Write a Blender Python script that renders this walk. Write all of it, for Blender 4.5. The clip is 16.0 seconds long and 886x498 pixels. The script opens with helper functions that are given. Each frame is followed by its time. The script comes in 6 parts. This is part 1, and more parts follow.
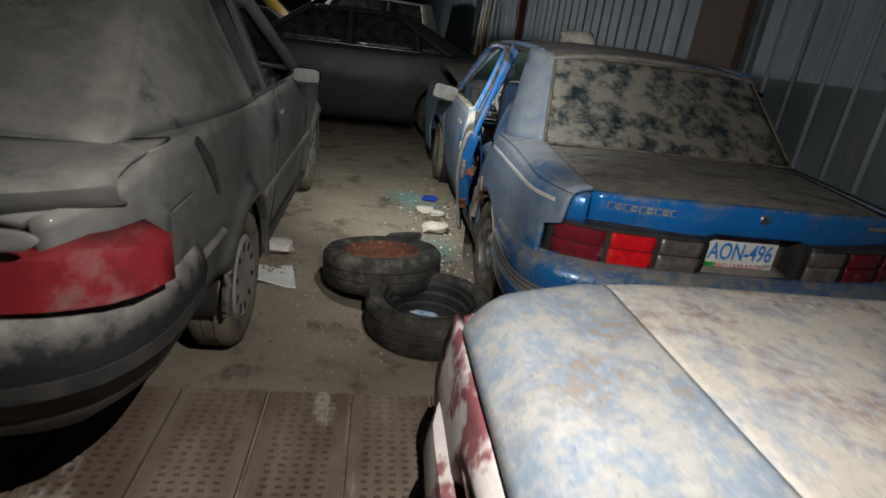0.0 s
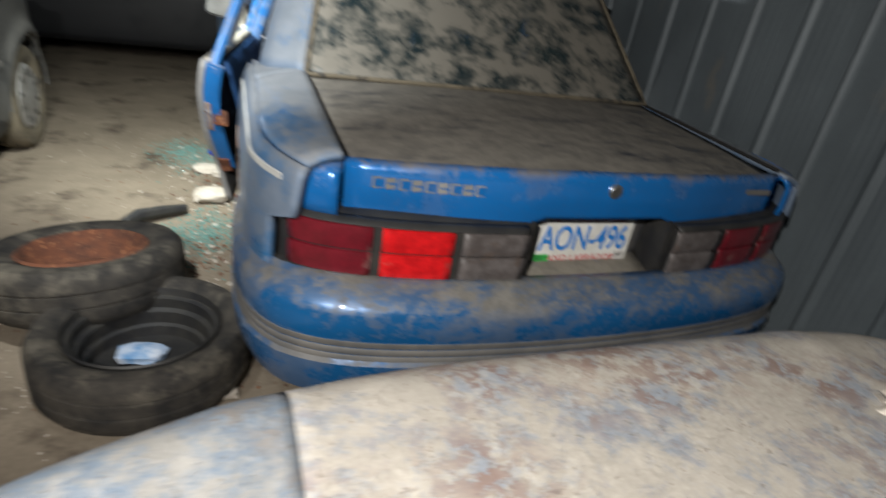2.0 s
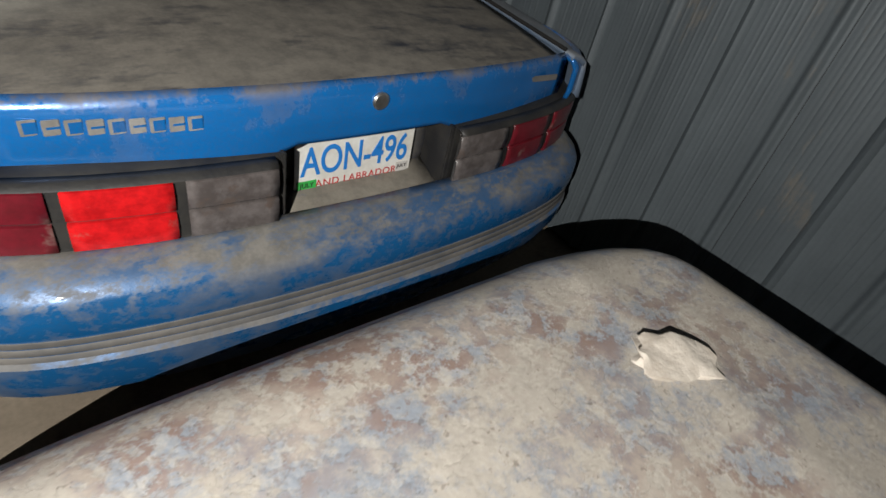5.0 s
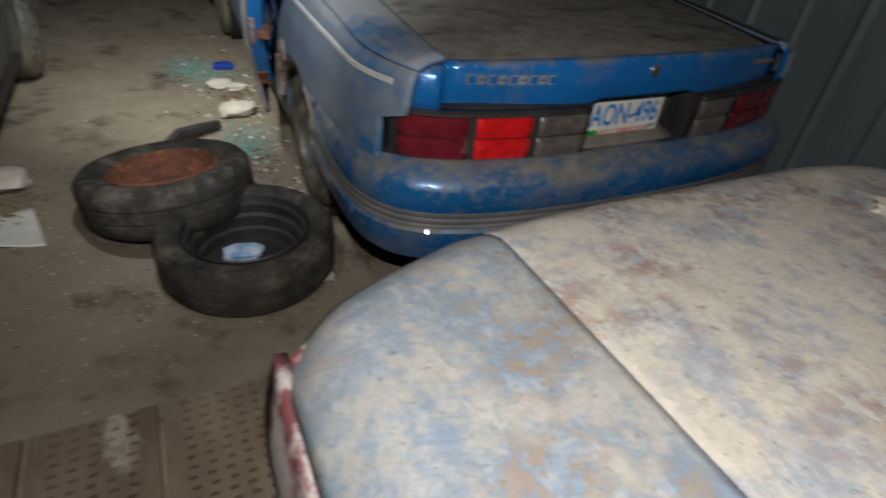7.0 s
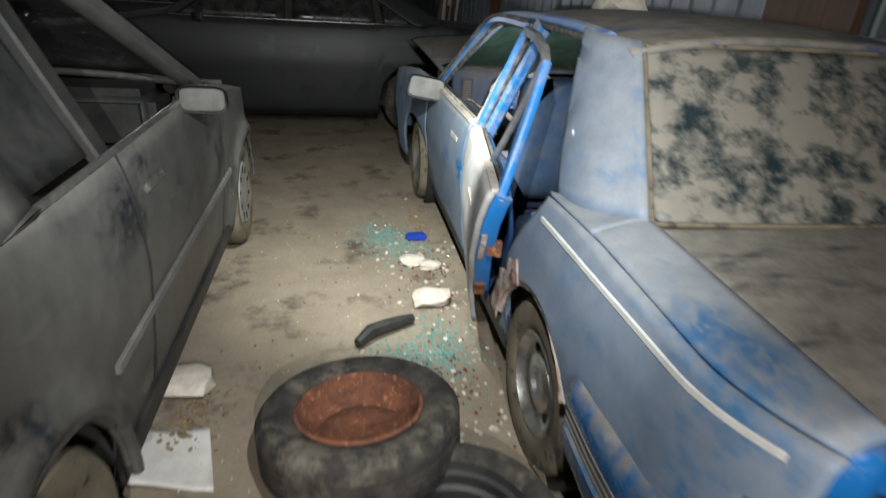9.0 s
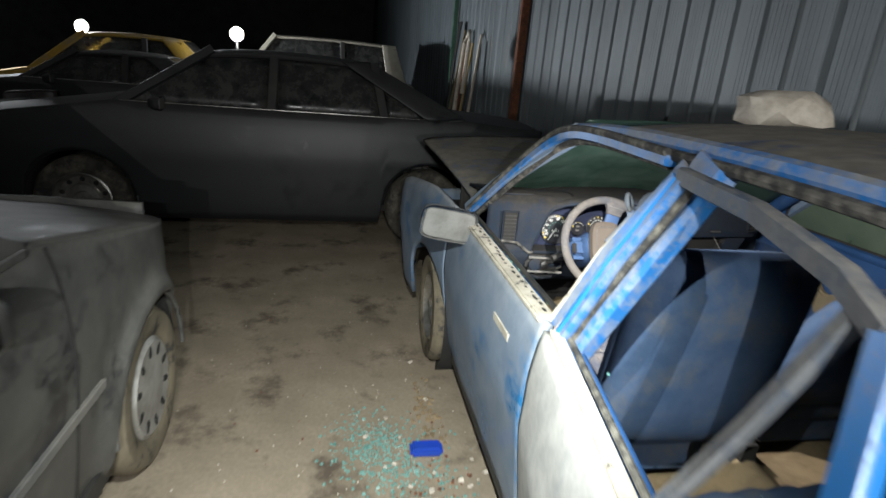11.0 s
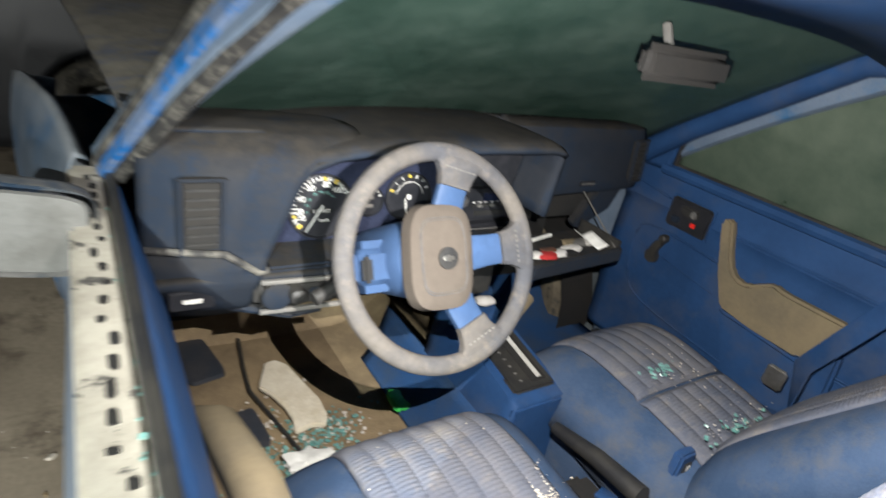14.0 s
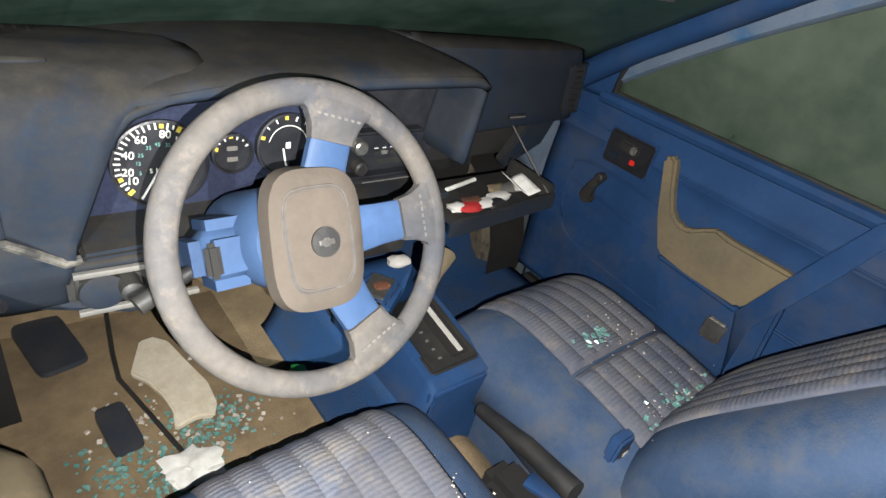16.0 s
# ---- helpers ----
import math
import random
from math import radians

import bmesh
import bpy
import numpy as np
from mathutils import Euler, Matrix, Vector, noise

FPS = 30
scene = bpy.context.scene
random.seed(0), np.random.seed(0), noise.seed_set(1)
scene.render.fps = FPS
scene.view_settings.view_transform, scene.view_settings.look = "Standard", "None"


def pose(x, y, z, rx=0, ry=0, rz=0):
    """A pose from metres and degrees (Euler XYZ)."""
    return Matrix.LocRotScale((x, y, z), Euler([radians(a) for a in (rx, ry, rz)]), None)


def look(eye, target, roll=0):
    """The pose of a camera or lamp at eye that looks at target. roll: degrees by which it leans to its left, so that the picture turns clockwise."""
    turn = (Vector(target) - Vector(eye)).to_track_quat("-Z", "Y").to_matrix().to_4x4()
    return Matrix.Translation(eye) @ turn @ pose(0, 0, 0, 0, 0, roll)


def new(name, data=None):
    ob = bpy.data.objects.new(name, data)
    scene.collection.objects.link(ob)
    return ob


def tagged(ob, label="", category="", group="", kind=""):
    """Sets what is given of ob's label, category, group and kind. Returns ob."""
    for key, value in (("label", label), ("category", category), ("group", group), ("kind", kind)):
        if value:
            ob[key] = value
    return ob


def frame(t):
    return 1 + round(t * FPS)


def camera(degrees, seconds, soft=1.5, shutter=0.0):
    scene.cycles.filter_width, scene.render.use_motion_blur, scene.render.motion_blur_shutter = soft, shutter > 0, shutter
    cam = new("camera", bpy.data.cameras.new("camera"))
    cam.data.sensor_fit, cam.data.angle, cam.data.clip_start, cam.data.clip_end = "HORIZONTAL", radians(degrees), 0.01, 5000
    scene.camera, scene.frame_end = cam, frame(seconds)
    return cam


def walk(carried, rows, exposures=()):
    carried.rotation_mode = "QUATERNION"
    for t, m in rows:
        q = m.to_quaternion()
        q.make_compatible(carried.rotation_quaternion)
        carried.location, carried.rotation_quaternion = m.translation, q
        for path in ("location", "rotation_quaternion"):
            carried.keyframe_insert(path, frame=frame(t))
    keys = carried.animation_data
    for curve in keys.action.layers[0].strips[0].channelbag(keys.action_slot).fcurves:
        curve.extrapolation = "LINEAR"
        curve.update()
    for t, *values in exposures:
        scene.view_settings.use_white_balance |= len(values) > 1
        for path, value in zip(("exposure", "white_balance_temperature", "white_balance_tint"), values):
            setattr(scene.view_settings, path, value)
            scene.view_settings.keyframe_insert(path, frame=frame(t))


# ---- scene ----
cam = camera(78.0, 16.0, 1.5, 0.6)
PATH = [
    (0, (-1.453, -1.772, 1.376), (-1.183, 0.067, 0.638), 7.4),
    (0.5, (-1.455, -1.532, 1.393), (-1.16, 0.297, 0.64), 7.6),
    (1, (-1.284, -1.301, 1.359), (-0.937, 0.51, 0.583), 7.4),
    (1.5, (-1.045, -1.114, 1.334), (-0.568, 0.658, 0.539), 8.1),
    (2, (-0.87, -1.002, 1.271), (-0.162, 0.646, 0.386), 9.5),
    (2.5, (-0.717, -0.899, 1.233), (0.188, 0.559, 0.207), 11.7),
    (3, (-0.572, -0.837, 1.241), (0.392, 0.505, 0.115), 12.5),
    (3.5, (-0.536, -0.825, 1.237), (0.482, 0.448, 0.079), 12.7),
    (3.7, (-0.531, -0.814, 1.249), (0.5, 0.421, 0.062), 13.2),
    (6, (-0.859, -0.953, 1.354), (0.292, 0.144, 0.14), 13.9),
    (6.5, (-1.148, -1.082, 1.315), (-0.054, 0.133, 0.164), 12.2),
    (7, (-1.281, -1.14, 1.335), (-0.501, 0.273, 0.153), 6.7),
    (8, (-1.326, -0.778, 1.418), (-0.771, 0.788, 0.304), 4.0),
    (8.5, (-1.337, -0.587, 1.384), (-0.94, 1.114, 0.409), 2.8),
    (9, (-1.417, -0.356, 1.437), (-1.055, 1.414, 0.578), 3.9),
    (9.5, (-1.388, -0.032, 1.419), (-1.031, 1.778, 0.649), 4.1),
    (10, (-1.356, 0.35, 1.471), (-0.997, 2.193, 0.784), 4.5),
    (10.2, (-1.372, 0.464, 1.467), (-1.019, 2.318, 0.806), 4.9),
    (12.3, (-1.082, 1.637, 1.39), (-0.668, 3.503, 0.8), 5.4),
    (12.5, (-1.045, 1.712, 1.372), (-0.565, 3.56, 0.776), 6.1),
    (13, (-0.965, 1.892, 1.372), (-0.282, 3.656, 0.723), 7.1),
    (13.5, (-0.909, 2.012, 1.331), (-0.01, 3.645, 0.606), 9.0),
    (14, (-0.803, 2.127, 1.275), (0.27, 3.592, 0.435), 11.2),
    (14.5, (-0.68, 2.197, 1.256), (0.481, 3.529, 0.317), 12.7),
    (15, (-0.624, 2.252, 1.25), (0.569, 3.503, 0.246), 13.4),
    (15.5, (-0.611, 2.272, 1.251), (0.594, 3.487, 0.215), 13.7),
    (16, (-0.62, 2.281, 1.254), (0.596, 3.475, 0.207), 13.9),
]
walk(cam, [(t, look(eye, target, roll)) for t, eye, target, roll in PATH],
     [(0, -0.6), (0.7, -0.35), (1.5, 0.0), (3.5, 0.75), (5.8, 0.2), (6.5, -0.85), (7, -0.65), (8, 0.15), (9, 0.3), (10, 0.25), (12.3, 0.6), (13.5, 0.6), (16, 0.6)])

# ---- light: one hand-held torch, stood in for by four hard spots along the walk, a work lamp far off and a lamp added for a torch glint ----
world = bpy.data.worlds.new("world")
scene.world = world
world.use_nodes = True
world.node_tree.nodes["Background"].inputs[0].default_value = (0.6, 0.65, 0.75, 1)
world.node_tree.nodes["Background"].inputs[1].default_value = 0.006


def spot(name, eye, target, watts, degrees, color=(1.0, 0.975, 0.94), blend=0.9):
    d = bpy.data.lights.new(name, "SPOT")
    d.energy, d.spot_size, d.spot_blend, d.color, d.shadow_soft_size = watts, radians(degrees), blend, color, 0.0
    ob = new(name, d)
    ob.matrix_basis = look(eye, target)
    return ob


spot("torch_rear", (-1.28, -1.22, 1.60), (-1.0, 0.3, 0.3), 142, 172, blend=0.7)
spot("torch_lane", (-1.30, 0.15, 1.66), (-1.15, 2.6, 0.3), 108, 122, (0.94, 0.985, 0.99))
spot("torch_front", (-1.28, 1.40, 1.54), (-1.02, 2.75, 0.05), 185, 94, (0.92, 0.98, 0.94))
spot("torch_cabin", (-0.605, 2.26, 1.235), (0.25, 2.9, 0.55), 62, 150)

# ---- materials ----
def nodes_of(name):
    m = bpy.data.materials.new(name)
    m.use_nodes = True
    nt = m.node_tree
    return m, nt, nt.nodes["Principled BSDF"]


def noise_fac(nt, scale, detail=4, lo=0.4, hi=0.6, stretch=None, rough=0.55):
    tc = nt.nodes.new("ShaderNodeTexCoord")
    src = tc.outputs["Object"]
    if stretch:
        mp = nt.nodes.new("ShaderNodeMapping")
        mp.inputs["Scale"].default_value = stretch
        nt.links.new(src, mp.inputs["Vector"])
        src = mp.outputs["Vector"]
    n = nt.nodes.new("ShaderNodeTexNoise")
    n.inputs["Scale"].default_value, n.inputs["Detail"].default_value, n.inputs["Roughness"].default_value = scale, detail, rough
    nt.links.new(src, n.inputs["Vector"])
    r = nt.nodes.new("ShaderNodeMapRange")
    r.inputs["From Min"].default_value, r.inputs["From Max"].default_value = lo, hi
    nt.links.new(n.outputs["Fac"], r.inputs["Value"])
    return r.outputs["Result"], n.outputs["Fac"]


def mixc(nt, fac, a, b):
    m = nt.nodes.new("ShaderNodeMix")
    m.data_type = "RGBA"
    for sock, v in ((m.inputs["Factor"], fac), (m.inputs["A"], a), (m.inputs["B"], b)):
        if hasattr(v, "is_output"):
            nt.links.new(v, sock)
        else:
            sock.default_value = v if isinstance(v, float) else (*v, 1)
    return m.outputs["Result"]


def math_op(nt, op, a, b=0.0):
    m = nt.nodes.new("ShaderNodeMath")
    m.operation = op
    m.use_clamp = True
    for sock, v in ((m.inputs[0], a), (m.inputs[1], b)):
        if hasattr(v, "is_output"):
            nt.links.new(v, sock)
        else:
            sock.default_value = v
    return m.outputs[0]


def bump(nt, bs, height, strength=0.3, dist=0.004):
    b = nt.nodes.new("ShaderNodeBump")
    b.inputs["Strength"].default_value, b.inputs["Distance"].default_value = strength, dist
    nt.links.new(height, b.inputs["Height"])
    nt.links.new(b.outputs["Normal"], bs.inputs["Normal"])


def surface(name, base, second=None, scale=6.0, rough=0.6, metal=0.0, lo=0.4, hi=0.62, grain=90.0, relief=0.25, third=None, tscale=25.0, tlo=0.56, thi=0.62, stretch=None, tint=0.12, spec=0.5):
    """A plain surface of two blended tones, fine grain and, if given, spots of a third tone."""
    m, nt, bs = nodes_of(name)
    f, _ = noise_fac(nt, scale, 11, lo, hi, stretch, 0.68)
    col = mixc(nt, f, base, second or tuple(c * 0.7 for c in base))
    g, gf = noise_fac(nt, grain, 3, 0.3, 0.7)
    col = mixc(nt, math_op(nt, "MULTIPLY", g, tint), col, tuple(c * 0.35 for c in base))
    if third:
        t, _ = noise_fac(nt, tscale, 11, tlo, thi, stretch, 0.7)
        col = mixc(nt, t, col, third)
    nt.links.new(col, bs.inputs["Base Color"])
    bs.inputs["Roughness"].default_value, bs.inputs["Metallic"].default_value = rough, metal
    bs.inputs["Specular IOR Level"].default_value = spec
    if relief:
        bump(nt, bs, gf, relief, 0.003)
    return m


DUST, DUST2 = (0.30, 0.265, 0.215), (0.20, 0.178, 0.145)


def dusty(name, paint, top=0.95, side=0.45, scale=5.0, rough=0.28, metal=0.0, dust=DUST, dust2=DUST2, stretch=None, wipe=0.5, fine=38.0, coat=0.0, spec=0.5):
    """Paint under a coat of dust: thick on what faces up, thin and streaky on the sides, rubbed off in patches."""
    m, nt, bs = nodes_of(name)
    geo = nt.nodes.new("ShaderNodeNewGeometry")
    sep = nt.nodes.new("ShaderNodeSeparateXYZ")
    nt.links.new(geo.outputs["Normal"], sep.inputs[0])
    up = nt.nodes.new("ShaderNodeMapRange")
    up.inputs["From Min"].default_value, up.inputs["From Max"].default_value = 0.0, 0.75
    up.inputs["To Min"].default_value, up.inputs["To Max"].default_value = side, top
    nt.links.new(sep.outputs["Z"], up.inputs["Value"])
    big, _ = noise_fac(nt, scale, 11, wipe - 0.08, wipe + 0.06, stretch, 0.70)
    small, sf = noise_fac(nt, fine, 9, 0.38, 0.56, stretch, 0.68)
    inv = math_op(nt, "SUBTRACT", 1.0, big)
    worn = math_op(nt, "MULTIPLY", inv, math_op(nt, "ADD", small, 0.25))
    amount = math_op(nt, "SUBTRACT", up.outputs["Result"], math_op(nt, "MULTIPLY", worn, 0.75))
    tone, _ = noise_fac(nt, scale * 3.1, 10, 0.38, 0.62, None, 0.7)
    dcol = mixc(nt, tone, dust, dust2)
    g, gf = noise_fac(nt, 160.0, 3, 0.35, 0.7)
    pv, _ = noise_fac(nt, 3.0, 3, 0.3, 0.7)
    pcol = mixc(nt, pv, paint, tuple(c * 0.72 for c in paint))
    col = mixc(nt, amount, pcol, dcol)
    col = mixc(nt, math_op(nt, "MULTIPLY", g, 0.14), col, tuple(c * 0.4 for c in dust))
    nt.links.new(col, bs.inputs["Base Color"])
    rr = nt.nodes.new("ShaderNodeMapRange")
    rr.inputs["To Min"].default_value, rr.inputs["To Max"].default_value = rough, 0.85
    nt.links.new(amount, rr.inputs["Value"])
    nt.links.new(rr.outputs["Result"], bs.inputs["Roughness"])
    bs.inputs["Metallic"].default_value, bs.inputs["Coat Weight"].default_value = metal, coat
    bs.inputs["Specular IOR Level"].default_value = spec
    bump(nt, bs, gf, 0.12, 0.002)
    return m


def glass(name, tint, rough=0.05, alpha=0.35, dust=DUST, dirt=0.6, scale=7.0, lo=0.4, hi=0.6):
    """A dusty pane: clear tinted glass with patches of dust on it."""
    m, nt, bs = nodes_of(name)
    f, _ = noise_fac(nt, scale, 11, lo, hi, None, 0.7)
    col = mixc(nt, f, tint, dust)
    nt.links.new(col, bs.inputs["Base Color"])
    a = nt.nodes.new("ShaderNodeMapRange")
    a.inputs["To Min"].default_value, a.inputs["To Max"].default_value = alpha, min(1.0, alpha + dirt)
    nt.links.new(f, a.inputs["Value"])
    nt.links.new(a.outputs["Result"], bs.inputs["Alpha"])
    r = nt.nodes.new("ShaderNodeMapRange")
    r.inputs["To Min"].default_value, r.inputs["To Max"].default_value = rough, 0.8
    nt.links.new(f, r.inputs["Value"])
    nt.links.new(r.outputs["Result"], bs.inputs["Roughness"])
    return m


def glow(name, color, strength):
    m, nt, bs = nodes_of(name)
    bs.inputs["Base Color"].default_value = (*color, 1)
    bs.inputs["Emission Color"].default_value = (*color, 1)
    bs.inputs["Emission Strength"].default_value = strength
    return m


BLUE = (0.008, 0.145, 0.36)
M_BLUE = dusty("dusty_blue_paint", BLUE, 0.97, 0.66, 3.2, 0.25, 0.2, stretch=(1, 0.7, 1), coat=0.2, dust=(0.25, 0.262, 0.275), dust2=(0.185, 0.20, 0.215), wipe=0.41)
M_BLUE_CLEAN = dusty("rubbed_blue_paint", (0.006, 0.150, 0.46), 0.85, 0.14, 6.0, 0.2, 0.2, coat=0.4, wipe=0.54, fine=45, dust=(0.21, 0.18, 0.14), dust2=(0.14, 0.12, 0.095), stretch=(1, 1, 0.8))
M_FRAME = dusty("dusty_blue_frame", (0.010, 0.14, 0.42), 0.95, 0.52, 9.0, 0.45, 0.0, wipe=0.5, dust=(0.27, 0.265, 0.25), dust2=(0.18, 0.18, 0.175))
M_LAMPRED = surface("dusty_red_lens", (0.12, 0.010, 0.012), (0.20, 0.015, 0.018), 6, 0.4, relief=0.1, third=(0.16, 0.12, 0.11), tscale=5, tlo=0.48, thi=0.7)
M_BLUE_TOP = dusty("thick_dust_on_blue", (0.010, 0.06, 0.19), 1.10, 0.85, 5.5, 0.3, 0.1, stretch=(0.9, 1.8, 1), wipe=0.44, dust=(0.205, 0.185, 0.15), dust2=(0.135, 0.122, 0.10), fine=30)
M_CHAR = dusty("dusty_charcoal_paint", (0.014, 0.016, 0.020), 0.92, 0.45, 3.0, 0.35, 0.1, dust=(0.165, 0.158, 0.140), dust2=(0.11, 0.106, 0.095), coat=0.1, wipe=0.40)
M_BLACK = dusty("dusty_black_paint", (0.008, 0.009, 0.012), 0.62, 0.10, 2.5, 0.42, 0.0, wipe=0.34, dust=(0.06, 0.058, 0.056), dust2=(0.04, 0.039, 0.038), coat=0.0)
M_BUMPBLK = dusty("dust_topped_black_bumper", (0.012, 0.012, 0.014), 0.95, 0.0, 4.0, 0.55, dust=(0.19, 0.178, 0.155), dust2=(0.13, 0.122, 0.106), wipe=0.42, spec=0.3)
M_BEIGE = dusty("beige_paint", (0.45, 0.42, 0.34), 0.5, 0.2, 3.0, 0.4)
M_YELLOW = dusty("faded_yellow_paint", (0.35, 0.22, 0.03), 0.5, 0.25, 3.0, 0.4)


def flaking(name, base, second, spots, cut=0.50, rough=0.8):
    """Old paint in ragged flakes of two tones, with clustered rusty spots, chips and dust."""
    m, nt, bs = nodes_of(name)
    a, _ = noise_fac(nt, 9.0, 13, cut, cut + 0.10, None, 0.78)
    col = mixc(nt, a, base, second)
    w, _ = noise_fac(nt, 22.0, 12, 0.50, 0.62, (1, 0.6, 1), 0.8)
    col = mixc(nt, math_op(nt, "MULTIPLY", w, 0.55), col, tuple(min(0.75, c * 1.3) for c in base))
    where, _ = noise_fac(nt, 4.5, 6, 0.46, 0.62, None, 0.6)
    fleck, _ = noise_fac(nt, 34.0, 12, 0.47, 0.53, None, 0.75)
    col = mixc(nt, math_op(nt, "MULTIPLY", math_op(nt, "MULTIPLY", where, fleck), 0.85), col, spots)
    chip, _ = noise_fac(nt, 75.0, 6, 0.63, 0.66, None, 0.6)
    col = mixc(nt, math_op(nt, "MULTIPLY", chip, 0.4), col, tuple(c * 0.4 for c in spots))
    g, gf = noise_fac(nt, 140.0, 5, 0.35, 0.7)
    col = mixc(nt, math_op(nt, "MULTIPLY", g, 0.22), col, tuple(c * 0.5 for c in base))
    nt.links.new(col, bs.inputs["Base Color"])
    bs.inputs["Roughness"].default_value, bs.inputs["Specular IOR Level"].default_value = rough, 0.12
    bump(nt, bs, math_op(nt, "ADD", gf, fleck), 0.5, 0.002)
    return m


M_PALE = flaking("flaking_beige_paint", (0.40, 0.365, 0.315), (0.26, 0.285, 0.32), (0.22, 0.14, 0.11), 0.47)
M_PALEBLUE = flaking("flaking_white_blue_paint", (0.29, 0.28, 0.26), (0.17, 0.215, 0.27), (0.22, 0.17, 0.125), 0.44)
# Real smeared dust; the blue beneath is darkened for the torch's grazing angle.
M_DECK = dusty("smeared_dust_on_shaded_blue", (0.006, 0.014, 0.035), 0.95, 0.5, 6.0, 0.35, 0.0, stretch=(0.7, 1.9, 1), wipe=0.42, dust=(0.21, 0.192, 0.16), dust2=(0.135, 0.124, 0.106), fine=34)
M_GREYDUST = dusty("dusty_grey_plastic", (0.03, 0.06, 0.11), 0.95, 0.7, 9.0, 0.5, 0.0, dust=(0.22, 0.21, 0.195), dust2=(0.15, 0.145, 0.135))
M_BUMPER = dusty("mud_smeared_blue_paint", (0.006, 0.11, 0.30), 1.05, 0.36, 7.0, 0.22, 0.2, stretch=(0.7, 1.4, 1), wipe=0.52, fine=40, coat=0.35, dust=(0.20, 0.19, 0.17), dust2=(0.13, 0.123, 0.11))
M_MAROON = surface("peeling_maroon_paint", (0.45, 0.40, 0.37), (0.36, 0.32, 0.31), 9, 0.7, third=(0.15, 0.045, 0.05), tscale=7, tlo=0.52, thi=0.58)
M_RUBBER = surface("perished_rubber", (0.022, 0.021, 0.02), (0.06, 0.053, 0.044), 11, 0.85, third=(0.13, 0.115, 0.09), tscale=5, tlo=0.52, thi=0.66, spec=0.25)
M_RUBBER_DUST = surface("muddy_rubber", (0.16, 0.135, 0.095), (0.10, 0.085, 0.062), 7, 0.9, third=(0.045, 0.042, 0.038), tscale=14, spec=0.2)
M_TRIM = surface("grey_trim_rubber", (0.10, 0.098, 0.094), (0.15, 0.14, 0.125), 9, 0.65)
M_DARK = surface("black_plastic", (0.014, 0.014, 0.015), (0.032, 0.030, 0.026), 9, 0.55)
M_SEAL = surface("dusty_rubber_seal", (0.035, 0.034, 0.033), (0.15, 0.14, 0.12), 30, 0.85, lo=0.45, hi=0.65, spec=0.2)
# Near black: underbody parts, and the shade inside hollows put into the colour.
M_VOID = surface("underbody_and_hollow_black", (0.008, 0.008, 0.008), (0.014, 0.012, 0.01), 6, 0.9)
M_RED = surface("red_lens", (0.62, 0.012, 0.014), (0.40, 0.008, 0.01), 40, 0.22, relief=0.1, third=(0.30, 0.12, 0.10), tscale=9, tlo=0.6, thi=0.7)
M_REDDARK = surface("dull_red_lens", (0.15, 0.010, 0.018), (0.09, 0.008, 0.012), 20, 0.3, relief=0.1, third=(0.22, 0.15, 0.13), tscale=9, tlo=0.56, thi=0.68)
M_CLEARLENS = surface("smoky_reverse_lens", (0.075, 0.064, 0.06), (0.13, 0.115, 0.11), 30, 0.3, relief=0.1, third=(0.09, 0.07, 0.06), tscale=12)
M_HUBCAP = surface("grimy_silver_plastic", (0.36, 0.35, 0.33), (0.22, 0.21, 0.19), 9, 0.45, 0.3)
M_BADGE = surface("silver_badge", (0.60, 0.60, 0.58), (0.45, 0.44, 0.42), 20, 0.5, 0.1)
M_RUBBED = dusty("scraped_blue_paint", (0.008, 0.17, 0.50), 0.6, 0.12, 8.0, 0.35, 0.0, wipe=0.55)
M_CHROME = surface("tarnished_chrome", (0.55, 0.54, 0.52), (0.36, 0.34, 0.3), 20, 0.28, 0.9)
M_RUST = surface("rust", (0.16, 0.055, 0.025), (0.075, 0.03, 0.018), 16, 0.9, third=(0.28, 0.12, 0.055), tscale=40)
M_RUSTPAINT = surface("rusty_peeling_edge", (0.42, 0.38, 0.34), (0.20, 0.085, 0.045), 14, 0.85, third=(0.10, 0.035, 0.02), tscale=22, relief=0.6)
M_STONE = surface("pale_plaster_chunk", (0.55, 0.50, 0.43), (0.42, 0.37, 0.31), 25, 0.9, relief=0.6, spec=0.12)
M_PAPER = surface("dusty_paper", (0.58, 0.56, 0.53), (0.46, 0.44, 0.40), 9, 0.85)
M_CONCRETE = surface("dusty_floor", (0.29, 0.24, 0.18), (0.19, 0.155, 0.115), 1.7, 0.8, lo=0.35, hi=0.65, grain=60, relief=0.3, third=(0.085, 0.066, 0.05), tscale=3.2, tlo=0.53, thi=0.66, spec=0.2, tint=0.3)
M_PLATE = surface("rusty_steel_plank", (0.13, 0.088, 0.062), (0.24, 0.185, 0.135), 3.5, 0.75, 0.1, third=(0.34, 0.30, 0.25), tscale=3, tlo=0.56, thi=0.62, stretch=(1, 0.35, 1))
M_GREYMETAL = surface("galvanised_sheet", (0.125, 0.148, 0.160), (0.09, 0.107, 0.117), 2.2, 0.55, 0.15, third=(0.20, 0.17, 0.13), tscale=4, tlo=0.6, thi=0.72, stretch=(1, 1, 0.35), relief=0.12)
M_BROWN = surface("brown_timber", (0.085, 0.042, 0.022), (0.05, 0.026, 0.015), 6, 0.75, stretch=(6, 6, 0.6))
M_ROOF = surface("dark_roof_sheet", (0.05, 0.05, 0.052), (0.03, 0.03, 0.03), 2, 0.7)
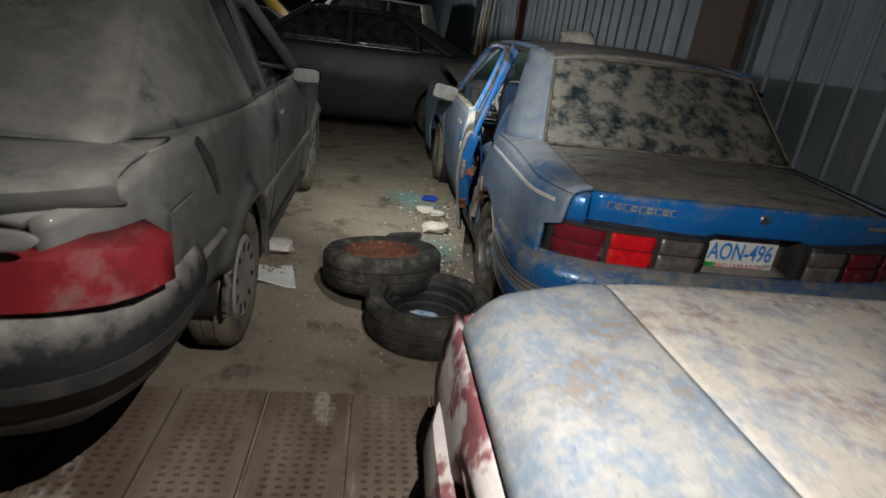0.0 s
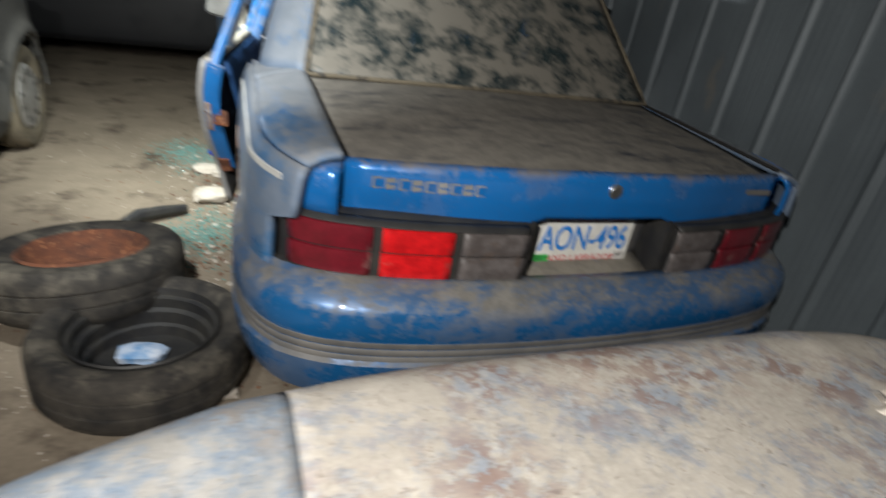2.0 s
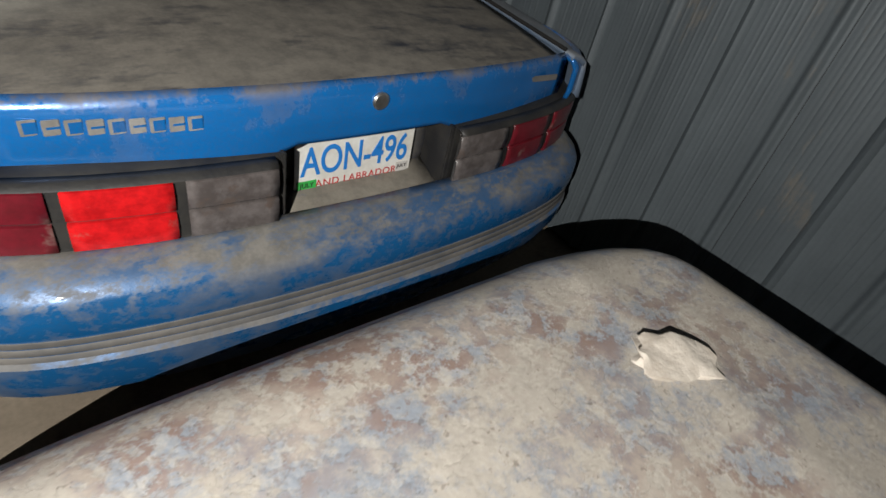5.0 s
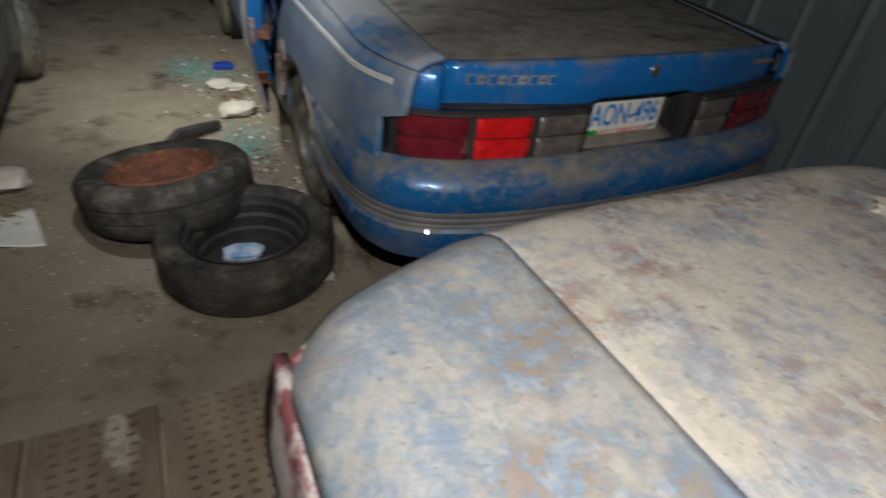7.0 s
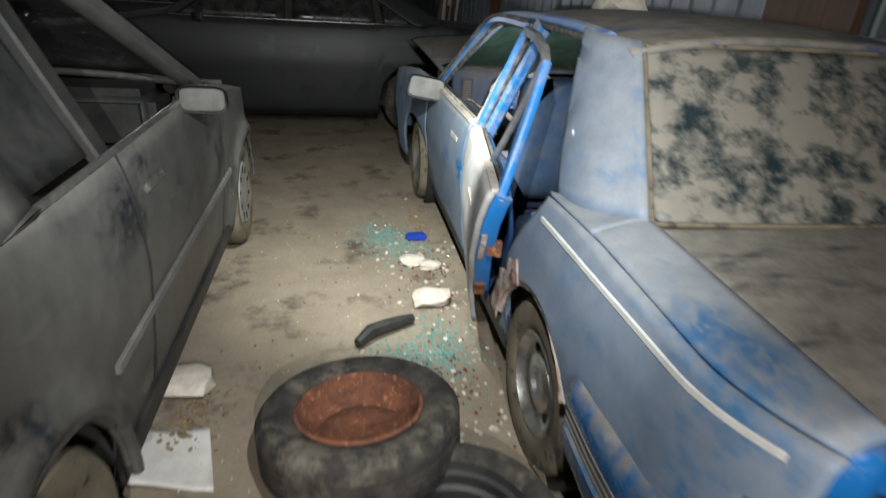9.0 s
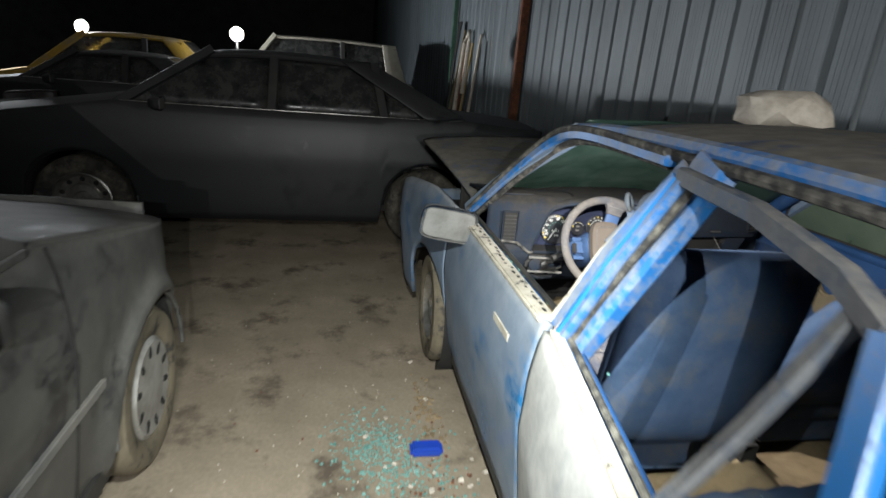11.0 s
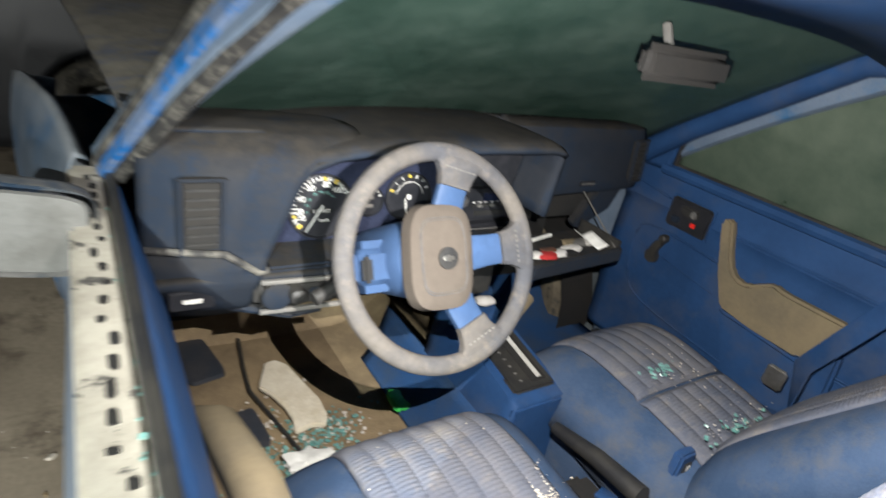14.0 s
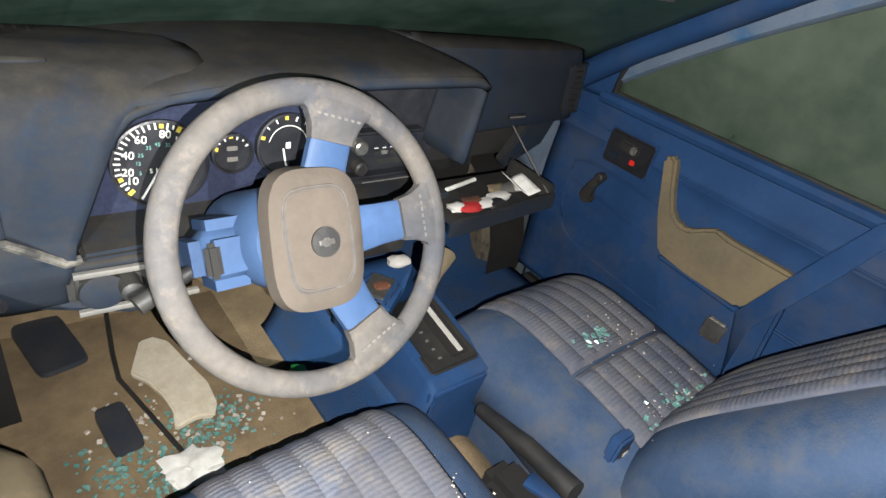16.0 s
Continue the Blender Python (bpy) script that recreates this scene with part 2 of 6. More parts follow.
M_SOIL = surface("rubble_ground", (0.16, 0.14, 0.115), (0.09, 0.078, 0.064), 3, 0.95, third=(0.26, 0.23, 0.2), tscale=30, relief=0.8)
M_TEAL = surface("crumbled_safety_glass", (0.10, 0.25, 0.225), (0.20, 0.34, 0.31), 60, 0.15, relief=0, spec=0.8)
M_BLUEPLASTIC = surface("bright_blue_plastic", (0.01, 0.04, 0.42), (0.012, 0.05, 0.32), 12, 0.4)
M_DASH = dusty("blue_dash_vinyl", (0.017, 0.025, 0.040), 0.95, 0.25, 9.0, 0.75, dust=(0.036, 0.032, 0.027), dust2=(0.023, 0.022, 0.021), wipe=0.44, fine=110, spec=0.10)
M_DASHTOP = M_DASH
M_VINYL = surface("blue_vinyl", (0.021, 0.060, 0.155), (0.016, 0.046, 0.12), 5, 0.6, third=(0.062, 0.072, 0.10), tscale=4, tlo=0.5, thi=0.8, relief=0.2, spec=0.12)
M_CLOTH = surface("blue_seat_cloth", (0.050, 0.078, 0.135), (0.034, 0.060, 0.112), 11, 0.95, third=(0.10, 0.098, 0.094), tscale=9, tlo=0.48, thi=0.78, grain=220, relief=0.4, spec=0.1)
M_RIB = surface("dusty_ribbed_cloth", (0.13, 0.13, 0.145), (0.08, 0.092, 0.125), 9, 0.95, third=(0.21, 0.185, 0.155), tscale=14, tlo=0.52, thi=0.75, grain=220, relief=0.4, spec=0.1)
M_WHEEL = surface("dust_covered_steering_wheel", (0.100, 0.090, 0.080), (0.058, 0.060, 0.068), 7, 0.85, third=(0.135, 0.116, 0.096), tscale=26, tlo=0.54, thi=0.74, relief=0.4, spec=0.12, tint=0.3)
M_SPOKE = surface("blue_spoke_plastic", (0.040, 0.075, 0.155), (0.034, 0.062, 0.125), 9, 0.5, spec=0.12)
M_HUBPAD = surface("dusty_horn_pad", (0.086, 0.072, 0.060), (0.072, 0.060, 0.050), 9, 0.95, spec=0.12)
M_CARPET = surface("muddy_carpet", (0.25, 0.185, 0.11), (0.155, 0.115, 0.072), 6, 0.95, grain=180, relief=0.8, spec=0.12)
M_BLUECARPET = surface("blue_carpet", (0.02, 0.06, 0.155), (0.035, 0.06, 0.11), 7, 0.95, grain=200, relief=0.8, spec=0.12)
M_GAUGE = surface("gauge_face", (0.012, 0.013, 0.016), (0.022, 0.022, 0.026), 20, 0.4)
M_WHITE = surface("white_marking", (0.75, 0.74, 0.70), (0.6, 0.59, 0.55), 30, 0.6)
M_YMARK = surface("yellow_marking", (0.65, 0.48, 0.06), (0.5, 0.36, 0.05), 30, 0.6)
M_INK = surface("blue_plate_ink", (0.015, 0.20, 0.60), (0.02, 0.17, 0.5), 60, 0.5)
M_REDINK = surface("red_plate_ink", (0.50, 0.04, 0.04), (0.4, 0.03, 0.03), 60, 0.5)
M_GREEN = surface("green_plastic", (0.04, 0.42, 0.08), (0.03, 0.3, 0.05), 30, 0.5)
M_TAN = surface("dusty_tan_armrest", (0.20, 0.16, 0.10), (0.15, 0.125, 0.085), 7, 0.9, spec=0.12)
M_FOAM = surface("yellowed_foam", (0.66, 0.60, 0.48), (0.55, 0.48, 0.36), 14, 0.95, relief=0.8, spec=0.12)
M_REDLIGHT = surface("red_button", (0.7, 0.03, 0.02), (0.6, 0.02, 0.02), 20, 0.4)
M_REARGLASS = glass("dusty_rear_window", (0.02, 0.035, 0.04), 0.06, 0.6, (0.165, 0.152, 0.126), 0.42, 9, 0.39, 0.55)
M_SCREEN = glass("grimy_windscreen", (0.02, 0.045, 0.035), 0.2, 0.86, (0.035, 0.065, 0.05), 0.12, 5, 0.3, 0.7)
M_SIDEGLASS = glass("grimy_side_window", (0.05, 0.075, 0.055), 0.25, 0.90, (0.10, 0.125, 0.09), 0.1, 4, 0.35, 0.7)
M_DARKGLASS = glass("dark_dusty_glass", (0.01, 0.012, 0.014), 0.08, 0.75, (0.06, 0.058, 0.052), 0.16, 9, 0.28, 0.8)
M_MIRROR = surface("dusty_mirror", (0.15, 0.148, 0.14), (0.10, 0.098, 0.09), 14, 0.5, 0.2)
M_LAMPGLOW = glow("lit_lamp_or_glint", (1.0, 0.97, 0.92), 60.0)
M_STRIPE = surface("pale_stripe_tape", (0.55, 0.55, 0.52), (0.42, 0.42, 0.40), 14, 0.6)
M_DOORPALE = dusty("dust_whitened_door", (0.10, 0.13, 0.17), 0.95, 0.85, 4.0, 0.45, dust=(0.36, 0.35, 0.33), dust2=(0.25, 0.245, 0.235), wipe=0.36, stretch=(1, 1, 0.5))
M_CREAM = surface("cream_door_edge", (0.42, 0.385, 0.32), (0.30, 0.27, 0.22), 14, 0.75, third=(0.06, 0.055, 0.05), tscale=22, tlo=0.58, thi=0.62)


# ---- mesh helpers ----
def thing(name, at, label, category, group=""):
    e = new(name)
    e.empty_display_size = 0.1
    e.matrix_basis = Matrix.Translation(at)
    return tagged(e, label, category, group)


def part(name, bm, material, parent=None, label="", smooth=True, solid=0.0, sub=0, kind=""):
    """Links a bmesh in world coordinates as one mesh object under a thing or a part."""
    me = bpy.data.meshes.new(name)
    bmesh.ops.recalc_face_normals(bm, faces=bm.faces) if solid == 0.0 else None
    bm.to_mesh(me)
    bm.free()
    for p in me.polygons:
        p.use_smooth = smooth
    me.materials.append(material)
    if smooth:
        me.set_sharp_from_angle(angle=radians(38))
    ob = new(name, me)
    if parent:
        ob.parent = parent
        if parent.type == "EMPTY":
            ob.matrix_parent_inverse = parent.matrix_basis.inverted()
    if label:
        ob["label"] = label
    if kind:
        ob["kind"] = kind
    if solid:
        mod = ob.modifiers.new("thickness", "SOLIDIFY")
        mod.thickness, mod.offset = solid, -1.0
    if sub:
        mod = ob.modifiers.new("round", "SUBSURF")
        mod.levels = mod.render_levels = sub
    return ob


def grid(fn, nu, nv, keep=None, m=None):
    """A sheet of fn(u, v), u and v from 0 to 1."""
    bm = bmesh.new()
    vs = [[bm.verts.new(fn(i / nu, j / nv)) for j in range(nv + 1)] for i in range(nu + 1)]
    for i in range(nu):
        for j in range(nv):
            if keep is None or keep((i + 0.5) / nu, (j + 0.5) / nv):
                bm.faces.new((vs[i][j], vs[i + 1][j], vs[i + 1][j + 1], vs[i][j + 1]))
    bmesh.ops.delete(bm, geom=[v for v in bm.verts if not v.link_faces], context="VERTS")
    if m is not None:
        bmesh.ops.transform(bm, matrix=m, verts=bm.verts)
    return bm


def rbox(size, at=(0, 0, 0), bevel=0.01, seg=2, m=None, taper=None):
    """A rounded box of that size round a centre."""
    bm = bmesh.new()
    bmesh.ops.create_cube(bm, size=1.0)
    for v in bm.verts:
        if taper and v.co.z > 0:
            v.co.x *= taper
            v.co.y *= taper
        v.co = Vector((v.co.x * size[0], v.co.y * size[1], v.co.z * size[2])) + Vector(at)
    if bevel:
        bmesh.ops.bevel(bm, geom=list(bm.edges), offset=min(bevel, 0.45 * min(size)), segments=seg, affect="EDGES")
    if m is not None:
        bmesh.ops.transform(bm, matrix=m, verts=bm.verts)
    return bm


def lathe(profile, n=40, m=None, closed=False):
    """Turns a profile of (radius, z) round the z axis."""
    bm = bmesh.new()
    rings = [[bm.verts.new((r * math.cos(2 * math.pi * k / n), r * math.sin(2 * math.pi * k / n), z)) for k in range(n)] for r, z in profile]
    pairs = list(zip(rings, rings[1:])) + ([(rings[-1], rings[0])] if closed else [])
    for a, b in pairs:
        for k in range(n):
            bm.faces.new((a[k], a[(k + 1) % n], b[(k + 1) % n], b[k]))
    bmesh.ops.remove_doubles(bm, verts=bm.verts, dist=1e-5)
    if m is not None:
        bmesh.ops.transform(bm, matrix=m, verts=bm.verts)
    return bm


def tube(points, radius, n=10, m=None):
    """A round bar along points; radius is a number or a list."""
    bm = bmesh.new()
    pts = [Vector(p) for p in points]
    rings = []
    for i, p in enumerate(pts):
        d = (pts[min(i + 1, len(pts) - 1)] - pts[max(i - 1, 0)]).normalized()
        a = d.cross(Vector((0, 0, 1)) if abs(d.z) < 0.9 else Vector((1, 0, 0))).normalized()
        b = d.cross(a)
        r = float(radius[i] if isinstance(radius, (list, tuple)) else radius)
        rings.append([bm.verts.new(p + r * (math.cos(2 * math.pi * k / n) * a + math.sin(2 * math.pi * k / n) * b)) for k in range(n)])
    for r0, r1 in zip(rings, rings[1:]):
        for k in range(n):
            bm.faces.new((r0[k], r0[(k + 1) % n], r1[(k + 1) % n], r1[k]))
    bm.faces.new(rings[0][::-1])
    bm.faces.new(rings[-1])
    if m is not None:
        bmesh.ops.transform(bm, matrix=m, verts=bm.verts)
    return bm


def bar(points, wide, thick, side=(1, 0, 0), m=None):
    """A flat bar along points, wide along side."""
    bm = bmesh.new()
    pts = [Vector(p) for p in points]
    s = Vector(side).normalized()
    rings = []
    for i, p in enumerate(pts):
        d = (pts[min(i + 1, len(pts) - 1)] - pts[max(i - 1, 0)]).normalized()
        t = d.cross(s).normalized()
        ss = t.cross(d).normalized()
        w = float(wide[i] if isinstance(wide, (list, tuple)) else wide)
        rings.append([bm.verts.new(p + a * w / 2 * ss + b * thick / 2 * t) for a, b in ((-1, -0.6), (-0.8, -1), (0.8, -1), (1, -0.6), (1, 0.6), (0.8, 1), (-0.8, 1), (-1, 0.6))])
    for r0, r1 in zip(rings, rings[1:]):
        for k in range(8):
            bm.faces.new((r0[k], r0[(k + 1) % 8], r1[(k + 1) % 8], r1[k]))
    bm.faces.new(rings[0][::-1])
    bm.faces.new(rings[-1])
    if m is not None:
        bmesh.ops.transform(bm, matrix=m, verts=bm.verts)
    return bm


def prism(outline, depth, m=None, bevel=0.0):
    """A plate: an outline in x, z pushed along y by depth."""
    bm = bmesh.new()
    f = bm.faces.new([bm.verts.new((x, 0, z)) for x, z in outline])
    r = bmesh.ops.extrude_face_region(bm, geom=[f])
    for v in r["geom"]:
        if isinstance(v, bmesh.types.BMVert):
            v.co.y += depth
    if bevel:
        bmesh.ops.bevel(bm, geom=list(bm.edges), offset=bevel, segments=2, affect="EDGES")
    if m is not None:
        bmesh.ops.transform(bm, matrix=m, verts=bm.verts)
    return bm


def chunk(size, seed, at, m=None, rough=0.35, cuts=2):
    """A broken lump."""
    rnd = random.Random(seed)
    bm = bmesh.new()
    bmesh.ops.create_icosphere(bm, subdivisions=cuts, radius=1.0)
    off = Vector((rnd.uniform(-9, 9), rnd.uniform(-9, 9), rnd.uniform(-9, 9)))
    for v in bm.verts:
        c = v.co.copy()
        k = max(abs(c.x), abs(c.y), abs(c.z))
        c = c.lerp(c / k, 0.6)
        c *= 1 + rough * noise.noise(c * 1.5 + off)
        v.co = Vector((c.x * size[0], c.y * size[1], c.z * size[2])) + Vector(at)
    if m is not None:
        bmesh.ops.transform(bm, matrix=m, verts=bm.verts)
    return bm


def text(words, size, m, material, parent, name="lettering", spread=1.0, heavy=0.0):
    c = bpy.data.curves.new(name, "FONT")
    c.body, c.size, c.align_x, c.align_y, c.extrude, c.space_character, c.offset = words, size, "CENTER", "CENTER", 0.0006, spread, heavy
    c.materials.append(material)
    ob = new(name, c)
    ob.parent = parent
    ob.matrix_basis = m
    if parent.type == "EMPTY":
        ob.matrix_parent_inverse = parent.matrix_basis.inverted()
    return ob


def lerp(a, b, t):
    return a + (b - a) * t


def curve(x, xs, ys):
    return float(np.interp(x, xs, ys))


def smooth_path(pts, n):
    """n + 1 points evenly along a rounded line through pts."""
    p = [Vector(q) for q in pts]
    for _ in range(2):
        q = [p[0]]
        for a, b in zip(p, p[1:]):
            q += [a.lerp(b, 0.25), a.lerp(b, 0.75)]
        p = q + [p[-1]]
    d = [0.0]
    for a, b in zip(p, p[1:]):
        d.append(d[-1] + (b - a).length)
    out = []
    for i in range(n + 1):
        s = d[-1] * i / n
        k = min(max(int(np.searchsorted(d, s)) - 1, 0), len(p) - 2)
        f = (s - d[k]) / max(d[k + 1] - d[k], 1e-9)
        out.append(p[k].lerp(p[k + 1], f))
    return out


def wrap(path, profile, keep=None, m=None):
    """A band that follows a plan line; profile: (outward offset, z) from top to bottom. Outward is to the right of the way along the path."""
    bm = bmesh.new()
    rows = []
    for i, p in enumerate(path):
        d = (path[min(i + 1, len(path) - 1)] - path[max(i - 1, 0)]).normalized()
        o = Vector((d.y, -d.x, 0))
        rows.append([bm.verts.new((p.x + o.x * off, p.y + o.y * off, z)) for off, z in profile])
    for i, (a, b) in enumerate(zip(rows, rows[1:])):
        for j in range(len(profile) - 1):
            if keep is None or keep((path[i] + path[i + 1]) / 2, (profile[j][1] + profile[j + 1][1]) / 2):
                bm.faces.new((a[j], b[j], b[j + 1], a[j + 1]))
    if m is not None:
        bmesh.ops.transform(bm, matrix=m, verts=bm.verts)
    return bm


# ---- the shed ----
def wall_x(y):
    return 1.10 - 0.064 * (y - 1.3)


def build_shed():
    bm = rbox((26, 34, 0.3), (-9, 9, -0.15), 0)
    tagged(part("floor", bm, M_CONCRETE, smooth=False), "dusty brown concrete floor with stains and rubble", "floor", kind="structure")
    y0, y1 = -4.0, 24.0
    bm = bmesh.new()
    wall = tagged(part("wall_east", rbox((0.12, 29, 4.6), (0, 0, 2.3), 0, m=pose(wall_x(10) + 0.11, 10, 0, 0, 0, 3.66)), M_ROOF, smooth=False), "corrugated grey metal cladding on a shed wall", "wall", kind="structure")
    # sheets of cladding, each with tall ribs and fine ripples
    w = 0.92
    k = 0
    y = y0
    while y < 22:
        fine = -2.5 < y < 9
        n = 150 if fine else 28

        def face(u, v, y=y, fine=fine):
            s = u * w
            q = (s % 0.23) / 0.23
            rib = 0.016 * max(0.0, 1 - abs(q - 0.12) / 0.075) ** 0.6 if abs(q - 0.12) < 0.075 else 0.0
            rip = 0.0012 * math.sin(2 * math.pi * s / 0.0153) if fine and 0.3 < q else 0.0
            return (wall_x(y + s) - 0.008 - rib - rip - 0.002 * (k % 2), y + s * 0.9985, 0.02 + 4.5 * v)
        k += 1
        p = part("panel", grid(face, n, 1), M_GREYMETAL, wall)
        y += w
    # Three dark walls and an unseen roof, added to close the shed in.
    for nm, size, at in (("wall_west", (0.2, 34, 4.6), (-22, 9, 2.3)), ("wall_north", (26, 0.2, 4.6), (-9, 26, 2.3)), ("wall_south", (26, 0.2, 4.6), (-9, -8, 2.3))):
        tagged(part(nm, rbox(size, at, 0), M_ROOF, smooth=False), "plain dark wall added to close the shed in", "wall", kind="structure")
    tagged(part("ceiling", rbox((26, 34, 0.2), (-9, 9, 4.7), 0), M_ROOF, smooth=False), "unseen dark roof added to close the shed in", "ceiling", kind="structure")
    # timber post and board against the cladding
    t = thing("timber_board", (wall_x(2.3), 2.3, 0), "wide dark brown timber board fixed to the metal wall", "board")
    part("board", rbox((0.05, 0.62, 4.4), (wall_x(2.35) - 0.05, 2.35, 2.2), 0.006), M_BROWN, t)
    t = thing("steel_post", (wall_x(7.4), 7.4, 0), "rust-brown steel wall post", "post")
    part("shaft", rbox((0.09, 0.10, 4.4), (wall_x(7.4) - 0.07, 7.4, 2.2), 0.008), M_RUST, t)
    t = thing("steel_post", (wall_x(10.6), 10.6, 0), "thin green-painted steel wall post", "post")
    part("shaft", rbox((0.07, 0.08, 4.4), (wall_x(10.6) - 0.07, 10.6, 2.2), 0.008), surface("green_paint", (0.05, 0.13, 0.08), (0.03, 0.08, 0.05), 8, 0.6), t)


build_shed()


def plank(x0, wide, y0, y1, name="steel_plank"):
    """A pierced steel plank lying on the floor: one sheet with rows of slots."""
    t = thing(name, (x0, (y0 + y1) / 2, 0), "rusty pierced steel plank lying on the floor", "plank", "pierced planks on the floor")
    cw, cl = 0.044, 0.030
    nx, ny = max(1, int((wide - 0.05) / cw)), int((y1 - y0) / cl)
    verts, faces = [], []
    z = 0.022

    def quad(*p):
        b = len(verts)
        verts.extend(p)
        faces.append((b, b + 1, b + 2, b + 3))
    mx = (wide - nx * cw) / 2
    quad((x0, y0, z), (x0 + mx, y0, z), (x0 + mx, y1, z), (x0, y1, z))
    quad((x0 + wide - mx, y0, z), (x0 + wide, y0, z), (x0 + wide, y1, z), (x0 + wide - mx, y1, z))
    quad((x0, y0, 0), (x0, y0, z), (x0, y1, z), (x0, y1, 0))
    quad((x0 + wide, y0, 0), (x0 + wide, y0, z), (x0 + wide, y1, z), (x0 + wide, y1, 0))
    quad((x0, y1, 0), (x0 + wide, y1, 0), (x0 + wide, y1, z), (x0, y1, z))
    for i in range(nx):
        for j in range(ny):
            a, b = x0 + mx + i * cw, y0 + (y1 - y0) * j / ny
            c = (y1 - y0) / ny
            sh = 0.0 if j % 2 else 0.006
            xs, ys = (a, a + 0.009 + sh, a + 0.030 + sh, a + cw), (b, b + 0.009, b + 0.020, b + c)
            for p in range(3):
                for q in range(3):
                    if p == 1 and q == 1:
                        for (ua, va), (ub, vb) in (((1, 1), (2, 1)), ((2, 1), (2, 2)), ((2, 2), (1, 2)), ((1, 2), (1, 1))):
                            quad((xs[ua], ys[va], z), (xs[ub], ys[vb], z), (xs[ub], ys[vb], 0.003), (xs[ua], ys[va], 0.003))
                        continue
                    quad((xs[p], ys[q], z), (xs[p + 1], ys[q], z), (xs[p + 1], ys[q + 1], z), (xs[p], ys[q + 1], z))
    me = bpy.data.meshes.new("sheet")
    me.from_pydata(verts, [], faces)
    me.materials.append(M_PLATE)
    ob = new("sheet", me)
    ob.parent, ob.matrix_parent_inverse = t, t.matrix_basis.inverted()
    return t


for i in range(8):
    x = -3.02 + i * 0.31
    plank(x, 0.295, -1.75, 0.02 - 0.004 * (i % 3))


# ---- wheels ----
def tyre_profile(r, w, rim):
    h = w / 2
    return [(rim, -h * 0.72), (rim + 0.012, -h * 0.86), (lerp(rim, r, 0.45), -h), (lerp(rim, r, 0.8), -h * 0.96), (r - 0.012, -h * 0.82), (r - 0.001, -h * 0.66), (r, -h * 0.3),
            (r - 0.006, -h * 0.28), (r - 0.006, -h * 0.22), (r, -h * 0.20), (r, h * 0.20), (r - 0.006, h * 0.22), (r - 0.006, h * 0.28), (r, h * 0.3),
            (r - 0.001, h * 0.66), (r - 0.012, h * 0.82), (lerp(rim, r, 0.8), h * 0.96), (lerp(rim, r, 0.45), h), (rim + 0.012, h * 0.86), (rim, h * 0.72), (rim - 0.012, h * 0.6), (rim - 0.012, -h * 0.6)]


def wheel(parent, centre, side, r=0.29, w=0.18, rim=0.178, tyre_mat=None, rim_mat=None, cover="steel", m=None):
    """A wheel whose outer face looks along side (+1 or -1) x."""
    base = (m or Matrix()) @ Matrix.Translation(centre) @ pose(0, 0, 0, 0, 90 * side, 0)
    t = part("tyre", lathe(tyre_profile(r, w, rim), 48, base, True), tyre_mat or M_RUBBER, parent)
    h = w / 2
    face = [(rim + 0.004, h * 0.80), (rim - 0.006, h * 0.86), (rim - 0.016, h * 0.6), (rim - 0.03, h * 0.42), (rim * 0.62, h * 0.34), (rim * 0.55, h * 0.60), (rim * 0.33, h * 0.66), (rim * 0.28, h * 0.5), (rim * 0.16, h * 0.52), (0.0, h * 0.55)]
    rm = part("rim", lathe(face, 40, base), rim_mat or M_CHROME, parent)
    if cover == "hubcap":
        part("hubcap", lathe([(rim - 0.004, h * 0.84), (rim * 0.93, h * 0.95), (rim * 0.7, h * 0.90), (rim * 0.45, h * 0.98), (0, h * 1.0)], 40, base), rim_mat or M_CHROME, parent, "silver plastic hubcap with slots")
    # Near-black discs on the face stand for the shade in the wheel holes.
    n, rad = (7, 0.70) if cover == "slots" else (10, 0.78)
    for k in range(n):
        a = 2 * math.pi * k / n
        hole = lathe([(0.0, 0), (0.014, 0.001), (0.021, -0.003)], 10, base @ pose(rad * rim * math.cos(a), rad * rim * math.sin(a), h * (0.94 if cover == "hubcap" else 0.41), 0, 0, math.degrees(a)) @ Matrix.Diagonal((1.5 if cover == "hubcap" else 1.15, 0.7 if cover == "hubcap" else 1, 1, 1)))
        part("slot_shade", hole, M_VOID, rm)
    return t


# ---- a generic car, rear at y = 0, nose towards +y ----
def side_x(y, z, W, L, belt, rear_cut=0.35, front_cut=0.5, lean=1.0):
    w = W / 2 * curve(z / belt, [0.15, 0.28, 0.45, 0.68, 0.85, 0.96, 1.02], [0.90, 0.945, 0.972, 1.0, 0.992, 0.972, 0.945])
    if y < rear_cut:
        w -= 0.17 * W / 1.68 * ((rear_cut - y) / rear_cut) ** 2
    if y > L - front_cut:
        w -= 0.20 * W / 1.68 * ((y - L + front_cut) / front_cut) ** 2
    return w


def arch_low(y, wheels, sill, R):
    z = sill
    for yw, zw in wheels:
        if abs(y - yw) < R:
            z = max(z, zw + math.sqrt(R * R - (y - yw) ** 2))
    return z


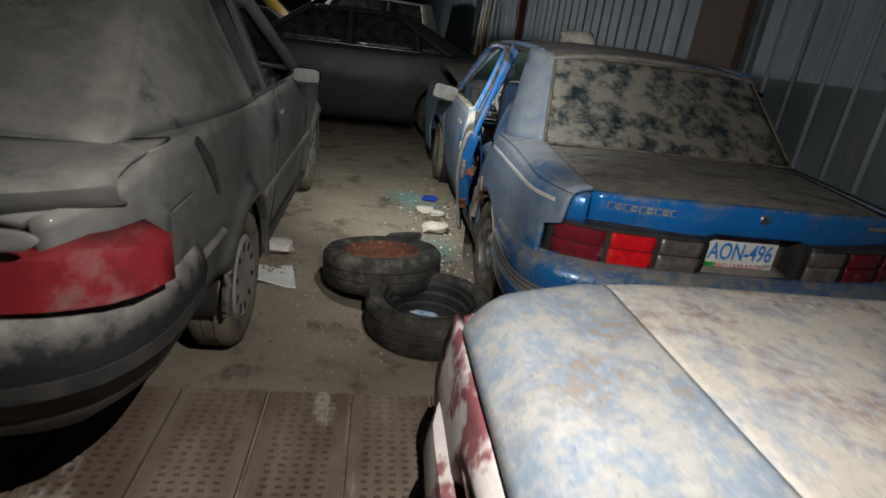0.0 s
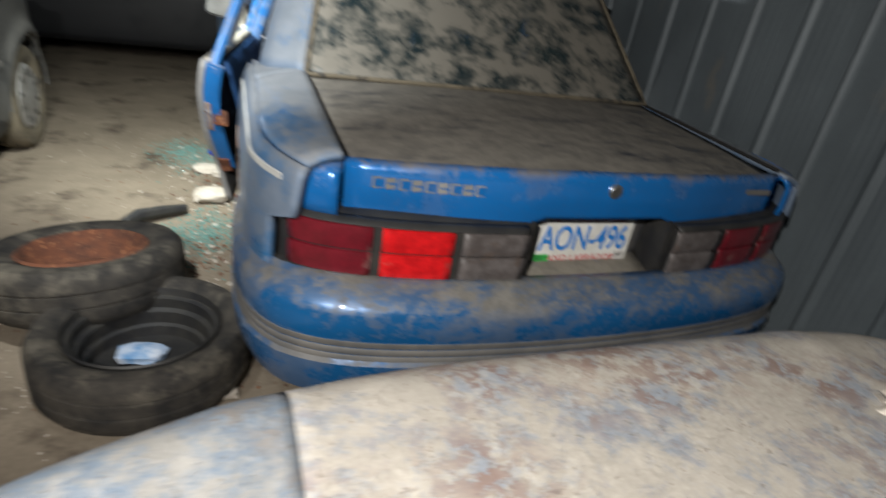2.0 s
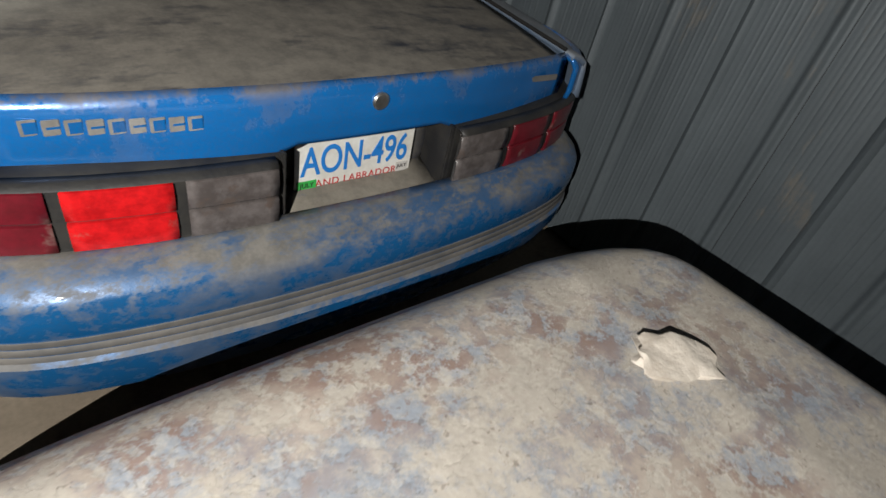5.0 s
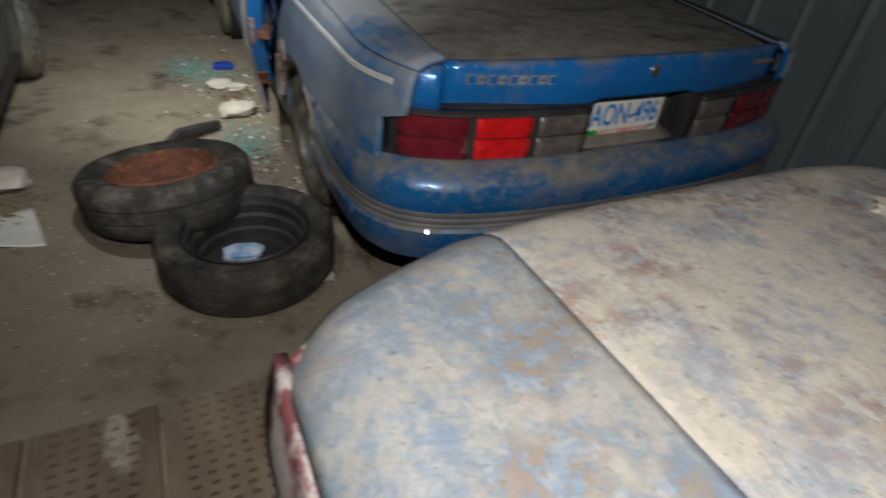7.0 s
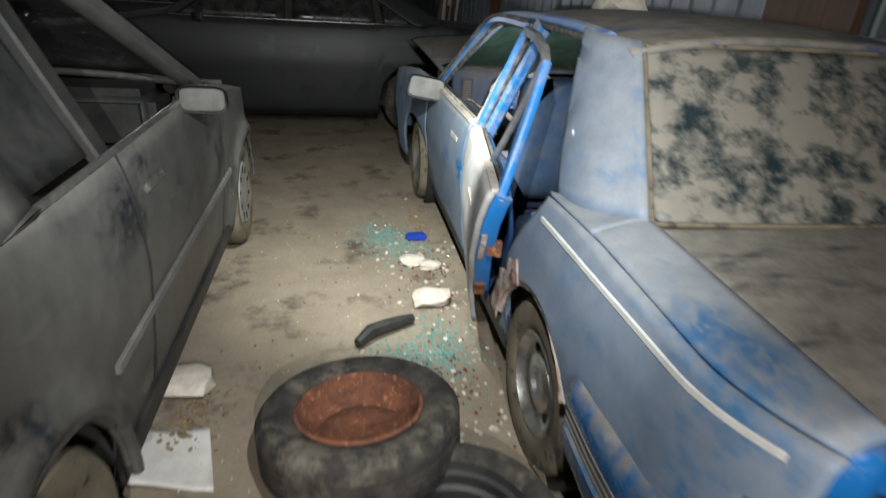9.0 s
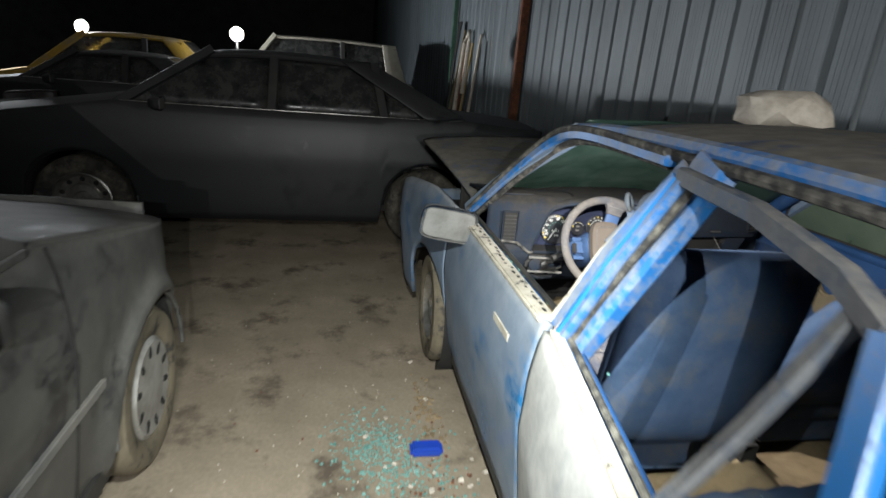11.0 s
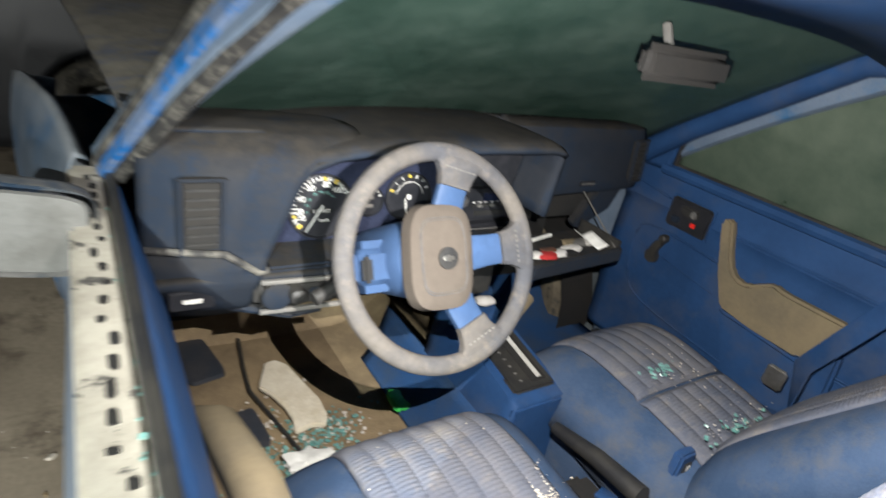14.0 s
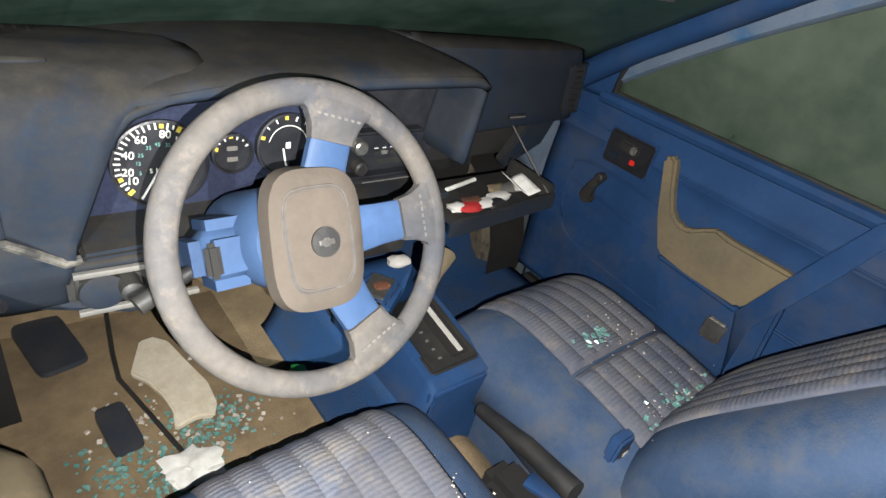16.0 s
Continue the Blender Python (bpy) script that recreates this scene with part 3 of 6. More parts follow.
def car(name, m, label, L, W, H, belt, deck, hood, rear_wheel, front_wheel, roof, paint, glass_mat, doors, r=0.29, lamp=M_REDDARK, trim=M_TRIM, tyre=None, rims=None, cover="steel", posts=(), cabin=True, dark=M_VOID, top_paint=None, lens_w=0.34, lamp_z=None, cwide=0.32, bz=0.0, rear_mat=None, tuck=0.0, mirror_y=None, flare=0.0, open_door=False, seat_mat=None, lamp_h=0.19, lamp_out=0.03, bumper_mat=None, low=None, bare_nose=False, tail_z=0.30):
    """roof: y of the rear glass base and top, of the windscreen top and base; deck, hood: heights at the tail and nose."""
    e = thing(name, m.translation, label, "car")
    yb0, yt0, yt1, yb1 = roof
    lz = lamp_z or deck - 0.07
    ws = ((rear_wheel, r), (front_wheel, r))
    topz = lambda y: curve(y, [0, yb0, yb0 + 0.15, yb1 - 0.1, yb1, L], [deck - 0.02, belt + 0.01, belt, belt, belt + 0.0, hood - 0.06])
    sx = lambda y, z: side_x(y, z, W, L, belt)
    edge = [0.04 + (L - 0.08) * i / 120 for i in range(121)]
    for s in (-1, 1):
        def side(u, v, s=s):
            y = 0.03 + (L - 0.06) * u
            lo = arch_low(y, ws, tail_z if tail_z > 0.35 and y < rear_wheel else 0.21, r + 0.055)
            z = lerp(lo, topz(y), v)
            swell = sum(math.exp(-((math.hypot(y - yw, z - zw) - r - 0.07) / 0.045) ** 2) for yw, zw in ws)
            return (s * (sx(y, z) + flare * swell), y, z)
        part("side_panel", grid(side, 130, 14, m=m), paint, e, solid=0.03)
        for yw, zw in ws:
            part("arch_lip", tube([(s * (sx(yw, 0.6) - 0.004), yw + (r + 0.053) * math.cos(a), zw + (r + 0.053) * math.sin(a)) for a in np.linspace(0.0, math.pi, 24)], 0.009, 8, m), paint, e)
            wheel(e, (s * (W / 2 - 0.10), yw, zw), s, r, 0.175, r * 0.61, tyre, rims, cover, m)
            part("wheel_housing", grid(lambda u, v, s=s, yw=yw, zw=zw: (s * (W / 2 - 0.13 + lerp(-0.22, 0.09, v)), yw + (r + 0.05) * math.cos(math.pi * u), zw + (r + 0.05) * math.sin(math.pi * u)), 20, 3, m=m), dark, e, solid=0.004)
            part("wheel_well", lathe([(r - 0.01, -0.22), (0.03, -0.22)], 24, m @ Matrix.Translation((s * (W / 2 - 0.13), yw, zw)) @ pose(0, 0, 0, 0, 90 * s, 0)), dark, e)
        if trim:
            part("side_trim", bar([(s * (sx(y, belt * 0.55) + 0.006), y, belt * 0.55) for y in np.linspace(rear_wheel + r + 0.1, front_wheel - r - 0.1, 16)], 0.028, 0.014, (0, 0, 1), m), trim, e)
            part("rocker", bar([(s * (sx(y, 0.25) + 0.004), y, 0.235) for y in np.linspace(rear_wheel + r + 0.07, front_wheel - r - 0.07, 12)], 0.07, 0.03, (0, 0, 1), m), M_DARK, e)
        for yd in doors:
            part("door_gap", bar([(s * (sx(yd, z) + 0.001), yd, z) for z in np.linspace(0.28, belt - 0.01, 10)], 0.008, 0.006, (0, 1, 0), m), dark, e)
        for yd in doors[:-1]:
            part("door_handle", rbox((0.022, 0.16, 0.03), (s * (sx(yd + 0.16, belt - 0.12) + 0.008), yd + 0.16, belt - 0.13), 0.008, m=m), M_CHROME, e)
    # ends
    for yy, sgn, zz in ((0.0, 1, deck), (L, -1, hood)):
        def end(u, v, yy=yy, sgn=sgn, zz=zz):
            z = lerp(tail_z if sgn > 0 else 0.30, zz, v)
            xm = sx(0.03 if sgn > 0 else L - 0.03, min(z, belt))
            x = lerp(-xm, xm, u)
            return (x, yy + sgn * (0.03 - 0.10 * (1 - abs(x / xm) ** 3) * 0.4 + 0.10 * max(0, v - 0.6)), z)
        part("tail" if sgn > 0 else "nose", grid(end, 24, 10, m=m), paint, e, solid=0.02)
        if bare_nose and sgn < 0:
            continue
        prof = low or [(0.02, 0.56 + bz), (0.075, 0.545 + bz), (0.095, 0.50 + bz), (0.095, 0.40 + bz), (0.07, 0.36 + bz)]
        xm = W / 2 - 0.01 - tuck
        plan = smooth_path([(-xm, yy + sgn * 0.50, 0), (-xm, yy + sgn * 0.2, 0), (-xm + 0.12, yy + sgn * 0.03, 0), (0, yy - sgn * 0.01, 0), (xm - 0.12, yy + sgn * 0.03, 0), (xm, yy + sgn * 0.2, 0), (xm, yy + sgn * 0.50, 0)], 44)
        if sgn < 0:
            plan = plan[::-1]
        b = part("bumper", wrap(plan, prof, m=m), bumper_mat or trim or M_TRIM, e, solid=0.02)
        part("bumper_strip", wrap(plan, [(0.094, 0.475 + bz), (0.107, 0.47 + bz), (0.107, 0.43 + bz), (0.094, 0.425 + bz)], m=m), M_DARK, b)
        part("valance", wrap(plan, [(0.075, 0.37 + bz), (0.085, 0.34 + bz), (0.06, 0.24), (0.0, 0.20)] if low is None else [(0.05, 0.50), (0.03, 0.45), (-0.05, 0.38), (-0.18, 0.34)], m=m), M_DARK, b, solid=0.02)
        for s in (-1, 1):
            lx = W / 2 - 0.14
            part("tail_lamp" if sgn > 0 else "headlamp", wrap(smooth_path([(s * (lx + 0.12), yy + sgn * 0.22, 0), (s * (lx + 0.06), yy + sgn * 0.07, 0), (s * (lx - lens_w), yy + sgn * 0.0, 0)][:: (s if sgn > 0 else -s) * -1], 14), [(-0.01, lz), (lamp_out - 0.004, lz - 0.02), (lamp_out, lz - lamp_h + 0.02), (-0.01, lz - lamp_h)], m=m), lamp if sgn > 0 else M_CLEARLENS, e, solid=0.01)
    tp = top_paint or paint

    def lid(u, v):
        y = lerp(0.02, yb0 + 0.03, v)
        xm = sx(max(y, 0.03), topz(y)) - 0.01
        x = lerp(-xm, xm, u)
        return (x, y, topz(y) + 0.035 * (1 - abs(x / xm) ** 2.5) + 0.0 * v)
    part("boot_lid", grid(lid, 24, 12, m=m), tp, e, solid=0.02)

    def bonnet(u, v):
        y = lerp(yb1 - 0.05, L - 0.02, v)
        xm = sx(y, topz(y)) - 0.01
        x = lerp(-xm, xm, u)
        return (x, y, topz(y) + 0.04 * (1 - abs(x / xm) ** 2.5))
    part("bonnet", grid(bonnet, 24, 16, m=m), tp, e, solid=0.02)
    if not cabin:
        return e
    hw0, hw1 = W / 2 - 0.07, W / 2 - 0.24

    def top(u, v):
        y = lerp(yt0, yt1, v)
        x = lerp(-hw1, hw1, u)
        return (x, y, H - 0.055 * abs(x / hw1) ** 3 - 0.03 * abs(2 * v - 1) ** 2.5)
    part("roof", grid(top, 20, 20, m=m), tp, e, solid=0.025)
    for nm, ya, yb, mt in (("rear_window", yb0, yt0, rear_mat or glass_mat), ("windscreen", yb1, yt1, glass_mat)):
        def pane(u, v, ya=ya, yb=yb):
            hw = lerp(hw0 - 0.06, hw1 - 0.05, v)
            x = lerp(-hw, hw, u)
            bow = 0.10 * (1 - (x / hw) ** 2) * (-1 if ya < yb else 1) * (1 - v * 0.5)
            return (x, lerp(ya, yb, v) + bow * 0.6, lerp(belt + 0.02, H - 0.045, v))
        part(nm, grid(pane, 14, 10, m=m), mt, e, solid=0.005)
    for s in (-1, 1):
        def cpil(u, v, s=s):
            a = Vector((lerp(hw0 - 0.06, hw1 - 0.05, v), lerp(yb0, yt0, v), lerp(belt + 0.02, H - 0.045, v)))
            b = Vector((lerp(hw0 + 0.045, hw1 + 0.01, v), lerp(yb0 + cwide, yt0 + 0.14 + cwide * 0.25, v), lerp(belt - 0.005, H - 0.05, v)))
            p = a.lerp(b, u)
            p.x += 0.04 * math.sin(math.pi * u) * (1 - 0.4 * v)
            return (s * p.x, p.y, p.z)
        part("rear_pillar", grid(cpil, 14, 14, m=m), paint, e, solid=0.02)
        part("shoulder", grid(lambda u, v, s=s: (s * lerp(lerp(hw0 - 0.06, hw0 + 0.045, v), sx(lerp(yb0, yb0 + cwide, v), belt), u), lerp(yb0, yb0 + cwide, v), lerp(lerp(belt + 0.02, belt - 0.005, v), topz(lerp(yb0, yb0 + cwide, v)), u)), 4, 10, m=m), paint, e, solid=0.015)
        for nm, ya, yb, wd in (("front_pillar", yb1, yt1, 0.07),):
            k = 1 if ya < yb else -1
            pts = [(s * lerp(hw0, hw1, v) , lerp(ya, yb, v) + k * 0.02, lerp(belt - 0.02, H - 0.035, v)) for v in np.linspace(0, 1, 8)]
            part(nm, bar(pts, [wd + 0.16 * (1 - v) * (wd > 0.1) for v in np.linspace(0, 1, 8)], 0.05, (0, 1, 0), m), paint, e)
        for yp in posts:
            part("pillar", bar([(s * lerp(hw0, hw1, v), lerp(yp, lerp(yp, (yt0 + yt1) / 2, 0.12), v), lerp(belt - 0.02, H - 0.04, v)) for v in np.linspace(0, 1, 6)], 0.075, 0.035, (0, 1, 0), m), M_DARK, e)
        part("roof_rail", tube([(s * (hw1 + 0.004), y, H - 0.052 - 0.03 * abs(2 * (y - yt0) / (yt1 - yt0) - 1) ** 2.5) for y in np.linspace(yt0 - 0.02, yt1 + 0.02, 14)], 0.02, 8, m), paint, e)
        part("belt_trim", bar([(s * (hw0 + 0.035), y, belt + 0.003) for y in np.linspace(yb0 + cwide, yb1 - 0.05, 14)], 0.018, 0.012, (0, 0, 1), m), M_CHROME, e)
        cuts = [yb0 + cwide] + list(posts) + [yb1 - 0.03]
        for ya, yb in zip(cuts, cuts[1:]):
            def win(u, v, ya=ya, yb=yb, s=s):
                y = lerp(ya + 0.02, yb - 0.02, u)
                lim0, lim1 = lerp(yb0 + cwide, yt0 + 0.14 + cwide * 0.25, v), lerp(yb1, yt1, v) - 0.02
                y = min(max(y, lim0), lim1)
                return (s * (lerp(hw0, hw1, v) - 0.012), y, lerp(belt, H - 0.06, v))
            if not (open_door and s > 0 and ya == cuts[-2]):
                part("side_window", grid(win, 8, 6, m=m), glass_mat, e, solid=0.004)
        my = mirror_y or yb1 - 0.35
        mi = part("mirror", padded(0.17, 0.095, 0.085, 4, 0.6, m=m @ pose(s * (W / 2 + 0.045), my, belt + 0.01, -90, 0, 0)), paint, e)
        part("mirror_glass", padded(0.15, 0.078, 0.006, 5, 0.1, m=m @ pose(s * (W / 2 + 0.045), my, belt + 0.01, 90, 0, 0)), M_MIRROR, mi)
        part("mirror_foot", bar([(s * (W / 2 - 0.05), my + 0.05, belt), (s * (W / 2 + 0.0), my + 0.03, belt + 0.02)], 0.06, 0.03, (0, 1, 0), m), M_DARK, mi)
    # cabin floor and seats in the dark
    part("cabin_floor", rbox((W - 0.3, yb1 - yb0, 0.05), (0, (yb0 + yb1) / 2, 0.3), 0.01, m=m), dark, e)
    for sx_, sy in ((-0.36, 0.55), (0.36, 0.55)):
        yy = lerp(yb0, yb1, sy)
        part("seat", rbox((0.48, 0.16, 0.62), (sx_, yy, 0.72), 0.06, 3, m @ Matrix()), seat_mat or M_DARK, e)
        part("headrest", rbox((0.26, 0.09, 0.16), (sx_, yy - 0.02, 1.10), 0.04, 3, m), seat_mat or M_DARK, e)
    part("rear_seat", rbox((W - 0.45, 0.2, 0.5), (0, yb0 + 0.35, 0.68), 0.06, 3, m), M_DARK, e)
    part("dashboard", rbox((W - 0.35, 0.3, 0.25), (0, yb1 - 0.15, belt - 0.12), 0.05, 3, m), M_DARK, e)
    return e


# ---- the blue sedan: rear at y = 0, nose towards +y ----
def build_blue():
    e = thing("blue_sedan", (0, 2.2, 0), "blue four-door sedan grey with dust, rear door ajar, no side glass", "car")
    L, W, belt = 4.5, 1.67, 0.89
    sx = lambda y, z: side_x(y, z, W, L, belt)
    ws = ((1.0, 0.28), (3.57, 0.28))
    R = 0.335
    topz = lambda y: curve(y, [0.0, 0.1, 0.75, 1.4, 3.2, 3.6, 4.0, 4.5], [0.86, 0.875, 0.90, 0.89, 0.885, 0.915, 0.88, 0.76])
    shear = lambda y: 0.15 * max(0.0, y - 3.25)
    dents = lambda y, z: 0.006 * noise.noise((y * 3.0, z * 3.0, 0.3))
    # quarter panels, front wings, right-hand doors
    def side_fn(s, ya, yb):
        def f(u, v):
            y = lerp(ya, yb, u)
            z = lerp(arch_low(y, ws, 0.22, R) if y > 0.5 else lerp(0.55, 0.45, y / 0.5), topz(y), v)
            return (s * (sx(y, z) + dents(y, z)) - shear(y), y, z)
        return f
    def quarter(s):
        def f(u, v):
            y = lerp(0.10 if v > 0.72 else 0.168, 1.09 + 0.36 * (1 - v) ** 1.5, u)
            z = lerp(max(arch_low(y, ws, 0.22, R), 0.44 if y < 0.9 else 0.0), topz(y), v)
            return (s * (sx(y, z) + dents(y, z)), y, z)
        return f
    part("quarter_panel", grid(quarter(-1), 70, 16), M_BLUE, e, "dusty quarter panel rubbed blue in places", solid=0.02)
    part("quarter_panel", grid(quarter(1), 60, 16), M_BLUE, e, solid=0.02)
    part("sill_plate", rbox((0.10, 0.22, 0.03), (0, 0, 0), 0.01, m=pose(-0.72, 1.27, 0.60, -30, 0, 0)), M_CREAM, e, "scuffed pale door sill plate")
    part("front_wing", grid(side_fn(-1, 3.26, 4.42), 50, 16), M_BLUE, e, solid=0.02)
    part("front_wing", grid(side_fn(1, 3.26, 4.42), 40, 12), M_BLUE, e, solid=0.02)
    part("rear_door_panel", grid(side_fn(1, 1.47, 2.24), 30, 12), M_BLUE, e, solid=0.02)
    part("front_door_panel", grid(side_fn(1, 2.25, 3.25), 30, 12), M_BLUE, e, solid=0.02)
    for s in (-1, 1):
        for yw, zw in ws:
            wheel(e, (s * 0.735 - shear(yw), yw, zw), s, 0.285, 0.175, 0.172, M_RUBBER_DUST, M_CHROME, "slots")
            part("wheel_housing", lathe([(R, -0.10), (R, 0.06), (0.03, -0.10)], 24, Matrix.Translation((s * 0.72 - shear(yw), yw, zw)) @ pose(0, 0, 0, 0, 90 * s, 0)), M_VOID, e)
        part("side_trim", bar([(s * (sx(y, 0.842) + (0.021 if s < 0 else 0.004)), y, 0.842) for y in np.linspace(0.14, 1.06, 18)], 0.016, 0.010, (0, 0, 1)), M_STRIPE, e, "pale coach stripe")
        part("rocker", bar([(s * (sx(y, 0.22) - 0.02), y, 0.20) for y in np.linspace(1.36, 3.2, 8)], 0.10, 0.06, (0, 0, 1)), M_DARK, e)
    # rusted rear arch lip on the lane side
    part("arch_lip", tube([(-(sx(1.0, 0.5) + 0.016), 1.0 + R * math.cos(a), 0.28 + R * math.sin(a)) for a in np.linspace(0.25, 2.6, 22)], [0.011 + 0.014 * abs(noise.noise((a * 4, 0, 0))) for a in np.linspace(0.25, 2.6, 22)], 8), M_RUSTPAINT, e, "rusted and flaking wheel arch lip")
    part("arch_patch", grid(lambda u, v: (-(sx(1.0, 0.6) + 0.022 + 0.004 * noise.noise((u * 9, v * 5, 1))), 1.0 + lerp(R - 0.01, R + 0.075 + 0.03 * noise.noise((u * 7, 0, 3)), v) * math.cos(lerp(0.15, 1.15, u)), 0.28 + lerp(R - 0.01, R + 0.075 + 0.03 * noise.noise((u * 7, 0, 3)), v) * math.sin(lerp(0.15, 1.15, u))), 26, 5), M_RUSTPAINT, e, "rust-eaten patch round the wheel arch", solid=0.004)
    # deck beside the lid, and the lid
    def deck(s):
        def f(u, v):
            y = lerp(0.10, 0.86, v)
            x1 = sx(y, topz(y))
            x = lerp(0.655, x1 + 0.0, u)
            return (s * (x + 0.006 * u), y, topz(y) + 0.022 * (1 - u ** 2) + 0.012 * v * (1 - u) - 0.002 * u)
        return f
    part("deck_side", grid(deck(-1), 8, 16), M_BLUE, e, solid=0.015)
    part("deck_side", grid(deck(1), 8, 16), M_BLUE, e, solid=0.015)
    for s in (-1, 1):
        part("lid_gap", tube([(s * 0.652, y, 0.9000 + 0.050 * (y - 0.10)) for y in np.linspace(0.13, 0.80, 10)], 0.0055, 6), M_VOID, e)
    lidy = lambda x: 0.035 + 0.085 * (abs(x) / 0.66) ** 2.3

    def lid(u, v):
        x = lerp(-0.648, 0.648, u)
        y = lerp(lidy(x) + 0.012, 0.80 - 0.05 * (1 - (x / 0.65) ** 2), v)
        return (x, y, 0.888 + 0.018 * (1 - (x / 0.65) ** 2) + 0.04 * v - 0.012 * (1 - v) ** 6)
    lid_ob = part("boot_lid", grid(lid, 30, 24), M_DECK, e, "boot lid under thick smeared dust", solid=0.018)

    def lidface(u, v):
        x = lerp(-0.648, 0.648, u)
        return (x, lidy(x) + curve(v, [0, 0.1, 0.55, 0.6, 1], [0.015, 0.0, -0.006, -0.006, -0.004]), lerp(0.893, 0.774 if abs(x) > 0.21 else 0.792, v) + 0.014 * (1 - (x / 0.65) ** 2) * (1 - v))
    face_ob = part("lid_face", grid(lidface, 30, 12), M_BLUE_CLEAN, lid_ob, solid=0.003)
    # letter blocks, drawn as plain shapes
    for i in range(9):
        x = -0.580 + i * 0.0285
        bm = rbox((0.024, 0.004, 0.026), (x, lidy(x) - 0.008, 0.853), 0.001)
        o = part("badge_bar", bm, M_HUBCAP, lid_ob)
        bm = rbox((0.019, 0.004, 0.005 if i % 2 else 0.020), (x + 0.002, lidy(x) - 0.0085, 0.853), 0.0006)
        part("badge_inset", bm, M_BLUE_CLEAN, o)
    part("badge_bar", rbox((0.15, 0.005, 0.016), (0.50, lidy(0.5) - 0.008, 0.855), 0.002), M_TRIM, lid_ob)
    part("lock", lathe([(0.019, 0), (0.019, 0.006), (0.015, 0.009), (0.0, 0.008)], 24, pose(0, lidy(0) - 0.004, 0.866, 90, 0, 0)), M_CHROME, lid_ob)
    # lamp panel
    tail = smooth_path([(-0.80, 0.34, 0), (-0.785, 0.20, 0), (-0.70, 0.10, 0), (-0.42, 0.035, 0), (0, 0.02, 0), (0.42, 0.035, 0), (0.70, 0.10, 0), (0.785, 0.20, 0), (0.80, 0.34, 0)], 96)
    part("tail_panel", wrap(tail, [(-0.03, 0.785), (-0.006, 0.770), (-0.004, 0.63), (-0.02, 0.60)], keep=lambda p, z: abs(p.x) > 0.205), M_DARK, e, solid=0.01)
    for s in (-1, 1):
        part("tail_corner", wrap([p for p in tail if s * p.x > 0.652], [(-0.03, 0.882), (-0.008, 0.876), (0.004, 0.86), (0.006, 0.80), (0.000, 0.768)]), M_BLUE_CLEAN, e, solid=0.012)
    part("plate_recess", grid(lambda u, v: (lerp(-0.21, 0.21, u), curve(v, [0, 0.2, 1], [0.03, 0.115, 0.105]), lerp(0.615, 0.80, v)), 6, 10), M_BLUE_TOP, e, solid=0.01)
    for s in (-1, 1):
        part("recess_side", rbox((0.012, 0.10, 0.16), (s * 0.206, 0.07, 0.705), 0.003), M_DARK, e)
        cl = part("tail_lamp_frame", wrap([p for p in tail if 0.205 < s * p.x < 0.772], [(0.0, 0.772), (0.016, 0.771), (0.022, 0.767), (0.014, 0.764), (0.014, 0.640), (0.024, 0.636), (0.02, 0.626), (0.0, 0.62)]), M_DARK, e, solid=0.006)
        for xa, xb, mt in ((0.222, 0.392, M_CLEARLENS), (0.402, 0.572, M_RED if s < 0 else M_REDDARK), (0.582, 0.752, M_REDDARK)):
            for z0, z1 in ((0.704, 0.762), (0.641, 0.699)):
                seg = [p for p in tail if xa <= s * p.x <= xb]
                part("lens", wrap(seg, [(0.012, z1), (0.022, z1 - 0.004), (0.024, (z0 + z1) / 2), (0.022, z0 + 0.004), (0.012, z0)]), mt, cl, solid=0.004)
    pl = thing("number_plate", (0, 0.09, 0.70), "white number plate with blue letters and red edging words", "plate")
    part("sheet", rbox((0.302, 0.003, 0.150), (0, 0.094, 0.706), 0.001), surface("white_plate_enamel", (0.72, 0.71, 0.66), (0.62, 0.60, 0.54), 14, 0.35, third=(0.35, 0.25, 0.18), tscale=30, tlo=0.66, thi=0.7), pl)
    text("AON-496", 0.098, pose(0, 0.0915, 0.704, 90, 0, 0) @ Matrix.Diagonal((0.68, 1.0, 1, 1)), M_INK, pl, "lettering", 1.0, 0.0012)
    text("NEWFOUNDLAND", 0.026, pose(0.0, 0.0915, 0.764, 90, 0, 0), M_REDINK, pl, "lettering", 1.1)
    text("AND LABRADOR", 0.026, pose(0.005, 0.0915, 0.648, 90, 0, 0), M_REDINK, pl, "lettering", 1.1)
    part("sticker", rbox((0.046, 0.002, 0.030), (-0.122, 0.0915, 0.646), 0.0005), M_GREEN, pl, "small green sticker")
    text("JULY", 0.016, pose(-0.122, 0.0900, 0.650, 90, 0, 0), M_DARK, pl)
    part("sticker", rbox((0.034, 0.002, 0.028), (0.126, 0.0915, 0.652), 0.0005), M_PAPER, pl)
    text("JULY", 0.013, pose(0.126, 0.0900, 0.656, 90, 0, 0), M_DARK, pl)
    # bumper
    plan = smooth_path([(-0.80, 0.64, 0), (-0.815, 0.40, 0), (-0.80, 0.18, 0), (-0.70, 0.06, 0), (-0.42, 0.0, 0), (0, -0.02, 0), (0.42, 0.0, 0), (0.70, 0.06, 0), (0.80, 0.18, 0), (0.815, 0.40, 0), (0.80, 0.64, 0)], 90)
    bp = part("bumper", wrap(plan, [(-0.03, 0.632), (0.0, 0.628), (0.030, 0.606), (0.046, 0.592), (0.056, 0.575), (0.058, 0.53), (0.052, 0.515), (0.052, 0.455), (0.06, 0.445), (0.055, 0.40), (0.035, 0.345), (0.0, 0.325)]), M_BUMPER, e, "blue plastic bumper with dust on its ledge", solid=0.012)
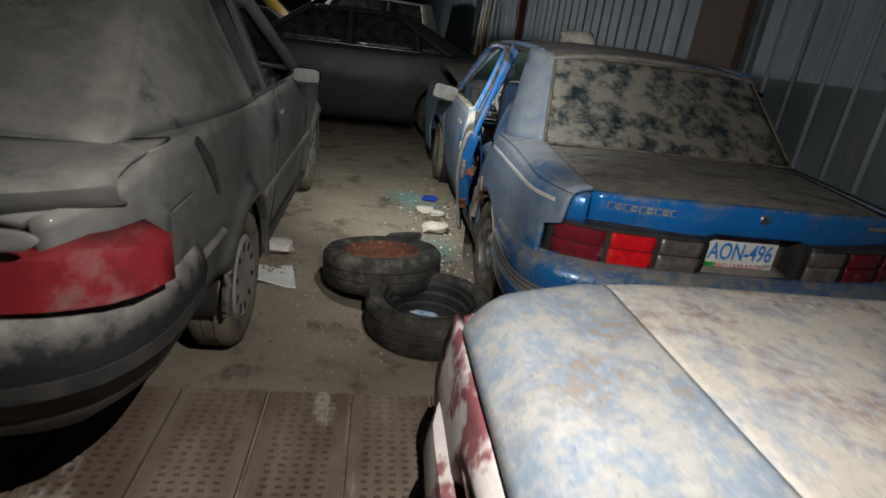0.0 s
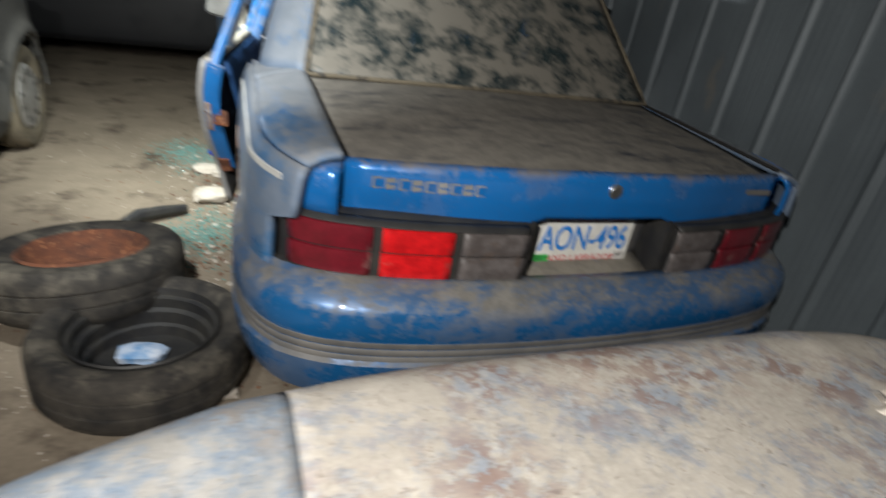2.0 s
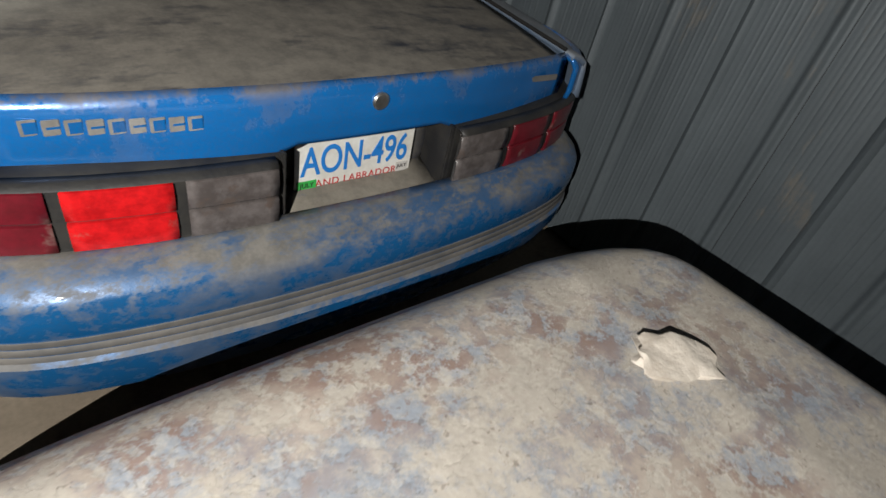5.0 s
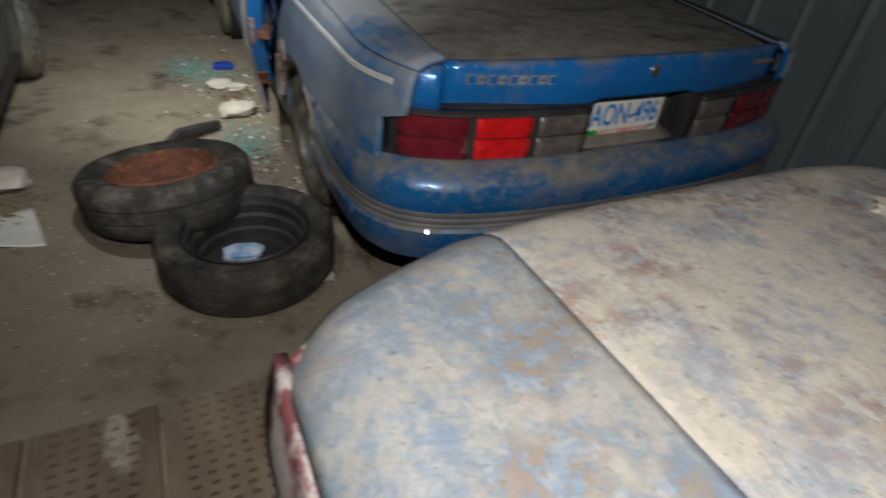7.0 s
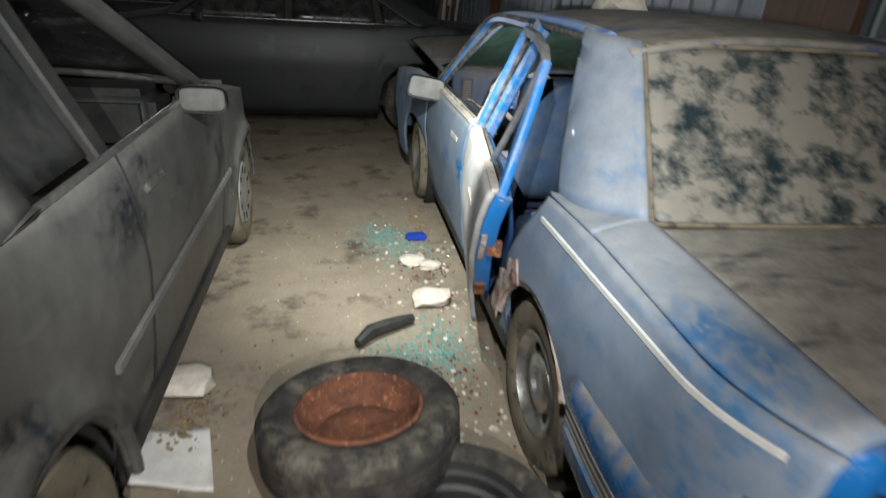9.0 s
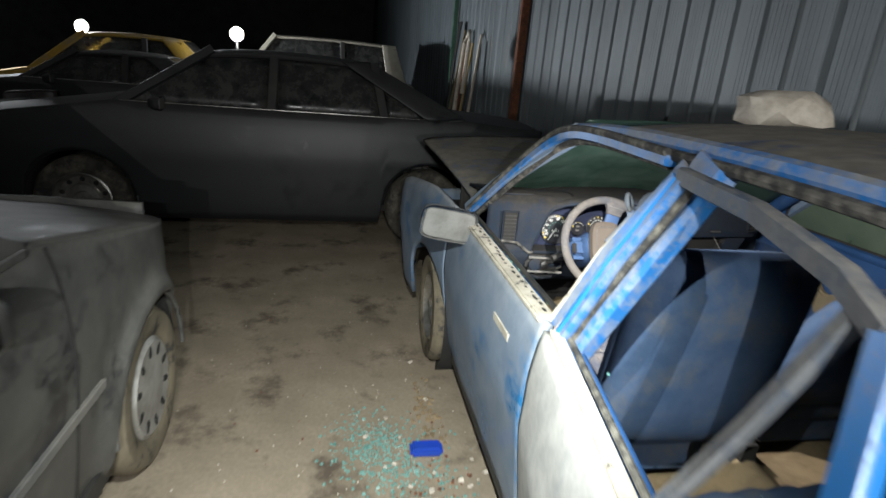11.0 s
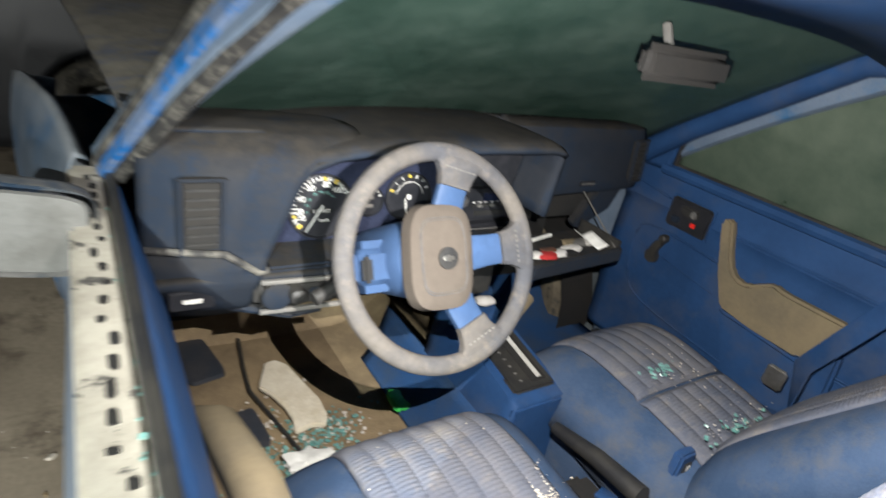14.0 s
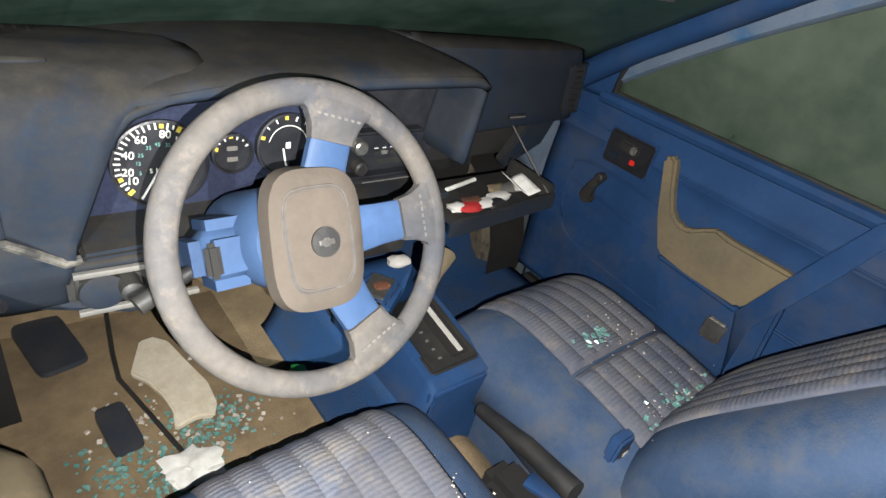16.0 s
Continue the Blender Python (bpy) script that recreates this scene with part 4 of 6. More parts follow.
    part("bumper_strip", wrap(plan, [(0.05, 0.516), (0.066, 0.510), (0.066, 0.498), (0.063, 0.494), (0.066, 0.49), (0.066, 0.478), (0.063, 0.474), (0.066, 0.47), (0.066, 0.460), (0.05, 0.453)]), M_TRIM, bp, "grey ribbed rubber strip")
    part("marker_lamp", rbox((0.012, 0.13, 0.045), (-0.846, 0.43, 0.48), 0.004), M_REDDARK, bp)
    part("underbody", rbox((1.45, 3.9, 0.05), (0, 2.2, 0.195), 0.02), M_VOID, e)
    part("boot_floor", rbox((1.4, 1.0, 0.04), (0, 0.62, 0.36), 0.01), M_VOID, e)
    # roof and glass
    def roof(u, v):
        y = lerp(1.16, 2.62, v)
        hw = curve(v, [0, 0.5, 1], [0.60, 0.605, 0.585])
        x = lerp(-hw, hw, u)
        return (x, y, 1.405 - 0.05 * abs(x / hw) ** 2.6 - 0.045 * abs(2 * v - 1) ** 2.6)
    part("roof", grid(roof, 28, 28), M_BLUE_TOP, e, "roof under thick dust", solid=0.02)

    def rear_glass(u, v):
        hw = lerp(0.655, 0.555, v)
        x = lerp(-hw, hw, u)
        k = 1 - (x / hw) ** 2
        return (x, lerp(0.79, 1.185, v) - 0.06 * k * (1 - 0.4 * v), lerp(0.938, 1.325, v) + 0.012 * k)
    part("rear_window", grid(rear_glass, 24, 16), M_REARGLASS, e, "rear window caked in wiped and streaked dust", solid=0.005)
    part("rear_moulding", tube([rear_glass(u, 0.0) for u in np.linspace(0, 1, 16)] + [rear_glass(1.0, v) for v in np.linspace(0.1, 1, 8)] + [rear_glass(u, 1.0) for u in np.linspace(0.95, 0.05, 14)] + [rear_glass(0.0, v) for v in np.linspace(1, 0.0, 9)], 0.0075, 6), M_RUBBER_DUST, e, "dusty rear window rubber")
    for s in (-1, 1):
        # rear pillar skin from the glass edge to the door opening
        def cpil(u, v, s=s):
            a = Vector((lerp(0.655, 0.555, v), lerp(0.80, 1.19, v), lerp(0.935, 1.325, v)))
            b = Vector((lerp(0.760, 0.61, v ** 1.1), lerp(1.10, 1.445, v ** 0.85), lerp(0.885, 1.348, v)))
            p = a.lerp(b, u)
            p.x += 0.045 * math.sin(math.pi * u) * (1 - 0.3 * v)
            return (s * p.x, p.y, p.z)
        part("rear_pillar", grid(cpil, 14, 14), M_BLUE, e, solid=0.02)
        part("shoulder", grid(lambda u, v, s=s: (s * lerp(lerp(0.655, 0.785, v), sx(lerp(0.80, 1.12, v), 0.88), u), lerp(0.80, 1.12, v), lerp(lerp(0.935, 0.89, v), topz(lerp(0.80, 1.12, v)), u ** 1.5)), 8, 16), M_BLUE, e, solid=0.015)
        part("roof_rail", tube([(s * 0.605, y, 1.350 - 0.035 * abs(2 * (y - 1.16) / 1.46 - 1) ** 2.6) for y in np.linspace(1.30, 2.60, 14)], 0.022, 8), M_FRAME, e)
        part("drip_rail", tube([(s * 0.626, y, 1.330 - 0.035 * abs(2 * (y - 1.16) / 1.46 - 1) ** 2.6) for y in np.linspace(1.34, 2.56, 14)], 0.013, 8), M_SEAL, e)
        part("front_pillar", bar([(s * lerp(0.600, 0.765, v), lerp(2.56, 3.22, v), lerp(1.318, 0.90, v) + 0.018 * math.sin(math.pi * v)) for v in np.linspace(0, 1, 12)], 0.055, 0.05, (0, 0.5, 1)), M_BLUE, e)
        part("middle_pillar", bar([(s * lerp(0.775, 0.615, max(0, 2 * v - 1)), lerp(2.05, 1.87, max(0, 2 * v - 1)), lerp(0.30, 1.335, v)) for v in np.linspace(0, 1, 12)], 0.10, 0.05, (0, 1, 0)), M_FRAME, e)

    def screen(u, v):
        hw = lerp(0.72, 0.56, v)
        x = lerp(-hw, hw, u)
        k = 1 - (x / hw) ** 2
        return (x, lerp(3.26, 2.60, v) + 0.13 * k * (1 - 0.4 * v), lerp(0.94, 1.35, v) + 0.01 * k)
    part("windscreen", grid(screen, 20, 14), M_SCREEN, e, "grimy dark green windscreen", solid=0.006)
    for nm, ya, yb in (("side_window", 2.26, 3.18), ("side_window", 1.50, 2.20)):
        def win(u, v, ya=ya, yb=yb):
            z = lerp(0.885, 1.325, v)
            y = min(lerp(ya, yb, u), curve(z, [0.885, 0.92, 1.053, 1.204, 1.325], [3.13, 3.13, 3.095, 2.878, 2.61]))
            return (lerp(0.765, 0.605, v), y, z)
        part(nm, grid(win, 10, 8), M_SIDEGLASS, e, "side window filmed with green grime", solid=0.005)
    # bonnet, sprung up at its front edge
    hinge = Vector((0, 3.30, 0.90))
    up = Matrix.Translation(hinge) @ pose(0, 0, 0, 15, 0, 0) @ Matrix.Translation(-hinge)

    def bonnet(u, v):
        y = lerp(3.28, 4.40, v)
        hw = lerp(0.70, 0.64, v)
        x = lerp(-hw, hw, u)
        return (x - shear(y) * 1.1, y + 0.05 * (1 - (x / hw) ** 2) * v, 0.90 - 0.13 * v ** 1.5 + 0.03 * (1 - (x / hw) ** 2) - 0.008 * (abs(x) > hw * 0.97))
    part("bonnet", grid(bonnet, 20, 20, m=up), M_BLUE_TOP, e, "dust-covered bonnet standing ajar", solid=0.02)
    part("cowl", grid(lambda u, v: (lerp(-0.74, 0.74, u), lerp(3.20, 3.32, v), 0.925 - 0.03 * v), 10, 3), M_BLUE_TOP, e, solid=0.02)
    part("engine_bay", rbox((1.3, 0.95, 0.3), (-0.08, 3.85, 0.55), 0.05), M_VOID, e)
    part("nose", grid(lambda u, v: (lerp(-0.70, 0.70, u) - 0.17, 4.44 - 0.12 * abs(2 * u - 1) ** 3 , lerp(0.35, 0.74, v)), 14, 8), M_BLUE, e, solid=0.02)

    # front door on the lane side, its glass gone
    d = part("front_door", grid(side_fn(-1, 2.09, 3.25), 40, 16), M_BLUE, e, "dusty front door with the glass gone", solid=0.02)
    part("door_sill", rbox((0.052, 1.08, 0.02), (-0.803, 2.66, 0.890), 0.006), M_CREAM, d, "worn cream door top with flaking weatherstrip")
    for k in range(26):
        rk = random.Random(300 + k)
        part("weatherstrip_flake", chunk((0.005, 0.005 + 0.014 * rk.random(), 0.0012), 300 + k, (-0.798 + rk.uniform(-0.006, 0.006), 2.16 + k * 0.039, 0.901), cuts=1), M_VOID, d)
    part("sill_edge", tube([(-0.770, y, 0.905) for y in np.linspace(2.12, 3.18, 12)], 0.008, 8), M_DARK, d)
    part("inner_door", grid(lambda u, v: (lerp(-0.768, -0.70, math.sin(math.pi * v * 0.9)), lerp(2.27, 3.20, u), lerp(0.89, 0.28, v)), 16, 12), M_VINYL, d, solid=0.01)
    arm = part("armrest", tube([(-0.68, 2.44, 0.64), (-0.66, 2.50, 0.69), (-0.66, 2.60, 0.69), (-0.67, 2.78, 0.64), (-0.69, 2.87, 0.58)], [0.03, 0.036, 0.034, 0.03, 0.02], 10), M_TAN, d)
    part("front_frame", bar(smooth_path([(-0.772, 3.16, 0.90), (-0.70, 2.90, 1.11), (-0.655, 2.70, 1.25), (-0.638, 2.58, 1.305), (-0.634, 2.40, 1.325), (-0.635, 2.00, 1.318)], 24), 0.024, 0.03, (0, 0.4, 1)), M_FRAME, d, "blue window frame with dusty seal")
    part("frame_seal", tube(smooth_path([(-0.758, 3.13, 0.90), (-0.69, 2.88, 1.095), (-0.642, 2.68, 1.235), (-0.624, 2.56, 1.287), (-0.618, 2.40, 1.312), (-0.62, 2.02, 1.306)], 24), 0.012, 8), M_SEAL, d)
    part("outer_seal", tube(smooth_path([(-0.785, 3.17, 0.915), (-0.712, 2.91, 1.128), (-0.666, 2.71, 1.268), (-0.650, 2.59, 1.323), (-0.646, 2.40, 1.343), (-0.647, 2.00, 1.336)], 24), 0.010, 8), M_SEAL, d)
    part("frame_post", bar([(-0.785, 2.10, 0.86), (-0.715, 2.03, 1.09), (-0.637, 1.92, 1.315)], 0.06, 0.03, (0, 1, 0)), M_FRAME, d)
    part("post_seal", tube([(-0.792, 2.132, 0.88), (-0.722, 2.062, 1.09), (-0.645, 1.952, 1.30)], 0.009, 8), M_CREAM, d)
    part("post_seal", tube([(-0.802, 2.075, 0.88), (-0.732, 2.00, 1.09), (-0.655, 1.89, 1.30)], 0.004, 8), M_RUSTPAINT, d)
    part("pull_handle", rbox((0.02, 0.17, 0.04), (-0.842, 2.34, 0.765), 0.01), M_CREAM, d)
    mi = part("door_mirror", padded(0.215, 0.130, 0.075, 5, 0.5, m=pose(-0.908, 2.950, 0.898, -90, 0, 0) @ pose(0, 0, 0, 0, 0, 9)), M_GREYDUST, d, "dusty door mirror")
    part("mirror_glass", padded(0.196, 0.112, 0.006, 6, 0.1, m=pose(-0.908, 2.950, 0.898, 90, 0, 0) @ pose(0, 0, 0, 0, 0, -9)), M_MIRROR, mi)

    # rear door on the lane side, ajar and twisted
    hm = Matrix.Translation((-0.80, 2.08, 0)) @ pose(0, 0, 0, 0, 0, -9.5) @ Matrix.Translation((0.80, -2.08, 0))
    door_x = lambda y, z: -sx(y, z) - 0.004 * noise.noise((y * 5, z * 5, 2.0))
    rear_y = lambda z: curve(z, [0.22, 0.40, 0.55, 0.70, 0.875], [1.47, 1.42, 1.31, 1.22, 1.16])

    def skin(u, v):
        z = lerp(0.22, 0.875, v)
        y = lerp(rear_y(z), 2.08, u)
        return (door_x(y, z), y, z)
    rd = part("rear_door", grid(skin, 34, 20, m=hm), M_DOORPALE, e, "dust-white rear door hanging ajar, frame bent, glass gone", solid=0.02)
    part("inner_panel", grid(lambda u, v: (lerp(-0.755, -0.715, math.sin(math.pi * min(1, v * 1.1))), lerp(rear_y(lerp(0.872, 0.30, v)) + 0.05, 2.06, u), lerp(0.872, 0.30, v)), 12, 10, m=hm), M_VINYL, rd, solid=0.01)
    part("door_edge", bar([(door_x(1.3, z) + 0.030, rear_y(z) + 0.004, z) for z in np.linspace(0.40, 0.87, 14)], 0.056, 0.020, (1, 0, 0), hm), M_RUBBED, rd, "scraped blue rear edge of the door")
    part("edge_scrape", bar([(door_x(1.3, z) + 0.016, rear_y(z) - 0.008, z) for z in np.linspace(0.60, 0.72, 6)], 0.020, 0.008, (1, 0, 0), hm), M_RUSTPAINT, rd)
    part("edge_scrape", bar([(door_x(1.3, z) + 0.022, rear_y(z) - 0.004, z) for z in np.linspace(0.385, 0.45, 4)], 0.045, 0.024, (1, 0, 0), hm), M_RUST, rd)
    part("door_top", bar([(-0.797, y, 0.880) for y in np.linspace(1.18, 2.07, 10)], 0.030, 0.016, (1, 0, 0), hm), M_CREAM, rd)
    part("top_seal", tube([(-0.770, y, 0.884) for y in np.linspace(1.20, 2.05, 8)], 0.008, 8, hm), M_SEAL, rd)
    part("frame_front", bar([(-0.782, 2.05, 0.88), (-0.71, 1.985, 1.10), (-0.648, 1.89, 1.305)], 0.034, 0.026, (0, 1, 0), hm), M_FRAME, rd)
    part("frame_front_face", bar([(-0.796, 2.066, 0.88), (-0.724, 2.002, 1.10), (-0.660, 1.906, 1.305)], 0.018, 0.012, (0, 1, 0), hm), M_RUBBED, rd)
    part("front_seal", tube([(-0.770, 2.02, 0.88), (-0.698, 1.957, 1.10), (-0.640, 1.866, 1.295)], 0.009, 8, hm), M_SEAL, rd)
    part("frame_top", bar([(-0.650, 1.90, 1.307), (-0.648, 1.64, 1.300), (-0.655, 1.44, 1.275), (-0.664, 1.35, 1.245)], 0.034, 0.026, (0, 0, 1), hm), M_GREYDUST, rd)
    part("frame_rear", bar([(-0.664, 1.345, 1.250), (-0.700, 1.295, 1.12), (-0.745, 1.235, 0.98), (-0.785, 1.178, 0.85)], [0.040, 0.042, 0.044, 0.046], 0.028, (0, 1, 0), hm), M_RUBBED, rd, "bright blue rear frame of the door")
    part("rear_seal", tube([(-0.660, 1.370, 1.235), (-0.694, 1.322, 1.12), (-0.738, 1.262, 0.98), (-0.775, 1.208, 0.87)], 0.009, 8, hm), M_GREYDUST, rd)
    part("glass_channel", bar([(-0.658, 1.40, 1.255), (-0.712, 1.44, 1.08), (-0.782, 1.49, 0.88)], 0.024, 0.020, (0, 1, 0), hm), M_GREYDUST, rd)
    part("door_pull", rbox((0.02, 0.16, 0.035), (-0.845, 1.50, 0.745), 0.01, m=hm), M_CREAM, rd)
    part("latch", rbox((0.05, 0.012, 0.06), (-0.775, 1.235, 0.66), 0.004, m=hm), M_RUST, rd)
    return e



def pillow(w, l, h, p=3.0, ribs=0, rib_h=0.006, m=None, along="y", cord=0):
    """A stuffed cushion, w by l, h thick, with ribs across it if asked."""
    def f(u, v):
        a, b = 2 * u - 1, 2 * v - 1
        k = (1 - abs(a) ** p) * (1 - abs(b) ** p)
        z = h * max(k, 0.0) ** 0.5
        if ribs and k > 0.02:
            z += rib_h * abs(math.sin(math.pi * ribs * (v if along == "y" else u))) ** 0.6
        if cord and k > 0.02:
            z += 0.0011 * math.sin(2 * math.pi * cord * u)
        return (a * w / 2, b * l / 2, z)
    return grid(f, max(28, cord * 5), max(28, ribs * 6), m=m)


def padded(w, l, h, p=4.0, edge=0.3, m=None):
    """A domed pad with a rounded outline, w by l, h deep."""
    def f(u, v):
        a = 2 * math.pi * u
        c, d = math.cos(a), math.sin(a)
        k = (abs(c) ** p + abs(d) ** p) ** (-1 / p)
        r = min(1.0, v * 1.25)
        z = h * (1 - edge * r ** 4) if v < 0.8 else h * (1 - edge) * (1 - (v - 0.8) / 0.2)
        grow = 1.0 + (0.04 * (v - 0.8) / 0.2 if v > 0.8 else 0)
        return (c * k * r * grow * w / 2, d * k * r * grow * l / 2, z)
    return grid(f, 48, 15, m=m)


def seat(name, m_cushion, m_back, w, l, hb, label):
    t = thing(name, m_cushion.translation, label, "seat")
    part("cushion", pillow(w, l, 0.15, 4.0, m=m_cushion), M_CLOTH, t, solid=0.02)
    for b0, b1 in ((-0.94, -0.02), (0.0, 0.94)):
        mid, ln = (b0 + b1) / 2 * l / 2, (b1 - b0) * l / 2
        part("cushion_insert", channels(w * 0.58, ln, l, mid, 0.160, 7, 0.0042, m_cushion), M_RIB, t, "grey dusty corduroy insert", solid=0.008)
    part("base", rbox((w * 0.9, l * 0.9, 0.16), (0, 0, -0.075), 0.03, 3, m_cushion), M_CLOTH, t)
    part("backrest", pillow(w, hb, 0.11, 4.5, m=m_back), M_CLOTH, t, solid=0.02)
    part("back_insert", channels(w * 0.56, hb * 0.84, hb, 0.0, 0.118, 7, 0.004, m_back), M_RIB, t, solid=0.008)
    part("back_shell", pillow(w * 0.97, hb * 0.98, -0.075, 3.2, m=m_back @ pose(0, 0, 0.005)), M_CLOTH, t, solid=0.01)
    return t


def channels(w, ln, l, mid, h, n, deep, m):
    """A quilted insert laid on a cushion of length l: n long stuffed channels with fine cords across them."""
    def f(u, v):
        x, y = (u - 0.5) * w, mid + (v - 0.5) * ln
        k = max(0.0, 1 - abs(2 * y / l) ** 4)
        end = min(1.0, min(v, 1 - v) * ln / 0.012)
        z = h * k ** 0.5 + deep * abs(math.sin(math.pi * n * u)) ** 0.55 * end - 0.006 * (1 - end) - 0.010 * abs(2 * u - 1) ** 6
        return (x, y, z + 0.0006 * math.sin(2 * math.pi * y / 0.0085))
    return grid(f, n * 6, int(ln / 0.0022), m=m)


def in_yz(x):
    """Stands an outline of (y, z) upright at that x; depth goes towards +x."""
    return Matrix(((0, 1, 0, x), (1, 0, 0, 0), (0, 0, 1, 0), (0, 0, 0, 1)))


def build_cabin():
    e = blue_car
    # floor pan
    part("cabin_floor", grid(lambda u, v: (lerp(-0.72, 0.72, u), lerp(1.2, 3.62, v), 0.245 + 0.006 * noise.noise((u * 14, v * 22, 0)) + 0.10 * math.exp(-((lerp(-0.72, 0.72, u)) / 0.09) ** 2) + 0.30 * max(0, (v - 0.955) / 0.045)), 60, 80), M_CARPET, e, "carpet caked with brown mud", solid=0.02)
    part("passenger_carpet", grid(lambda u, v: (lerp(0.12, 0.70, u), lerp(2.75, 3.6, v), 0.262 + 0.25 * max(0, (v - 0.65) / 0.35)), 10, 12), M_BLUECARPET, e, solid=0.01)
    part("console_carpet", grid(lambda u, v: (lerp(-0.165, -0.10, u), lerp(2.74, 3.30, v), 0.262 + 0.17 * u ** 1.6), 8, 12), M_BLUECARPET, e, solid=0.01)
    part("carpet_seam", tube([(-0.473, 3.481, 0.268), (-0.490, 3.34, 0.266), (-0.496, 3.256, 0.266), (-0.465, 3.13, 0.264), (-0.434, 2.998, 0.262)], 0.005, 8), M_DARK, e)
    part("bulkhead", rbox((1.46, 0.04, 0.62), (0, 3.60, 0.62), 0.01), M_VOID, e)
    # dashboard: an end face that runs into the instrument opening, a hood over it, a set-back passenger side
    edge_x = lambda z: curve(z, [0.64, 0.757, 0.81, 0.915, 0.95, 0.972, 0.99, 1.003], [-0.575, -0.572, -0.556, -0.515, -0.503, -0.485, -0.44, -0.38])
    pr = [(3.36, 0.965), (3.16, 1.004), (3.06, 1.012), (3.01, 1.004), (2.988, 0.985), (2.978, 0.955), (2.975, 0.925), (2.975, 0.87), (2.975, 0.82), (2.965, 0.795), (2.965, 0.775), (2.99, 0.72), (3.06, 0.66)]

    def dash_left(u, v):
        k = v * (len(pr) - 1)
        i = min(int(k), len(pr) - 2)
        y, z = lerp(pr[i][0], pr[i + 1][0], k - i), lerp(pr[i][1], pr[i + 1][1], k - i)
        x = lerp(-0.735, edge_x(z), u)
        return (x, y + 0.05 * (1 - u) ** 3 - 0.012 * u ** 4 * (z > 0.80), z)
    dash = part("dashboard", grid(dash_left, 16, 48), M_DASH, e, "blue vinyl dashboard brown with dust", solid=0.012)
    lip = [(-0.572, 0.757), (-0.556, 0.81), (-0.535, 0.865), (-0.515, 0.915), (-0.503, 0.95), (-0.485, 0.972), (-0.44, 0.99), (-0.374, 1.003), (-0.25, 1.012), (-0.10, 1.017), (0.04, 1.018), (0.056, 1.012), (0.060, 0.995), (0.043, 0.868)]

    def lip_at(u):
        k = u * (len(lip) - 1)
        i = min(int(k), len(lip) - 2)
        return lerp(lip[i][0], lip[i + 1][0], k - i), lerp(lip[i][1], lip[i + 1][1], k - i)

    def tunnel(u, v):
        x, z = lip_at(u)
        c = curve(v, [0, 0.12, 1], [0.0, 0.008, 0.012])
        return (x + c * (1 if x < -0.2 else -1) * (abs(x + 0.2) > 0.2), curve(x, [-0.56, -0.46, -0.30, 0.06], [2.962, 2.958, 2.945, 2.938]) + 0.12 * v, z - c * (z > 0.93))
    part("binnacle", grid(tunnel, 66, 8), M_DASH, dash, solid=-0.010)

    def top(u, v):
        x = lerp(-0.56, 0.062, u)
        zf = curve(x, [-0.56, -0.492, -0.44, -0.374, -0.25, -0.10, 0.04, 0.062], [0.985, 0.985, 0.996, 1.008, 1.016, 1.020, 1.021, 1.012])
        yf = curve(x, [-0.56, -0.46, -0.30, 0.06], [3.0, 2.965, 2.942, 2.936])
        yb = 3.43 - 0.13 * abs(x / 0.7) ** 2
        return (x, lerp(yb, yf, v), lerp(0.972, zf, v ** 0.6) + 0.010 * math.sin(math.pi * min(1, v * 1.02)) - 0.012 * max(0, (v - 0.93) / 0.07) ** 2)
    part("dash_top", grid(top, 40, 24), M_DASHTOP, dash, "dash hood grey-brown with settled dust", solid=0.012)
    part("dash_top", grid(lambda u, v: (lerp(-0.735, -0.55, u), lerp(3.31, 3.02, v), lerp(0.975, 1.014, v ** 0.7)), 8, 8), M_DASHTOP, dash, solid=0.006)
    part("dash_top", grid(lambda u, v: (lerp(0.055, 0.64, u), lerp(3.42 - 0.11 * u * u, 3.165, v), lerp(0.968, 1.016, v ** 0.7)), 16, 8), M_DASHTOP, dash, solid=0.012)
    dv = part("demist_vent", rbox((0.15, 0.07, 0.008), (-0.615, 3.13, 1.010), 0.003, m=None), M_DARK, dash)
    for k in range(11):
        part("slat", rbox((0.005, 0.062, 0.006), (-0.68 + k * 0.013, 3.13, 1.015), 0.001), M_DASH, dv)
    part("demist_lip", bar([(x, 3.30 + 0.06 * (1 - (x / 0.6) ** 2), 0.992) for x in np.linspace(-0.54, -0.22, 10)], 0.028, 0.014, (0, 1, 0)), M_DASH, dash)
    part("demist_lip", bar([(x, 3.30 + 0.06 * (1 - (x / 0.6) ** 2), 0.992) for x in np.linspace(0.05, 0.40, 10)], 0.024, 0.012, (0, 1, 0)), M_DASH, dash)
    part("hood_wall", grid(lambda u, v: (0.058 - 0.014 * v, lerp(2.94, 3.16, u), lerp(1.01, lerp(0.866, 0.85, u), v)), 8, 8), M_DASH, dash, "blue side of the dash hood", solid=0.012)
    part("binnacle_floor", rbox((0.60, 0.10, 0.012), (-0.255, 2.998, 0.795), 0.005), M_DASHTOP, dash, "dusty ledge under the dials")
    part("binnacle_face", rbox((0.42, 0.012, 0.20), (-0.365, 3.048, 0.895), 0.003), surface("woven_gauge_panel", (0.022, 0.027, 0.052), (0.015, 0.019, 0.038), 140, 0.85, spec=0.15), dash)
